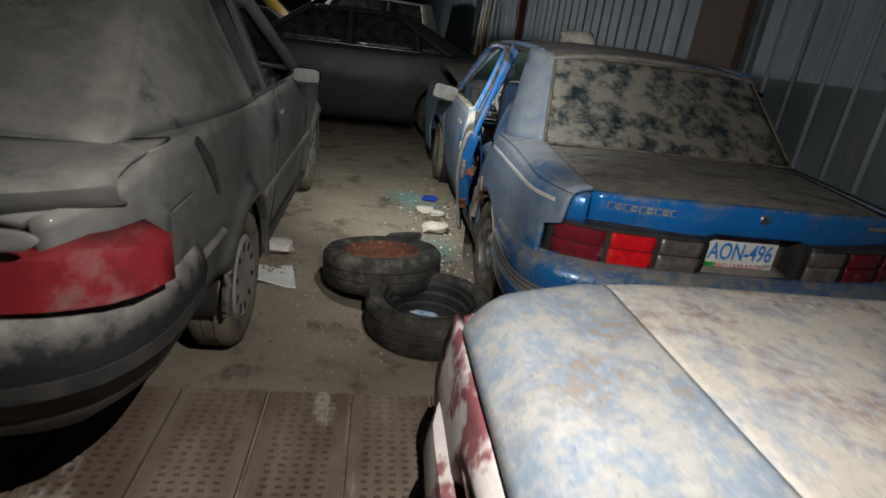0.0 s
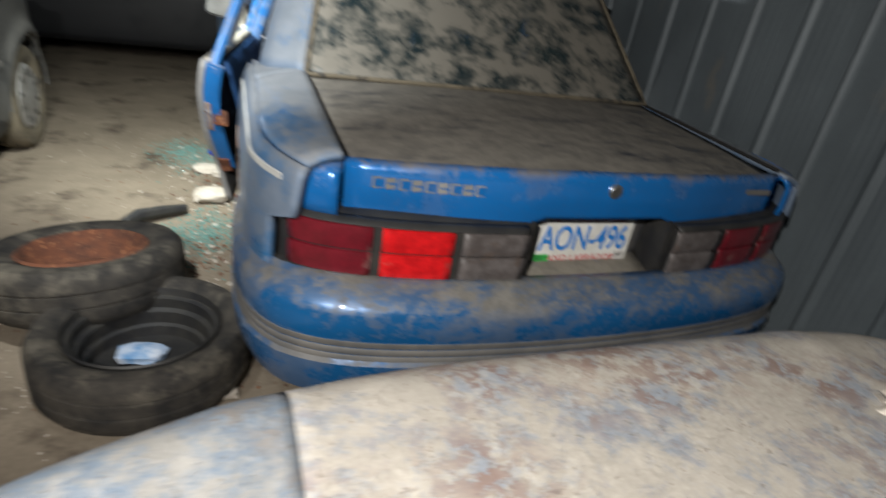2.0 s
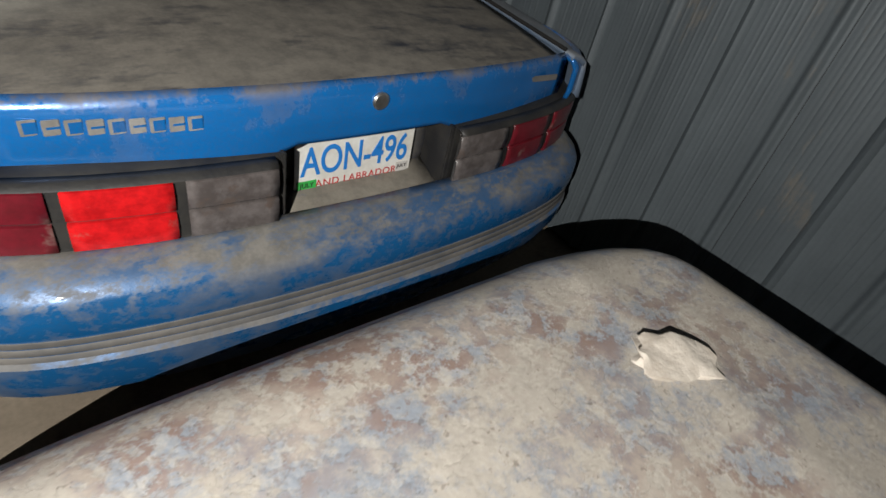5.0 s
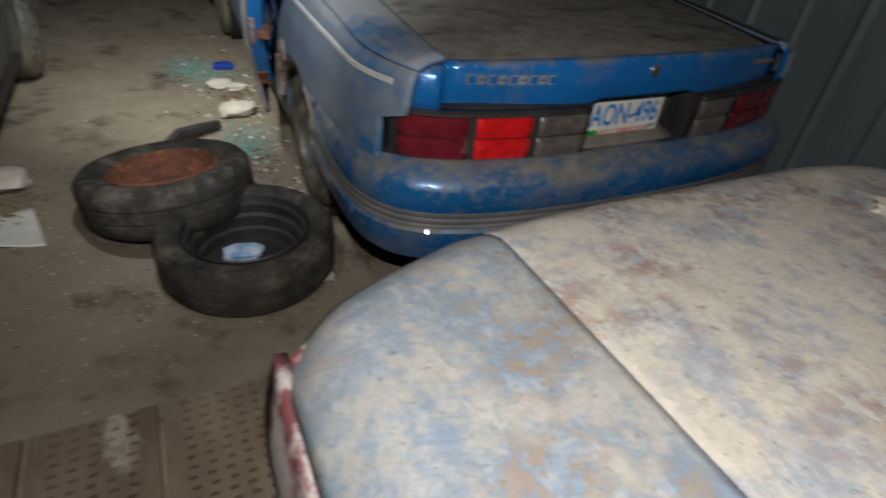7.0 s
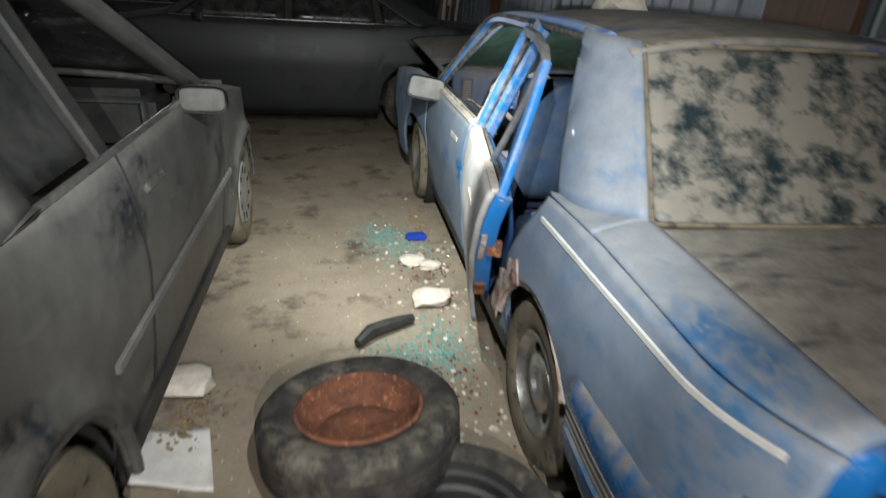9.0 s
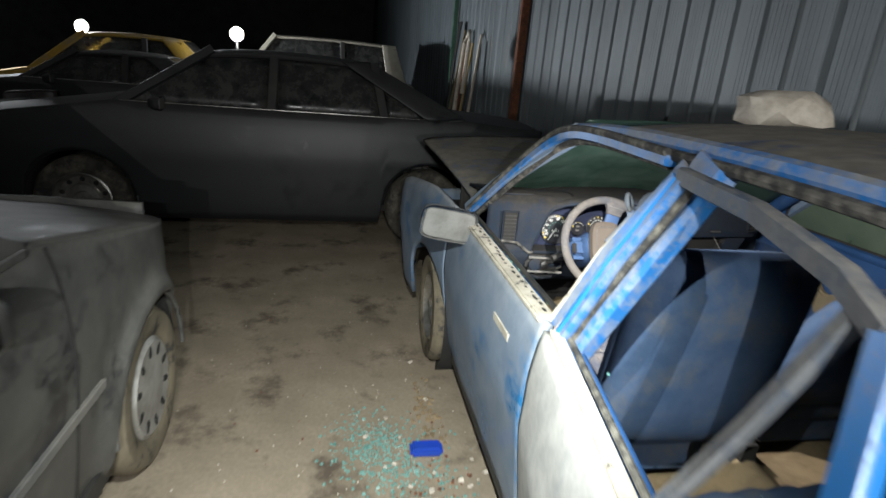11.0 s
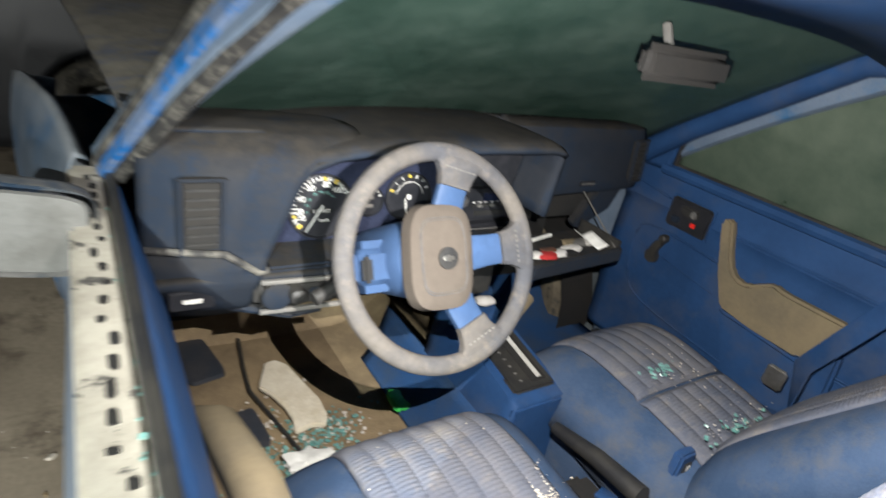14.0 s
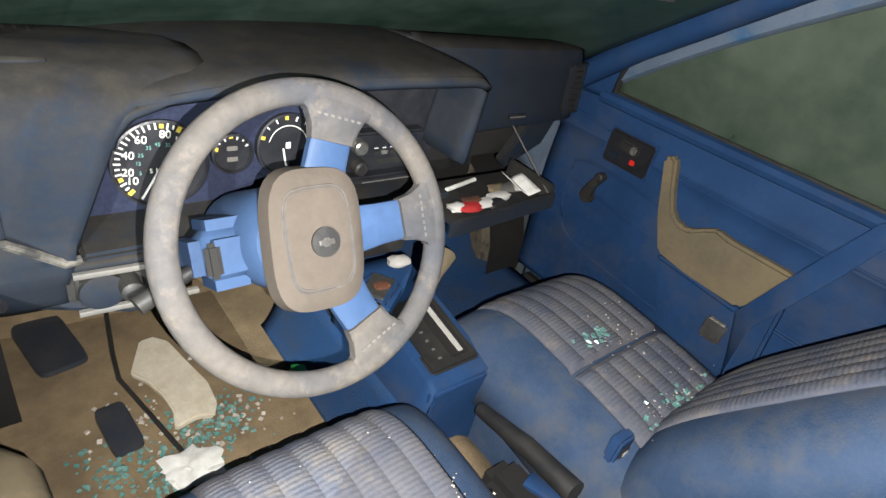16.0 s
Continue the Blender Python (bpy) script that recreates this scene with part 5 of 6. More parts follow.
    for gx, gz, gr in ((-0.436, 0.873, 0.064), (-0.338, 0.880, 0.031), (-0.250, 0.886, 0.052)):
        gm = pose(gx, 3.036, gz, 86, 0, 0)
        g = part("gauge", lathe([(gr, -0.004), (gr, 0.006), (gr - 0.003, 0.007), (gr - 0.005, 0.002), (0, 0.002)], 44, gm), M_GAUGE, dash)
        speedo = gx < -0.4
        for k in range(25 if speedo else 7):
            a = math.radians(222 - k * 8) if speedo else math.radians(160 - k * 22)
            part("tick", rbox((0.009 if k % 2 == 0 else 0.006, 0.0022 if k not in (0, 3, 17, 20) else 0.0055, 0.0012), (0, 0, 0), 0, m=gm @ pose(math.cos(a) * gr * 0.86, math.sin(a) * gr * 0.86, 0.003, 0, 0, math.degrees(a))), M_YMARK if k in (0, 3, 17, 20) else M_WHITE, g)
        if speedo:
            part("needle", rbox((0.060, 0.0026, 0.0015), (0.026, 0, 0.006), 0, m=gm @ pose(0, 0, 0, 0, 0, 238)), M_WHITE, g, "white needle at rest")
            for wd, a in (("10", 208), ("20", 190), ("40", 158), ("60", 122), ("80", 80), ("100", 48)):
                text(wd, 0.0155, gm @ pose(math.cos(radians(a)) * gr * 0.68, math.sin(radians(a)) * gr * 0.68, 0.0035, 0, 0, -6), M_WHITE, g)
            for wd, a in (("5", 200), ("15", 172), ("25", 148), ("35", 120), ("45", 96), ("55", 70), ("65", 45)):
                text(wd, 0.0075, gm @ pose(math.cos(radians(a)) * gr * 0.46, math.sin(radians(a)) * gr * 0.46, 0.0035, 0, 0, -6), M_TEAL, g)
            text("km/h", 0.009, gm @ pose(gr * 0.1, -gr * 0.42, 0.0035), M_WHITE, g)
            part("odometer", rbox((0.044, 0.009, 0.001), (0.0, -0.008, 0.0026), 0, m=gm), M_VOID, g)
            text("51963", 0.010, gm @ pose(0, -0.008, 0.0038), M_WHITE, g, "lettering", 1.4)
        elif gr > 0.04:
            part("needle", rbox((0.030, 0.0024, 0.0015), (0.012, 0, 0.006), 0, m=gm @ pose(-0.005, -0.030, 0, 0, 0, 100)), M_WHITE, g)
            part("dial_arc", tube([(gr * 0.62 * math.cos(a), gr * 0.62 * math.sin(a), 0.0035) for a in np.linspace(0.2, 2.9, 24)], 0.0008, 5, gm), M_WHITE, g)
            part("pump_mark", rbox((0.008, 0.010, 0.001), (0, 0, 0.003), 0.0004, m=gm), M_WHITE, g)
        else:
            for dz in (-0.009, 0.008):
                part("warning_mark", rbox((0.016, 0.007, 0.001), (0, dz, 0.003), 0.0004, m=gm), M_TRIM, g)
    part("stack_panel", rbox((0.22, 0.012, 0.24), (-0.045, 3.058, 0.86), 0.004), M_GAUGE, dash)
    rad = part("radio", rbox((0.176, 0.03, 0.070), (-0.068, 3.043, 0.863), 0.004), M_GAUGE, dash, "black car radio with a dusty face")
    part("display", rbox((0.062, 0.002, 0.018), (-0.03, 3.0275, 0.880), 0.0006), surface("dark_blue_display", (0.012, 0.016, 0.045), (0.01, 0.014, 0.03), 30, 0.25), rad)
    part("tape_slot", rbox((0.09, 0.003, 0.012), (-0.035, 3.027, 0.843), 0.001), M_VOID, rad)
    for x, z in ((-0.125, 0.878), (-0.120, 0.838)):
        part("knob", lathe([(0.014, 0), (0.013, 0.016), (0.010, 0.019), (0, 0.019)], 24, pose(x, 3.028, z, 90, 0, 0)), M_CHROME if z > 0.85 else M_DARK, rad)
    for k in range(6):
        part("button", rbox((0.012, 0.006, 0.007), (-0.085 + k * 0.017, 3.026, 0.861), 0.001), M_TRIM if k % 2 else M_DARK, rad)
        part("button_mark", rbox((0.008, 0.001, 0.0016), (-0.085 + k * 0.017, 3.0275, 0.869), 0), M_WHITE, rad)
    hp = part("heater_panel", rbox((0.185, 0.03, 0.060), (-0.045, 3.043, 0.783), 0.004), M_GAUGE, dash)
    for k in range(4):
        part("lever", rbox((0.022, 0.012, 0.006), (-0.10 + k * 0.036, 3.024, 0.775 + 0.012 * (k % 2)), 0.001), M_TRIM if k % 2 else M_DARK, hp)
    part("heater_marks", rbox((0.12, 0.001, 0.003), (-0.045, 3.0275, 0.802), 0), M_TRIM, hp)
    part("centre_housing", rbox((0.22, 0.16, 0.22), (-0.05, 3.14, 0.70), 0.012), M_DARK, dash)
    # vents
    for vx, vy, vz, w, h, lean in ((-0.657, 2.974, 0.895, 0.062, 0.125, 0), (0.560, 3.130, 0.932, 0.042, 0.122, -7)):
        vm = pose(vx, vy, vz, 0, lean, 0)
        vt = part("air_vent", rbox((w, 0.02, h), (0, 0, 0), 0.006, m=vm), M_VOID, dash)
        for zz in (-1, 1):
            part("vent_frame", rbox((w + 0.010, 0.012, 0.005), (0, -0.010, zz * h / 2), 0.002, m=vm), M_DASH, vt)
            part("vent_frame", rbox((0.005, 0.012, h), (zz * w / 2, -0.010, 0), 0.002, m=vm), M_DASH, vt)
        for k in range(7):
            part("slat", rbox((w * 0.8, 0.016, 0.004), (0, -0.006, h * (k - 3) / 8.2), 0.0015, m=vm @ pose(0, 0, 0, 0, 0, 0)), M_DARK, vt)
    part("dash_right", grid(lambda u, v: (lerp(0.06, lerp(0.592, 0.628, v), u), curve(v, [0, 0.08, 0.92, 1], [3.185, 3.160, 3.160, 3.19]) + 0.012 * max(0, (u - 0.93) / 0.07) ** 2, lerp(1.018, lerp(0.815, 0.838, u), v)), 24, 14), M_DASH, dash, solid=0.02)
    part("dash_end", grid(lambda u, v: (lerp(0.592, 0.628, v) + 0.012 * u, lerp(3.17, 3.34, u), lerp(1.012, 0.838, v)), 4, 6), M_DASH, dash, solid=0.015)
    part("maker_badge", rbox((0.060, 0.004, 0.015), (0.39, 3.136, 0.861), 0.001), M_GAUGE, dash)
    part("badge_rim", rbox((0.054, 0.002, 0.004), (0.39, 3.133, 0.861), 0.0006), M_TRIM, dash)
    part("trim_line", tube([(-0.735, 2.99, 0.832), (-0.66, 2.952, 0.838), (-0.625, 2.950, 0.834), (-0.595, 2.950, 0.812), (-0.572, 2.948, 0.795), (-0.555, 2.95, 0.797)], 0.006, 8), M_SEAL, dash)
    # lower left knee panel, light switch
    part("knee_panel", grid(lambda u, v: (lerp(-0.735, -0.14, u), lerp(2.966, 3.09, v), lerp(0.792, 0.655, v) - 0.02 * u), 12, 6), M_DASH, dash, solid=0.015)
    sw = part("switch_pod", rbox((0.16, 0.03, 0.062), (-0.495, 2.963, 0.745), 0.018, 3), M_DARK, dash)
    part("pod_rim", bar([(-0.568, 2.945, 0.776), (-0.42, 2.945, 0.770)], 0.008, 0.008, (0, 1, 0)), M_TRIM, sw)
    part("pod_rim", bar([(-0.568, 2.945, 0.716), (-0.42, 2.945, 0.712)], 0.008, 0.008, (0, 1, 0)), M_TRIM, sw)
    part("knob", lathe([(0.027, 0), (0.027, 0.008), (0.02, 0.012), (0, 0.012)], 24, pose(-0.538, 2.950, 0.745, 90, 0, 0)), M_DASHTOP, sw)
    part("knob", lathe([(0.014, 0), (0.014, 0.03), (0.008, 0.034), (0, 0.034)], 20, pose(-0.508, 2.950, 0.752, 90, 0, 0)), M_DARK, sw)
    part("slider", rbox((0.05, 0.01, 0.018), (-0.455, 2.946, 0.745), 0.003), M_DASHTOP, sw)
    rp = part("release_plate", rbox((0.07, 0.02, 0.036), (-0.672, 2.978, 0.742), 0.003), M_GAUGE, dash)
    part("release_mark", rbox((0.030, 0.003, 0.008), (-0.672, 2.967, 0.742), 0.001), M_WHITE, rp)
    part("release_lever", tube([(-0.60, 3.02, 0.69), (-0.50, 2.99, 0.675), (-0.44, 2.99, 0.68)], 0.010, 8), M_DASHTOP, dash)
    # glove box hanging open
    gb = part("glove_box", rbox((0.31, 0.17, 0.012), (0.225, 3.03, 0.722), 0.004, m=None), M_DASH, dash, "open glove box lid strewn with papers")
    part("glove_lip", rbox((0.31, 0.014, 0.040), (0, 0, 0), 0.004, m=pose(0.22, 2.948, 0.724, 0, -4, 0)), M_DASH, gb)
    part("glove_side", rbox((0.010, 0.15, 0.045), (0.374, 3.03, 0.745), 0.003), M_DARK, gb)
    # Solid near-black block paints the shade inside the open glove box.
    part("glove_shade_block", rbox((0.40, 0.05, 0.12), (0.34, 3.225, 0.79), 0.006), M_VOID, dash)
    part("glove_jamb", prism([(0.50, 0.84), (0.60, 0.845), (0.56, 0.76), (0.44, 0.70), (0.42, 0.72)], 0.03, pose(0, 3.17, 0), 0.004), M_DASH, dash)
    part("stay_cord", tube([(0.366, 2.955, 0.742), (0.40, 3.16, 0.838)], 0.002, 6), M_TRIM, gb)
    rnd = random.Random(4)
    for k, mt in enumerate((M_PAPER, M_REDINK, M_RUST, M_PAPER, M_DARK, M_PAPER, M_TAN, M_TRIM, M_PAPER)):
        tagged(part("litter", chunk((0.024 + 0.01 * (k % 2), 0.016, 0.007), 60 + k, (0.115 + 0.026 * k, 3.0 + rnd.uniform(-0.025, 0.04), 0.735)), mt), "scrap lying in the open glove box", "litter", "glove box litter")
    tagged(part("pen", tube([(0.14, 3.06, 0.736), (0.24, 3.08, 0.738)], 0.005, 8), M_WHITE), "white pen lying in the open glove box", "pen")
    tagged(part("folded_paper", grid(lambda u, v: (0.30 + 0.05 * u, 2.99 + 0.07 * v - 0.02 * u, 0.735 + 0.03 * abs(u - 0.5) + 0.012 * v), 6, 6), M_WHITE, solid=0.001), "crumpled white paper in the glove box", "paper")
    # steering column and wheel
    wm = pose(-0.341, 2.752, 0.900, 62, 0, 0)
    st = thing("steering_wheel", (-0.337, 2.752, 0.885), "blue steering wheel furred with pale dust, turned aside", "steering wheel")
    R = 0.1685
    part("rim", lathe([(R + 0.0155 * math.cos(a), 0.0155 * math.sin(a) * 0.9) for a in np.linspace(0, 2 * math.pi, 15)[:-1]], 72, wm, True), M_WHEEL, st)
    for a in (74, 3, -68):
        d = (math.cos(radians(a)), math.sin(radians(a)))
        n_ = (-d[1], d[0])
        part("spoke", bar([(d[0] * q, d[1] * q, zz) for q, zz in ((0.03, -0.016), (0.09, -0.012), (0.128, -0.004))], [0.062, 0.052, 0.050], 0.018, (-d[1], d[0], 0), wm), M_SPOKE, st, "clean blue spoke")
        sp = part("spoke_pad", bar([(d[0] * q, d[1] * q, zz) for q, zz in ((0.115, -0.003), (0.132, -0.001), (0.146, 0.0), (0.156, 0.0), (0.165, 0.0))], [0.054, 0.060, 0.074, 0.105, 0.15], 0.024, (-d[1], d[0], 0), wm), M_WHEEL, st)
        for k in range(7):
            q = 0.142
            part("stitch", rbox((0.003, 0.005, 0.002), (0, 0, 0), 0.0005, m=wm @ pose(d[0] * q + n_[0] * (k - 3) * 0.0085, d[1] * q + n_[1] * (k - 3) * 0.0085, 0.0125, 0, 0, a)), M_TRIM, sp)
    pad = part("horn_pad", padded(0.114, 0.164, 0.036, 3.6, 0.30, m=wm @ pose(-0.004, 0.002, -0.020, 0, 0, -3)), M_HUBPAD, st, "tan dust on the horn pad")
    for k, g_ in ((1.0, 0.0012), (0.94, 0.0008)):
        part("seam", tube([(-0.006 + x * 0.041 * k, 0.004 + y * 0.060 * k, 0.0135) for x, y in [(math.copysign(abs(math.cos(a)) ** 0.45, math.cos(a)), math.copysign(abs(math.sin(a)) ** 0.45, math.sin(a))) for a in np.linspace(0, 2 * math.pi, 41)]], g_, 6, wm), M_WHEEL, pad)
    part("emblem", lathe([(0.0175, 0.014), (0.0175, 0.0205), (0.0, 0.0215)], 28, wm @ pose(-0.002, 0.0, -0.001)), M_DARK, pad, "round black emblem")
    part("emblem_bar", rbox((0.019, 0.006, 0.002), (-0.002, 0.0, 0.0208), 0.0005, m=wm), M_CHROME, pad)
    part("emblem_bar", rbox((0.007, 0.010, 0.002), (-0.002, 0.0, 0.0206), 0.0005, m=wm), M_CHROME, pad)
    part("column_shroud", lathe([(0.0, -0.028), (0.052, -0.03), (0.062, -0.045), (0.066, -0.10), (0.060, -0.22), (0.0, -0.22)], 32, wm @ pose(-0.012, 0.0, 0)), M_SPOKE, st)
    part("column_housing", rbox((0.085, 0.085, 0.10), (-0.082, -0.005, -0.105), 0.022, 3, wm), M_SPOKE, st)
    part("ignition_slot", rbox((0.018, 0.042, 0.012), (-0.106, -0.008, -0.0555), 0.005, m=wm), M_VOID, st)
    part("stalk", tube([(-0.11, -0.015, -0.09), (-0.15, -0.03, -0.09), (-0.185, -0.045, -0.088)], [0.008, 0.010, 0.012], 10, wm), M_DARK, st)
    part("column", tube([(0, 0, -0.1), (0, 0, -0.45)], 0.05, 12, wm), M_SPOKE, st)
    # console
    c = part("console", grid(lambda u, v: (curve(u, [0, 0.12, 0.2, 0.8, 0.88, 1], [-0.105, -0.098, -0.080, 0.070, 0.086, 0.10]), lerp(2.745, 3.08, v), curve(u, [0, 0.12, 0.2, 0.8, 0.88, 1], [0.27, 0.44, 0.515, 0.515, 0.44, 0.27]) + 0.055 * v), 20, 10), M_VINYL, e, "blue plastic console", solid=0.012)
    part("console_end", rbox((0.165, 0.02, 0.24), (-0.004, 2.750, 0.395), 0.008, 3), M_VINYL, c)
    part("shift_plate", rbox((0.122, 0.185, 0.012), (0, 0, 0), 0.006, m=pose(-0.001, 2.866, 0.534, 9, 0, 0)), M_DARK, c)
    part("shift_gate", rbox((0.045, 0.15, 0.006), (0, 0, 0), 0.003, m=pose(0.020, 2.866, 0.540, 9, 0, 0)), M_VOID, c)
    part("gate_strip", rbox((0.012, 0.14, 0.003), (0, 0, 0), 0.001, m=pose(0.022, 2.866, 0.5445, 9, 0, 0)), M_PAPER, c)
    for k in range(6):
        part("gear_mark", rbox((0.007, 0.004, 0.002), (0, 0, 0), 0, m=pose(-0.028, 2.80 + k * 0.022, 0.5315 + k * 0.0035, 9, 0, 0)), M_TRIM, c)
    part("shift_lever", tube([(0.03, 2.94, 0.54), (0.08, 2.97, 0.585), (0.125, 3.0, 0.605)], [0.009, 0.014, 0.024], 12), M_TAN, c)
    tr = part("ash_tray", rbox((0.10, 0.080, 0.045), (0, 0, 0), 0.01, m=pose(-0.074, 2.966, 0.573, 0, 0, 37)), M_VINYL, c)
    part("tray_insert", rbox((0.084, 0.062, 0.020), (0, 0, 0), 0.008, m=pose(-0.074, 2.966, 0.593, 0, 0, 37)), M_CHROME, tr, "shiny ash tray full of litter")
    part("tray_litter", chunk((0.016, 0.012, 0.004), 91, (-0.070, 2.962, 0.604)), M_RUST, tr)
    tagged(part("litter", chunk((0.026, 0.018, 0.010), 92, (0.02, 3.03, 0.595)), M_PAPER), "crumpled white paper on the console", "litter")
    part("hand_brake", tube([(0.01, 2.70, 0.47), (0.005, 2.58, 0.50), (0.0, 2.47, 0.515)], [0.014, 0.019, 0.021], 12), M_DARK, e)
    part("brake_base", rbox((0.09, 0.40, 0.12), (0.0, 2.42, 0.36), 0.02), M_VOID, e)
    part("belt_anchor", bar([(0.02, 2.56, 0.42), (0.05, 2.44, 0.44), (0.07, 2.36, 0.46)], 0.035, 0.012, (1, 0, 0)), M_VINYL, e)
    # seats
    seat("front_seat", pose(-0.355, 2.50, 0.44, 4, 0, 0), pose(-0.375, 2.10, 0.80, -79, 0, 0), 0.50, 0.56, 0.62, "blue cloth driver's seat, ribbed middle torn and dusty")
    seat("front_seat", pose(0.295, 2.635, 0.425, 5, 0, 0), pose(0.325, 2.255, 0.70, -56, 0, 0), 0.52, 0.57, 0.62, "blue cloth passenger seat with a ribbed dusty middle")
    rs = thing("rear_seat", (0, 1.55, 0.3), "blue ribbed rear bench strewn with glass", "seat")
    part("cushion", pillow(1.32, 0.52, 0.16, 5, 14, 0.012, pose(0, 1.66, 0.42, 5, 0, 0), "x"), M_CLOTH, rs, solid=0.02)
    part("base", rbox((1.30, 0.48, 0.16), (0, 1.66, 0.34), 0.02), M_CLOTH, rs)
    part("backrest", pillow(1.32, 0.56, 0.12, 5, 14, 0.01, pose(0, 1.33, 0.72, -68, 0, 0), "x"), M_CLOTH, rs, solid=0.02)
    part("parcel_shelf", rbox((1.3, 0.46, 0.02), (0, 1.02, 0.93), 0.005), M_DASHTOP, rs)
    # buckle
    bk = thing("seat_belt_buckle", (0.10, 2.46, 0.4), "blue seat belt buckle standing between the seats", "buckle")
    part("stalk", bar([(0.09, 2.455, 0.34), (0.10, 2.465, 0.45), (0.112, 2.475, 0.50)], 0.044, 0.012, (1, 0, 0)), M_VINYL, bk)
    part("head", rbox((0.048, 0.022, 0.078), (0.114, 2.480, 0.537), 0.005, 2), M_VINYL, bk)
    part("button", rbox((0.022, 0.004, 0.022), (0.114, 2.4675, 0.545), 0.001), M_DARK, bk)
    part("button_mark", rbox((0.012, 0.003, 0.012), (0.114, 2.4660, 0.545), 0.001), M_WHITE, bk)
    # passenger door card
    dc = part("door_card", grid(lambda u, v: (0.725 - 0.018 * math.sin(math.pi * min(1, v * 1.2)) - 0.012 * (0.16 < v < 0.2), lerp(2.16, 3.24, u), lerp(0.905, 0.28, v)), 24, 30), M_VINYL, e, "blue vinyl door lining", solid=0.012)
    part("window_ledge", tube([(0.722, y, 0.905) for y in np.linspace(2.18, 3.14, 10)], 0.018, 8), M_VINYL, dc)
    part("window_seal", tube([(0.738, y, 0.921) for y in np.linspace(2.18, 3.13, 10)], 0.007, 6), M_DARK, dc)
    for zz, ya in ((0.812, 2.86), (0.803, 2.86), (0.60, 2.64), (0.592, 2.64)):
        part("moulding", tube([(0.703, y, zz - 0.005 * (3.1 - y)) for y in np.linspace(2.2, ya, 10)], 0.0035, 6), M_VINYL, dc)
    part("panel_bead", tube(smooth_path([(0.704, 2.83, 0.715), (0.704, 3.11, 0.735), (0.704, 3.155, 0.70), (0.704, 3.13, 0.52), (0.704, 3.05, 0.47), (0.704, 2.70, 0.45)], 30), 0.004, 6), M_VINYL, dc)
    part("panel_bead", tube([(0.704, 2.84, 0.625), (0.704, 3.12, 0.655)], 0.003, 6), M_VINYL, dc)
    part("moulding", tube([(0.704, 3.07, 0.83), (0.704, 3.17, 0.845), (0.704, 3.22, 0.85)], 0.0035, 6), M_VINYL, dc)
    part("pull", prism([(2.884, 0.838), (2.872, 0.853), (2.855, 0.852), (2.848, 0.842), (2.822, 0.765), (2.80, 0.722), (2.772, 0.706), (2.748, 0.708), (2.715, 0.730), (2.688, 0.745), (2.655, 0.737), (2.505, 0.737), (2.46, 0.725), (2.565, 0.598), (2.70, 0.600), (2.795, 0.612), (2.838, 0.70)], 0.032, in_yz(0.678), 0.008), M_TAN, dc, "tan dust on the armrest")
    part("pocket", prism([(2.795, 0.606), (2.565, 0.592), (2.48, 0.66), (2.46, 0.44), (2.674, 0.414), (2.72, 0.44)], 0.03, in_yz(0.682), 0.008), M_VINYL, dc)
    swp = part("switch_plate", rbox((0.012, 0.140, 0.092), (0.700, 2.989, 0.802), 0.006), M_GAUGE, dc)
    part("switch_rim", rbox((0.006, 0.152, 0.104), (0.704, 2.989, 0.802), 0.006), M_VINYL, swp)
    part("latch", rbox((0.014, 0.062, 0.030), (0.692, 2.985, 0.818), 0.006), M_DARK, swp)
    part("latch_grip", rbox((0.010, 0.018, 0.022), (0.682, 2.968, 0.818), 0.004), M_TRIM, swp)
    part("slide", rbox((0.008, 0.03, 0.022), (0.693, 3.025, 0.782), 0.003), M_DASHTOP, swp)
    part("warning_light", rbox((0.004, 0.016, 0.014), (0.692, 2.965, 0.785), 0.002), M_REDLIGHT, swp)
    ck = part("crank", bar([(0.686, 3.056, 0.642), (0.680, 3.045, 0.68), (0.684, 3.026, 0.715)], [0.036, 0.026, 0.022], 0.016, (0, 1, 0)), M_DARK, dc)
    part("crank_knob", lathe([(0.013, 0), (0.012, 0.022), (0.008, 0.026), (0, 0.026)], 16, pose(0.684, 3.024, 0.716, 0, -90, 0)), M_DARK, ck)
    part("crank_hub", lathe([(0.024, 0), (0.022, 0.012), (0, 0.014)], 20, pose(0.70, 3.058, 0.640, 0, -90, 0)), M_DARK, ck)
    # sail panel before the glass, pillar trims, lining
    glass_front = lambda z: curve(z, [0.885, 0.92, 1.053, 1.204, 1.325], [3.12, 3.12, 3.085, 2.868, 2.60])
    pillar_back = lambda z: curve(z, [0.90, 0.93, 1.06, 1.30, 1.335], [3.26, 3.24, 3.08, 2.70, 2.55])
    part("sail_panel", grid(lambda u, v: (lerp(0.742, 0.602, v) - 0.030 + 0.024 * (1 - u), lerp(glass_front(lerp(0.905, 1.32, v)), max(glass_front(lerp(0.905, 1.32, v)) + 0.03, pillar_back(lerp(0.905, 1.32, v))), u), lerp(0.905, 1.32, v)), 6, 24), M_VINYL, dc, solid=0.015)
    part("sail_seal", tube([(lerp(0.742, 0.602, v) - 0.004, glass_front(lerp(0.905, 1.32, v)) - 0.006, lerp(0.905, 1.32, v)) for v in np.linspace(0.02, 0.38, 10)], 0.009, 8), M_DARK, dc)
    part("pillar_trim", tube([(0.70, 3.22, 0.93), (0.665, 3.05, 1.06), (0.58, 2.68, 1.30), (0.565, 2.50, 1.335)], 0.034, 10), M_VINYL, e)
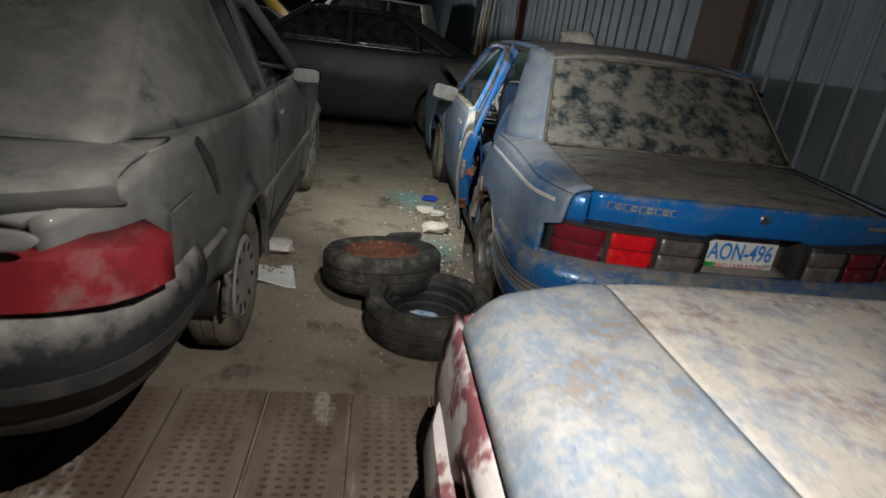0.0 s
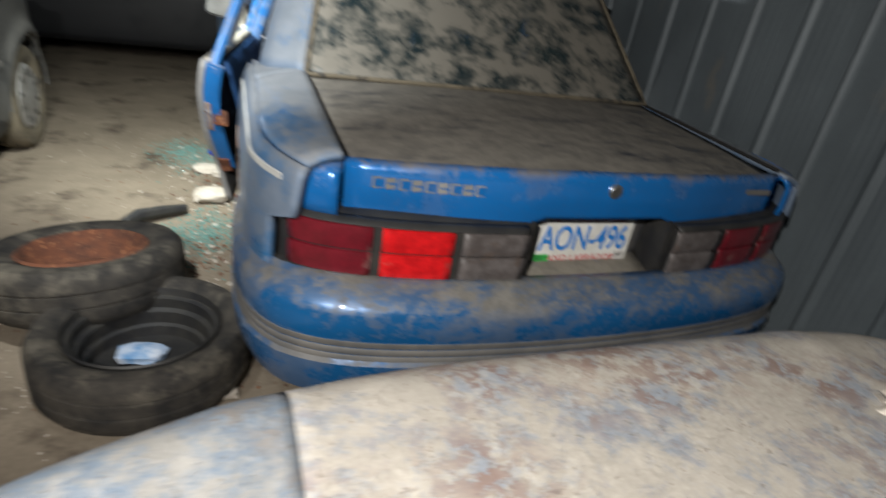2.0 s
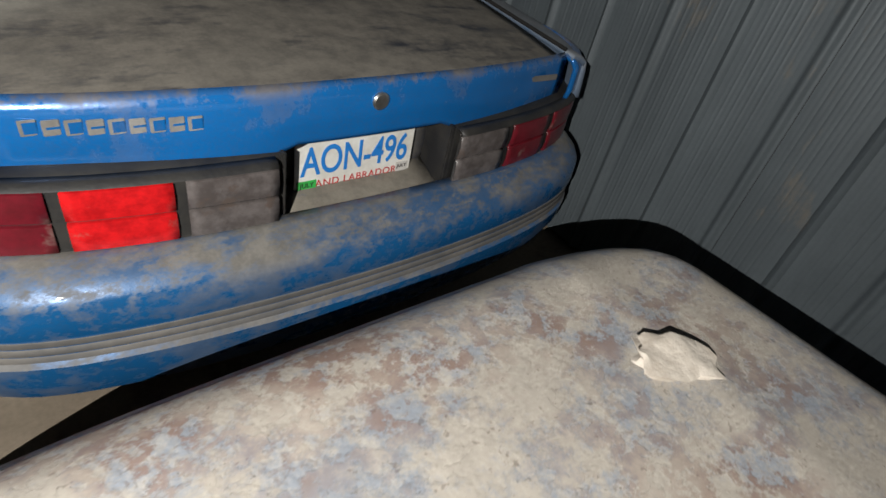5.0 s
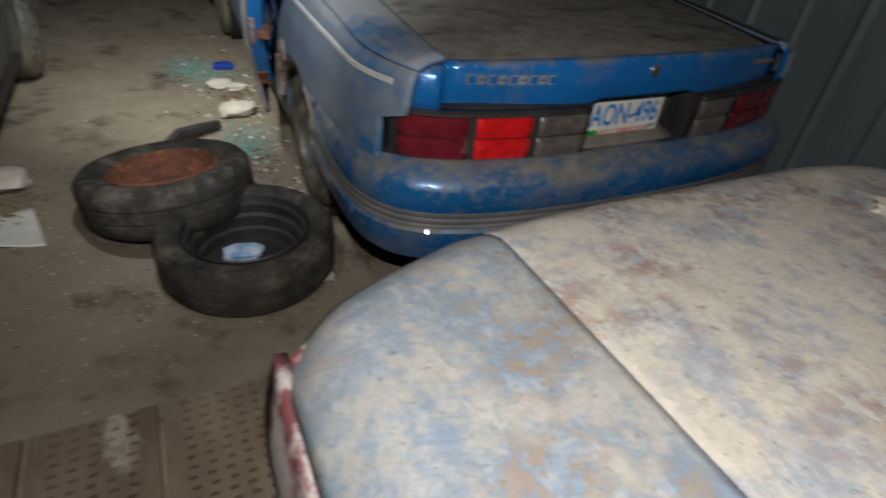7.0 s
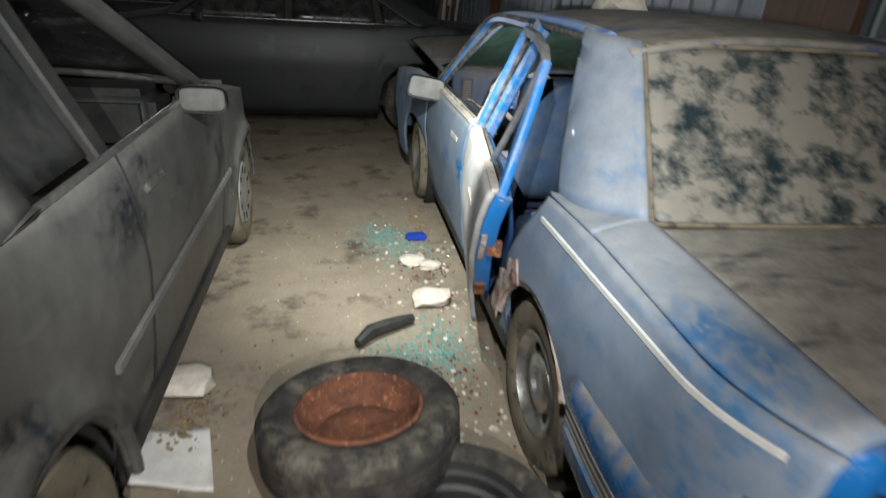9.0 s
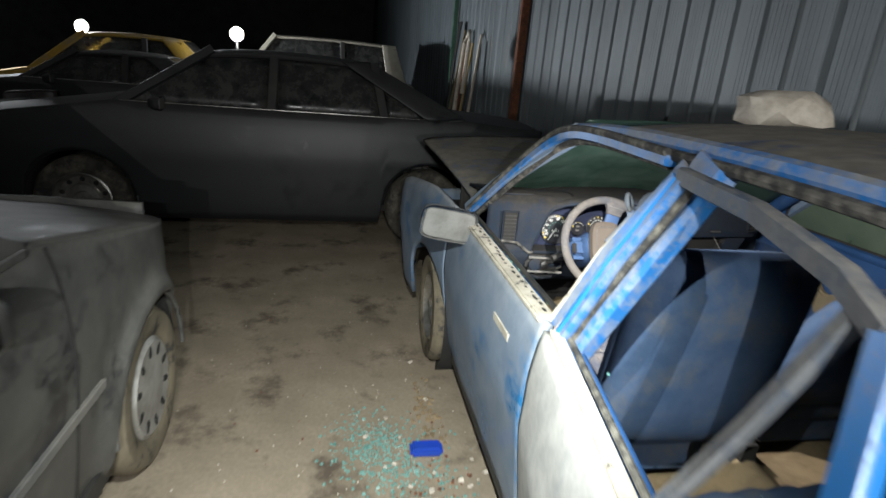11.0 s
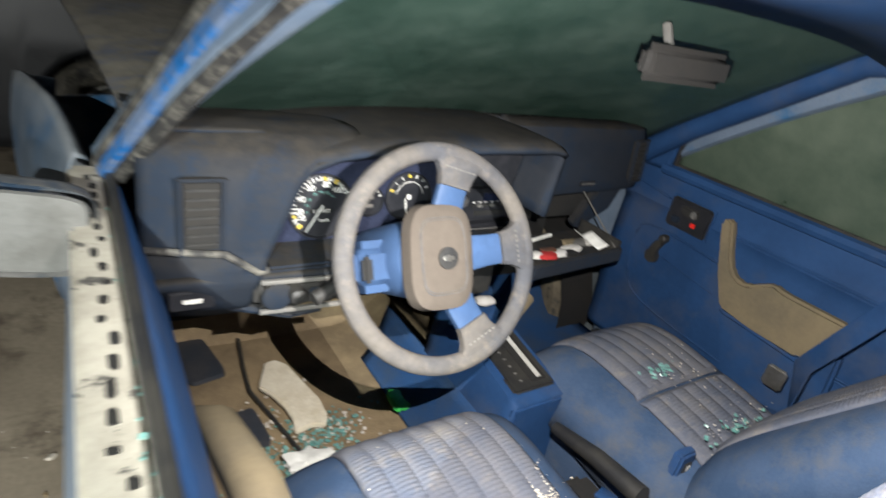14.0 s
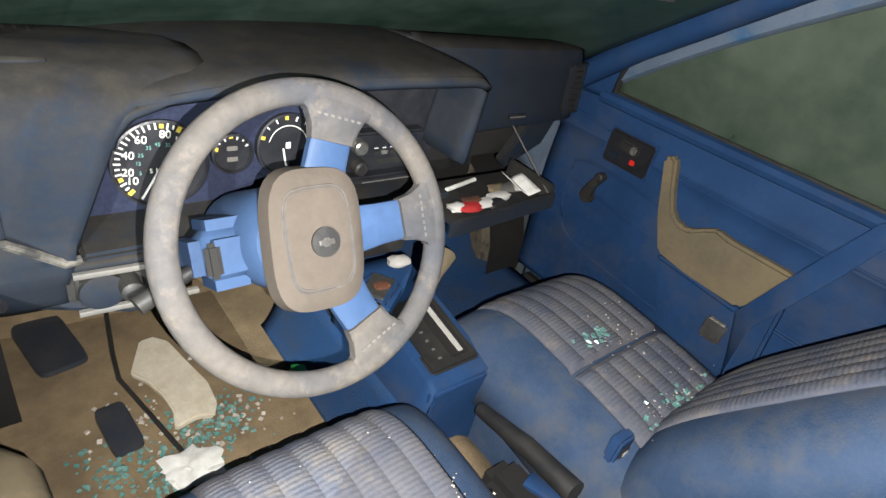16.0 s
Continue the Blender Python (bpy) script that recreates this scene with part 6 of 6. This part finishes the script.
    part("pillar_trim", tube([(-0.70, 3.22, 0.93), (-0.66, 3.03, 1.07), (-0.588, 2.70, 1.30), (-0.575, 2.55, 1.33)], 0.02, 10), M_DASH, e)
    part("headlining", grid(lambda u, v: (lerp(-0.575, 0.575, u), lerp(1.2, 2.60, v), 1.372 - 0.045 * abs(2 * u - 1) ** 2.6 - 0.045 * abs(2 * v - 1) ** 2.6), 10, 10), M_VINYL, e, solid=0.008)
    mr = part("rear_mirror", rbox((0.22, 0.03, 0.055), (0.02, 2.70, 1.235), 0.015, 3), M_VOID, e)
    part("mirror_stem", tube([(0, 2.715, 1.235), (0.02, 2.76, 1.29)], 0.008, 8), M_TRIM, mr)
    bt = thing("seat_belt", (0.69, 2.3, 0.4), "blue passenger seat belt hanging slack", "belt")
    part("webbing", bar([(0.66, 2.05, 1.10), (0.655, 2.408, 0.902), (0.645, 2.444, 0.811), (0.635, 2.482, 0.719), (0.620, 2.524, 0.617), (0.60, 2.50, 0.50), (0.58, 2.46, 0.35)], 0.050, 0.004, (0.3, 0.3, 1)), M_VINYL, bt)
    part("tongue", rbox((0.012, 0.05, 0.06), (0.615, 2.565, 0.552), 0.006), M_CHROME, bt, "steel tongue")
    # the driver's belt guide: loop, cover and trim on the middle pillar
    bt = thing("seat_belt_guide", (-0.60, 2.05, 0.9), "dusty blue belt guide and loop on the middle pillar", "belt")
    m_pale = surface("dust_greyed_plastic", (0.12, 0.135, 0.155), (0.09, 0.105, 0.13), 6, 0.7, third=(0.17, 0.16, 0.145), tscale=8)
    part("loop", lathe([(0.014 + 0.006 * math.cos(a), 0.006 * math.sin(a)) for a in np.linspace(0, 2 * math.pi, 11)[:-1]], 28, Matrix.Translation((-0.643, 2.120, 1.199)) @ pose(0, 0, 0, 62, 20, 30) @ Matrix.Diagonal((0.8, 1.3, 1, 1)), True), m_pale, bt)
    part("cover", padded(0.085, 0.115, 0.030, 2.6, 0.5, m=Matrix.Translation((-0.583, 2.100, 1.170)) @ pose(0, 0, 0, 66, 0, -28)), m_pale, bt, "grey dusty pillar cover")
    part("pillar_trim", bar([(-0.673, 2.120, 1.090), (-0.641, 2.120, 1.134), (-0.625, 2.120, 1.161), (-0.630, 2.120, 1.185)], [0.075, 0.06, 0.05, 0.035], 0.018, (0.8, 0.6, 0)), M_FRAME, bt, "tapering blue pillar trim")
    # pedals and mess in the footwell
    for x, w in ((-0.36, 0.11), (-0.23, 0.06)):
        p = part("pedal", rbox((w, 0.012, 0.06), (x, 3.46, 0.40), 0.006, m=None), M_DARK, e)
        part("pedal_arm", tube([(x, 3.47, 0.41), (x, 3.54, 0.62)], 0.008, 8), M_DARK, p)
    tagged(part("foam_piece", prism([(-0.434, 3.345), (-0.405, 3.348), (-0.380, 3.322), (-0.359, 3.227), (-0.343, 3.161), (-0.345, 3.096), (-0.360, 3.067), (-0.390, 3.078), (-0.437, 3.068), (-0.428, 3.111), (-0.433, 3.159), (-0.451, 3.216), (-0.474, 3.252), (-0.458, 3.289)], 0.016, Matrix(((1, 0, 0, 0), (0, 0, 1, 0), (0, 1, 0, 0.262), (0, 0, 0, 1))), 0.004), M_FOAM), "torn slab of pale foam on the driver's carpet", "litter")
    tagged(part("foam_piece", chunk((0.046, 0.034, 0.016), 71, (-0.432, 2.965, 0.275), rough=0.9, cuts=3), M_WHITE), "crumbled white foam among the glass", "litter")
    m_pad = surface("dark_pad", (0.03, 0.035, 0.045), (0.045, 0.045, 0.05), 20, 0.35)
    for x, y, a, w, l in ((-0.596, 3.427, 11, 0.095, 0.185), (-0.524, 3.128, 6, 0.055, 0.125)):
        tagged(part("rubber_pad", padded(w, l, 0.012, 7, 0.15, m=pose(x, y, 0.258, 0, 0, a)), m_pad), "dark rubber pad on the muddy carpet", "mat")
    tagged(part("green_scrap", chunk((0.02, 0.04, 0.008), 75, (-0.17, 3.06, 0.30)), M_GREEN), "bright green plastic scrap by the console", "litter")
    glassbits(420, ((-0.40, 3.04, 0.14, 0.10), (-0.36, 3.05, 0.08, 0.07), (-0.54, 3.03, 0.07, 0.10), (-0.46, 2.96, 0.06, 0.05)), 0.256, 0.0034, 5, "crumbled green glass over the driver's carpet")
    glassbits(120, ((-0.36, 3.05, 0.10, 0.08), (-0.45, 3.12, 0.12, 0.14)), 0.256, 0.003, 15, "plaster crumbs over the driver's carpet", M_STONE)
    glassbits(60, ((0.27, 2.665, 0.05, 0.02), (0.28, 2.47, 0.10, 0.03)), 0.590, 0.0034, 6, "glass crumbs on the passenger seat")
    glassbits(90, ((0.28, 2.47, 0.10, 0.03), (0.30, 2.62, 0.10, 0.10)), 0.596, 0.0012, 16, "plaster grains on the passenger seat", M_STONE)
    glassbits(800, ((-0.245, 2.53, 0.025, 0.09), (-0.25, 2.50, 0.03, 0.06), (-0.35, 2.54, 0.10, 0.10)), 0.600, 0.0009, 7, "plaster dust strewn over the driver's seat", M_FOAM)
    glassbits(60, ((-0.2, 3.2, 0.35, 0.12), (-0.35, 3.05, 0.2, 0.05)), 1.008, 0.0026, 17, "glass and plaster crumbs on the dash top", M_PAPER)


def glassbits(n, spots, z, size, seed, label, mat=None):
    """Scattered crumbs, one object of stuff."""
    rnd = random.Random(seed)
    verts, faces = [], []
    for _ in range(n):
        x, y, sx_, sy_ = spots[rnd.randrange(len(spots))]
        px, py = rnd.gauss(x, sx_ * 0.55), rnd.gauss(y, sy_ * 0.55)
        s_ = size * rnd.uniform(0.5, 1.5)
        a = rnd.uniform(0, 3.14)
        q = Matrix.Translation((px, py, z + s_ * 0.4)) @ Matrix.Rotation(a, 4, "Z") @ Matrix.Rotation(rnd.uniform(-0.6, 0.6), 4, "X")
        b = len(verts)
        for cx in (-1, 1):
            for cy in (-1, 1):
                for cz in (-1, 1):
                    verts.append(q @ Vector((cx * s_ * rnd.uniform(0.6, 1.2), cy * s_ * rnd.uniform(0.6, 1.2), cz * s_ * 0.5)))
        faces += [tuple(b + k for k in f) for f in ((0, 1, 3, 2), (4, 6, 7, 5), (0, 4, 5, 1), (2, 3, 7, 6), (0, 2, 6, 4), (1, 5, 7, 3))]
    me = bpy.data.meshes.new("glass_crumbs")
    me.from_pydata([tuple(v) for v in verts], [], faces)
    me.materials.append(mat or M_TEAL)
    return tagged(new("glass_crumbs", me), label, "glass", kind="stuff")


blue_car = build_blue()
build_cabin()


# ---- the other cars ----
hatch = car("charcoal_hatchback", pose(-2.80, -0.72, 0), "charcoal hatchback thick with dust, driver's glass gone, beside the blue sedan", 4.10, 1.70, 1.46, 1.01, 0.95, 0.84, 1.15, 3.52, (0.33, 1.05, 2.15, 2.95), M_CHAR, M_DARKGLASS, (1.85, 2.98), r=0.295, lamp=M_LAMPRED, lamp_z=0.875, lamp_h=0.140, lens_w=0.42, lamp_out=0.062, bumper_mat=M_BUMPBLK, low=[(-0.03, 0.735), (0.03, 0.722), (0.072, 0.70), (0.086, 0.675), (0.092, 0.64), (0.080, 0.56), (0.05, 0.49)], tyre=M_RUBBER_DUST, rims=M_HUBCAP, cover="hubcap", posts=(1.85,), trim=M_TRIM, cwide=1.10, bz=0.12, rear_mat=M_CHAR, tuck=0.075, mirror_y=2.50, bare_nose=True, tail_z=0.48, flare=0.035, open_door=True, seat_mat=M_GREYDUST)
part("quarter_recess", rbox((0.02, 0.19, 0.25), (-1.968, -0.30, 0.755), 0.03, 4), M_DARK, hatch)
part("quarter_panel_insert", rbox((0.02, 0.17, 0.23), (-1.964, -0.30, 0.755), 0.03, 4), M_CHAR, hatch)
part("vent_slot", bar([(-1.975, -0.10, 0.99), (-1.958, -0.04, 0.91), (-1.953, 0.02, 0.80)], [0.03, 0.05, 0.02], 0.012, (0, 1, 0.4)), M_DARK, hatch)
part("arch_flare", tube([(-1.952, 0.43 + 0.362 * math.cos(a), 0.295 + 0.362 * math.sin(a)) for a in np.linspace(-0.1, math.pi * 0.97, 26)], 0.018, 8), M_CHAR, hatch)
part("tail_spoiler", grid(lambda u, v: (-2.80 + lerp(-0.80, 0.80, u), -0.72 + 0.20 * abs(2 * u - 1) ** 5 + curve(v, [0, 0.35, 0.55, 0.7, 1], [0.28, 0.03, -0.055, -0.05, -0.01]), curve(v, [0, 0.35, 0.55, 0.7, 1], [1.022, 1.016, 0.998, 0.972, 0.945]) - 0.008 * abs(2 * u - 1) ** 5), 30, 12), M_CHAR, hatch, "dusty lip of the hatch", solid=0.012)
part("tail_band", grid(lambda u, v: (-2.80 + lerp(-0.76, 0.76, u), -0.772 + 0.20 * abs(2 * u - 1) ** 5 + 0.02 * v, lerp(0.965, 0.878, v)), 24, 3), M_BLACK, hatch, "glossy dark band above the lamps", solid=0.008)
part("badge_oval", padded(0.12, 0.045, 0.008, 2.0, 0.4, m=pose(-2.13, -0.752, 0.918, 90, 0, 8)), M_TRIM, hatch, "worn pale oval badge")
part("bumper_bead", tube([(-1.945, y, 0.66 - 0.02 * max(0, y + 0.2)) for y in np.linspace(-0.45, 0.04, 10)], 0.014, 8), M_TRIM, hatch)
car("black_sedan", pose(0.42, 5.50, 0, 0, 0, 93) @ Matrix.Translation((0.90, 0, 0)), "long black sedan dulled by dust, standing across the lane", 4.65, 1.80, 1.52, 1.07, 1.05, 0.92, 1.05, 3.66, (0.75, 1.55, 2.75, 3.40), M_BLACK, M_DARKGLASS, (1.35, 2.30, 3.2), r=0.33, posts=(1.42, 2.30), trim=M_CHROME, bumper_mat=M_BLACK, tyre=M_RUBBER)


def pale_sedan():
    """The near car: only its long bonnet end is seen."""
    e = thing("pale_sedan", (-0.38, -2.4, 0), "wrecked pale sedan with flaking blue, white and rust-brown paint", "car")
    cx, hw, y1 = -0.40, 0.80, -0.40
    nose = lambda x: y1 - (0.17 * abs((x - cx) / hw) ** 3.2 if x < cx else 0.15 * abs((x - cx) / hw) ** 9)

    def top(u, v):
        x = cx + lerp(-hw, hw, u)
        y = lerp(nose(x), -1.95, v)
        a = abs((x - cx) / hw)
        edge = 0.055 * max(0.0, 1 - (nose(x) - y) / 0.10) ** 2
        crease = 0.004 * math.exp(-((a - 0.60) / 0.05) ** 2)
        return (x, y, 0.765 + 0.05 * v + 0.012 * (1 - a ** 2) - 0.07 * max(0, (a - 0.86) / 0.14) ** 2 - edge + crease)
    split = 0.243
    part("bonnet", grid(lambda u, v: top(lerp(split, 1.0, u), v), 56, 60), M_PALE, e, "bonnet of flaking beige and rust-brown paint", solid=0.02)
    part("wing_top", grid(lambda u, v: top(lerp(0.0, split - 0.0006, u), v), 24, 60), M_PALEBLUE, e, "wing top of flaking white and sky-blue paint", solid=0.02)
    for s in (-1, 1):
        def side(u, v, s=s):
            y = lerp(nose(cx + hw), -4.6, u)
            z = lerp(0.703, arch_low(y, ((-1.25, 0.30), (-3.8, 0.30)), 0.22, 0.36), v)
            return (cx + s * (hw + 0.030 * math.sin(math.pi * min(1, v * 1.3)) ), y, z + 0.035 * 0)
        part("wing", grid(side, 60, 12), M_MAROON, e, "wing with maroon showing through white", solid=0.02)
        part("body_moulding", bar([(cx + s * (hw + 0.036), y, 0.60) for y in np.linspace(-0.66, -1.8, 8)], 0.02, 0.012, (0, 0, 1)), M_CHROME, e)
        for yw in (-1.25, -3.8):
            wheel(e, (cx + s * 0.69, yw, 0.30), s, 0.30, 0.18, 0.18, M_RUBBER, M_RUST)
    part("front_panel", grid(lambda u, v: (cx + lerp(-hw, hw, u), nose(cx + lerp(-hw, hw, u)) + 0.012 * math.sin(math.pi * v), lerp(0.715, 0.38, v)), 40, 10), M_MAROON, e, solid=0.02)
    pl = smooth_path([(cx - hw - 0.02, -1.0, 0), (cx - hw - 0.02, -0.62, 0), (cx - 0.5, -0.43, 0), (cx, -0.385, 0), (cx + 0.5, -0.43, 0), (cx + hw + 0.02, -0.62, 0), (cx + hw + 0.02, -1.0, 0)], 40)[::-1]
    part("bumper", wrap(pl, [(0.0, 0.52), (0.04, 0.51), (0.05, 0.45), (0.04, 0.36), (0.0, 0.34)]), M_MAROON, e, solid=0.02)
    part("cabin", rbox((1.35, 1.7, 0.55), (cx, -3.1, 1.08), 0.2, 4, taper=0.8), M_DARKGLASS, e)
    part("rear_deck", rbox((1.6, 2.7, 0.12), (cx, -3.25, 0.76), 0.03), M_PALEBLUE, e)
    tagged(part("plaster_lump", chunk((0.058, 0.036, 0.015), 77, (0, 0, 0), pose(0.058, -0.69, 0.806, 5, 0, -38), 0.55, 3), M_STONE), "thin broken plaster slab lying on the pale bonnet", "rubble")
    tagged(part("plaster_chip", chunk((0.016, 0.012, 0.008), 21, (-0.482, -0.54, 0.787)), M_WHITE), "small white plaster chip on the pale bonnet", "rubble")
    rnd = random.Random(8)
    for k in range(26):
        x, y = rnd.uniform(-0.95, 0.25), rnd.uniform(-1.0, -0.5)
        tagged(part("plaster_chip", chunk((0.005, 0.004, 0.003), 200 + k, (x, y, 0.781 + 0.04 * ((-0.4 - y) / 1.5)), cuts=1), M_STONE), "grain of fallen plaster on the pale bonnet", "rubble", "plaster grains on the bonnet")


pale_sedan()
car("cream_van", pose(-0.2, 11.3, 0, 0, 0, 92), "cream car far behind the black sedan", 3.6, 1.6, 1.86, 1.2, 1.2, 1.1, 0.8, 2.9, (0.15, 0.35, 2.3, 2.8), M_BEIGE, M_DARKGLASS, (1.2, 2.2), posts=(1.2,))
car("yellow_car", pose(-2.6, 9.6, 0, 0, 0, 95), "faded yellow car in the gloom", 3.6, 1.6, 1.62, 1.1, 1.0, 0.95, 0.8, 2.9, (0.4, 0.9, 2.0, 2.6), M_YELLOW, M_DARKGLASS, (1.2, 2.2), posts=(1.3,))
car("dark_sedan", pose(-2.4, 8.6, 0, 0, 0, 95), "dark sedan with an orange turn signal", 3.4, 1.6, 1.40, 1.05, 1.0, 0.95, 0.8, 2.7, (0.5, 1.0, 1.9, 2.4), M_BLACK, M_DARKGLASS, (1.2, 2.2), posts=(1.4,))


# ---- a far work lamp, a lamp added for a torch glint, junk by the wall, rubble ground ----
def lamp_or_glint(at, watts, turn=0):
    t = thing("lamp_or_glint", (at[0], at[1], 0), "lit lamp on a thin stand, the nearer one added for a torch glint", "lamp")
    part("pole", tube([(at[0], at[1], 0.02), (at[0], at[1], at[2] - 0.07)], 0.014, 10), M_TRIM, t)
    for k in range(3):
        a = 2.1 * k
        part("leg", tube([(at[0], at[1], 0.35), (at[0] + 0.35 * math.cos(a), at[1] + 0.35 * math.sin(a), 0.012)], 0.01, 8), M_TRIM, t)
    part("housing", rbox((0.16, 0.07, 0.12), (at[0], at[1] + 0.035, at[2]), 0.02), M_DARK, t)
    part("lens", lathe([(0.0, 0.035), (0.05, 0.028), (0.085, 0.0), (0.0, -0.002)], 28, pose(at[0], at[1] - 0.004, at[2], 90, 0, 0)), M_LAMPGLOW, t)
    d = bpy.data.lights.new("lamp_or_glint_light", "POINT")
    d.energy, d.shadow_soft_size, d.color = watts, 0.04, (0.9, 0.95, 1.0)
    o = new("lamp_or_glint_light", d)
    o.location = (at[0], at[1] - 0.12, at[2])


lamp_or_glint((-5.02, 10.0, 1.66), 700)
# Added lamp: stands in for the torch's glint on the black sedan.
lamp_or_glint((-2.75, 9.0, 1.72), 14)
jk = thing("leaning_junk", (0.35, 10.2, 0), "bent pipes, boards and a coat leaning on the wall", "junk")
for k, (dx, h, w, mt) in enumerate(((0.0, 2.1, 0.05, M_TAN), (0.12, 2.25, 0.16, M_DARK), (-0.1, 1.9, 0.07, M_YELLOW), (-0.2, 2.0, 0.05, M_STONE), (0.05, 1.8, 0.12, M_RUST))):
    part("board", bar([(wall_x(9.6) - 0.40 + 0.05 * k, 9.6 + dx * 4, 0.0), (wall_x(9.6) - 0.15 + 0.02 * k, 9.6 + dx * 4.2, h)], w, 0.03, (0, 1, 0)), mt, jk)
part("hose", tube([(wall_x(9) - 0.3, 8.9, 1.2), (wall_x(9) - 0.25, 8.95, 1.9), (wall_x(9) - 0.22, 9.1, 2.05), (wall_x(9) - 0.25, 9.25, 1.9), (wall_x(9) - 0.3, 9.3, 1.2), (wall_x(9) - 0.35, 9.3, 0.02)], 0.03, 8), M_STONE, jk)
tagged(part("rubble_ground", grid(lambda u, v: (lerp(-18, -5.2, u), lerp(8, 24, v), 0.01 + 0.12 * max(0, noise.noise((u * 30, v * 40, 0))) + 0.05), 60, 60), M_SOIL, smooth=False), "rough rubble-strewn ground in the far shed", "ground", kind="structure")
tagged(part("plaster_lump", chunk((0.13, 0.09, 0.055), 31, (-0.05, 2.40, 1.432)), M_STONE), "pale plaster lump lying on the blue roof", "rubble")


# ---- loose things on the floor ----
def loose_wheel(name, at, tilt, label, rim_mat, rust=True, r=0.32, rm=0.20):
    t = thing(name, at, label, "wheel")
    m = Matrix.Translation(at) @ tilt
    part("tyre", lathe(tyre_profile(r, 0.195, rm), 56, m, True), M_RUBBER, t)
    rim = [(rm + 0.004, 0.080), (rm - 0.006, 0.087), (rm - 0.012, 0.065), (rm - 0.02, 0.05), (rm - 0.03, 0.0), (0.150, -0.02), (0.12, -0.005), (0.07, 0.01), (0.03, 0.0), (0.0, 0.0)] if rust else [(rm, 0.080), (rm - 0.004, 0.086), (rm - 0.010, 0.06), (rm - 0.024, 0.055), (rm - 0.024, 0.02), (rm - 0.040, 0.012), (rm - 0.042, -0.03), (rm - 0.055, -0.036), (rm - 0.06, -0.07), (0.11, -0.075), (0.05, -0.06), (0, -0.06)]
    part("rim", lathe(rim, 48, m), rim_mat, t)
    return t


loose_wheel("loose_wheel", (-1.37, 1.00, 0.150), pose(0, 0, 0, -9, -3, 0), "worn tyre on a rusty steel rim, tilted on the floor", M_RUST)
loose_wheel("loose_wheel", (-1.14, 0.58, 0.098), pose(0, 0, 0, -2, 0, 0), "bare worn tyre lying flat, rubbish inside", M_DARK, False, 0.31, 0.222)
t = tagged(part("plaster_chunk", chunk((0.11, 0.075, 0.035), 3, (-2.02, 1.42, 0.036)), M_STONE), "pale flat plaster chunk on the floor", "rubble")
t = tagged(part("paper_sheet", grid(lambda u, v: (-2.16 + 0.34 * u - 0.06 * v, 0.98 + 0.26 * v - 0.05 * u, 0.012 + 0.012 * math.sin(5 * u + 2 * v)), 12, 10), M_PAPER, solid=0.003), "grubby white paper sheet lying on the floor", "paper")
for i, (x, y, sz) in enumerate(((-0.97, 1.98, 0.10), (-1.03, 2.42, 0.07), (-0.93, 2.36, 0.06), (-0.92, 0.42, 0.05))):
    tagged(part("plaster_chunk", chunk((sz, sz * 0.7, sz * 0.35), 11 + i, (x, y, sz * 0.36)), M_STONE), "broken pale plaster chunk among the glass", "rubble")
tagged(part("blue_plastic_bit", rbox((0.13, 0.07, 0.04), (-0.96, 2.75, 0.021), 0.012, m=None), M_BLUEPLASTIC), "bright blue plastic scrap on the floor", "scrap")
b = thing("black_bracket", (-1.22, 1.72, 0), "torn black plastic bracket lying on the floor", "scrap")
part("body", tube([(-1.36, 1.62, 0.035), (-1.30, 1.69, 0.045), (-1.20, 1.75, 0.04), (-1.10, 1.80, 0.035)], [0.02, 0.032, 0.03, 0.022], 8), M_DARK, b)

glassbits(900, ((-1.04, 2.62, 0.20, 0.28), (-1.17, 2.80, 0.15, 0.2)), 0.001, 0.0038, 2, "spread of crumbled green safety glass on the floor")
glassbits(900, ((-0.98, 1.62, 0.13, 0.30), (-1.12, 1.55, 0.2, 0.15)), 0.001, 0.0038, 3, "spread of crumbled green safety glass by the wheel")
glassbits(160, ((-0.95, 2.1, 0.25, 0.9), (-1.0, 1.0, 0.3, 0.5)), 0.001, 0.007, 9, "grit and brick crumbs on the floor", M_STONE)
glassbits(220, ((-1.5, 1.5, 0.5, 1.6), (-0.95, 0.5, 0.2, 0.3)), 0.001, 0.003, 10, "fine dark grit on the floor", M_RUST)
glassbits(36, ((-0.775, 2.6, 0.010, 0.5),), 0.901, 0.002, 12, "glass crumbs along the door top")
glassbits(60, ((-0.35, 1.66, 0.2, 0.12),), 0.592, 0.004, 13, "glass crumbs on the rear bench")
glassbits(420, ((-1.3, 2.6, 0.7, 1.6), (-1.55, 0.7, 0.5, 0.5)), 0.001, 0.0022, 21, "pale grit scattered on the dusty floor", M_STONE)
glassbits(260, ((-0.95, 2.35, 0.16, 0.35), (-1.02, 1.35, 0.18, 0.3)), 0.001, 0.0045, 22, "brown leaf and rubble bits beside the sedan", M_RUST)
glassbits(200, ((-1.95, 1.25, 0.10, 0.16), (-0.92, 3.0, 0.05, 0.25)), 0.001, 0.006, 23, "brick and plaster bits by the paper", M_CARPET)
tagged(part("crumpled_pack", chunk((0.07, 0.045, 0.02), 41, (-1.16, 0.60, 0.055)), surface("blue_white_wrapper", (0.55, 0.6, 0.68), (0.08, 0.25, 0.5), 14, 0.4)), "blue and white wrapper lying inside the bare tyre", "litter")
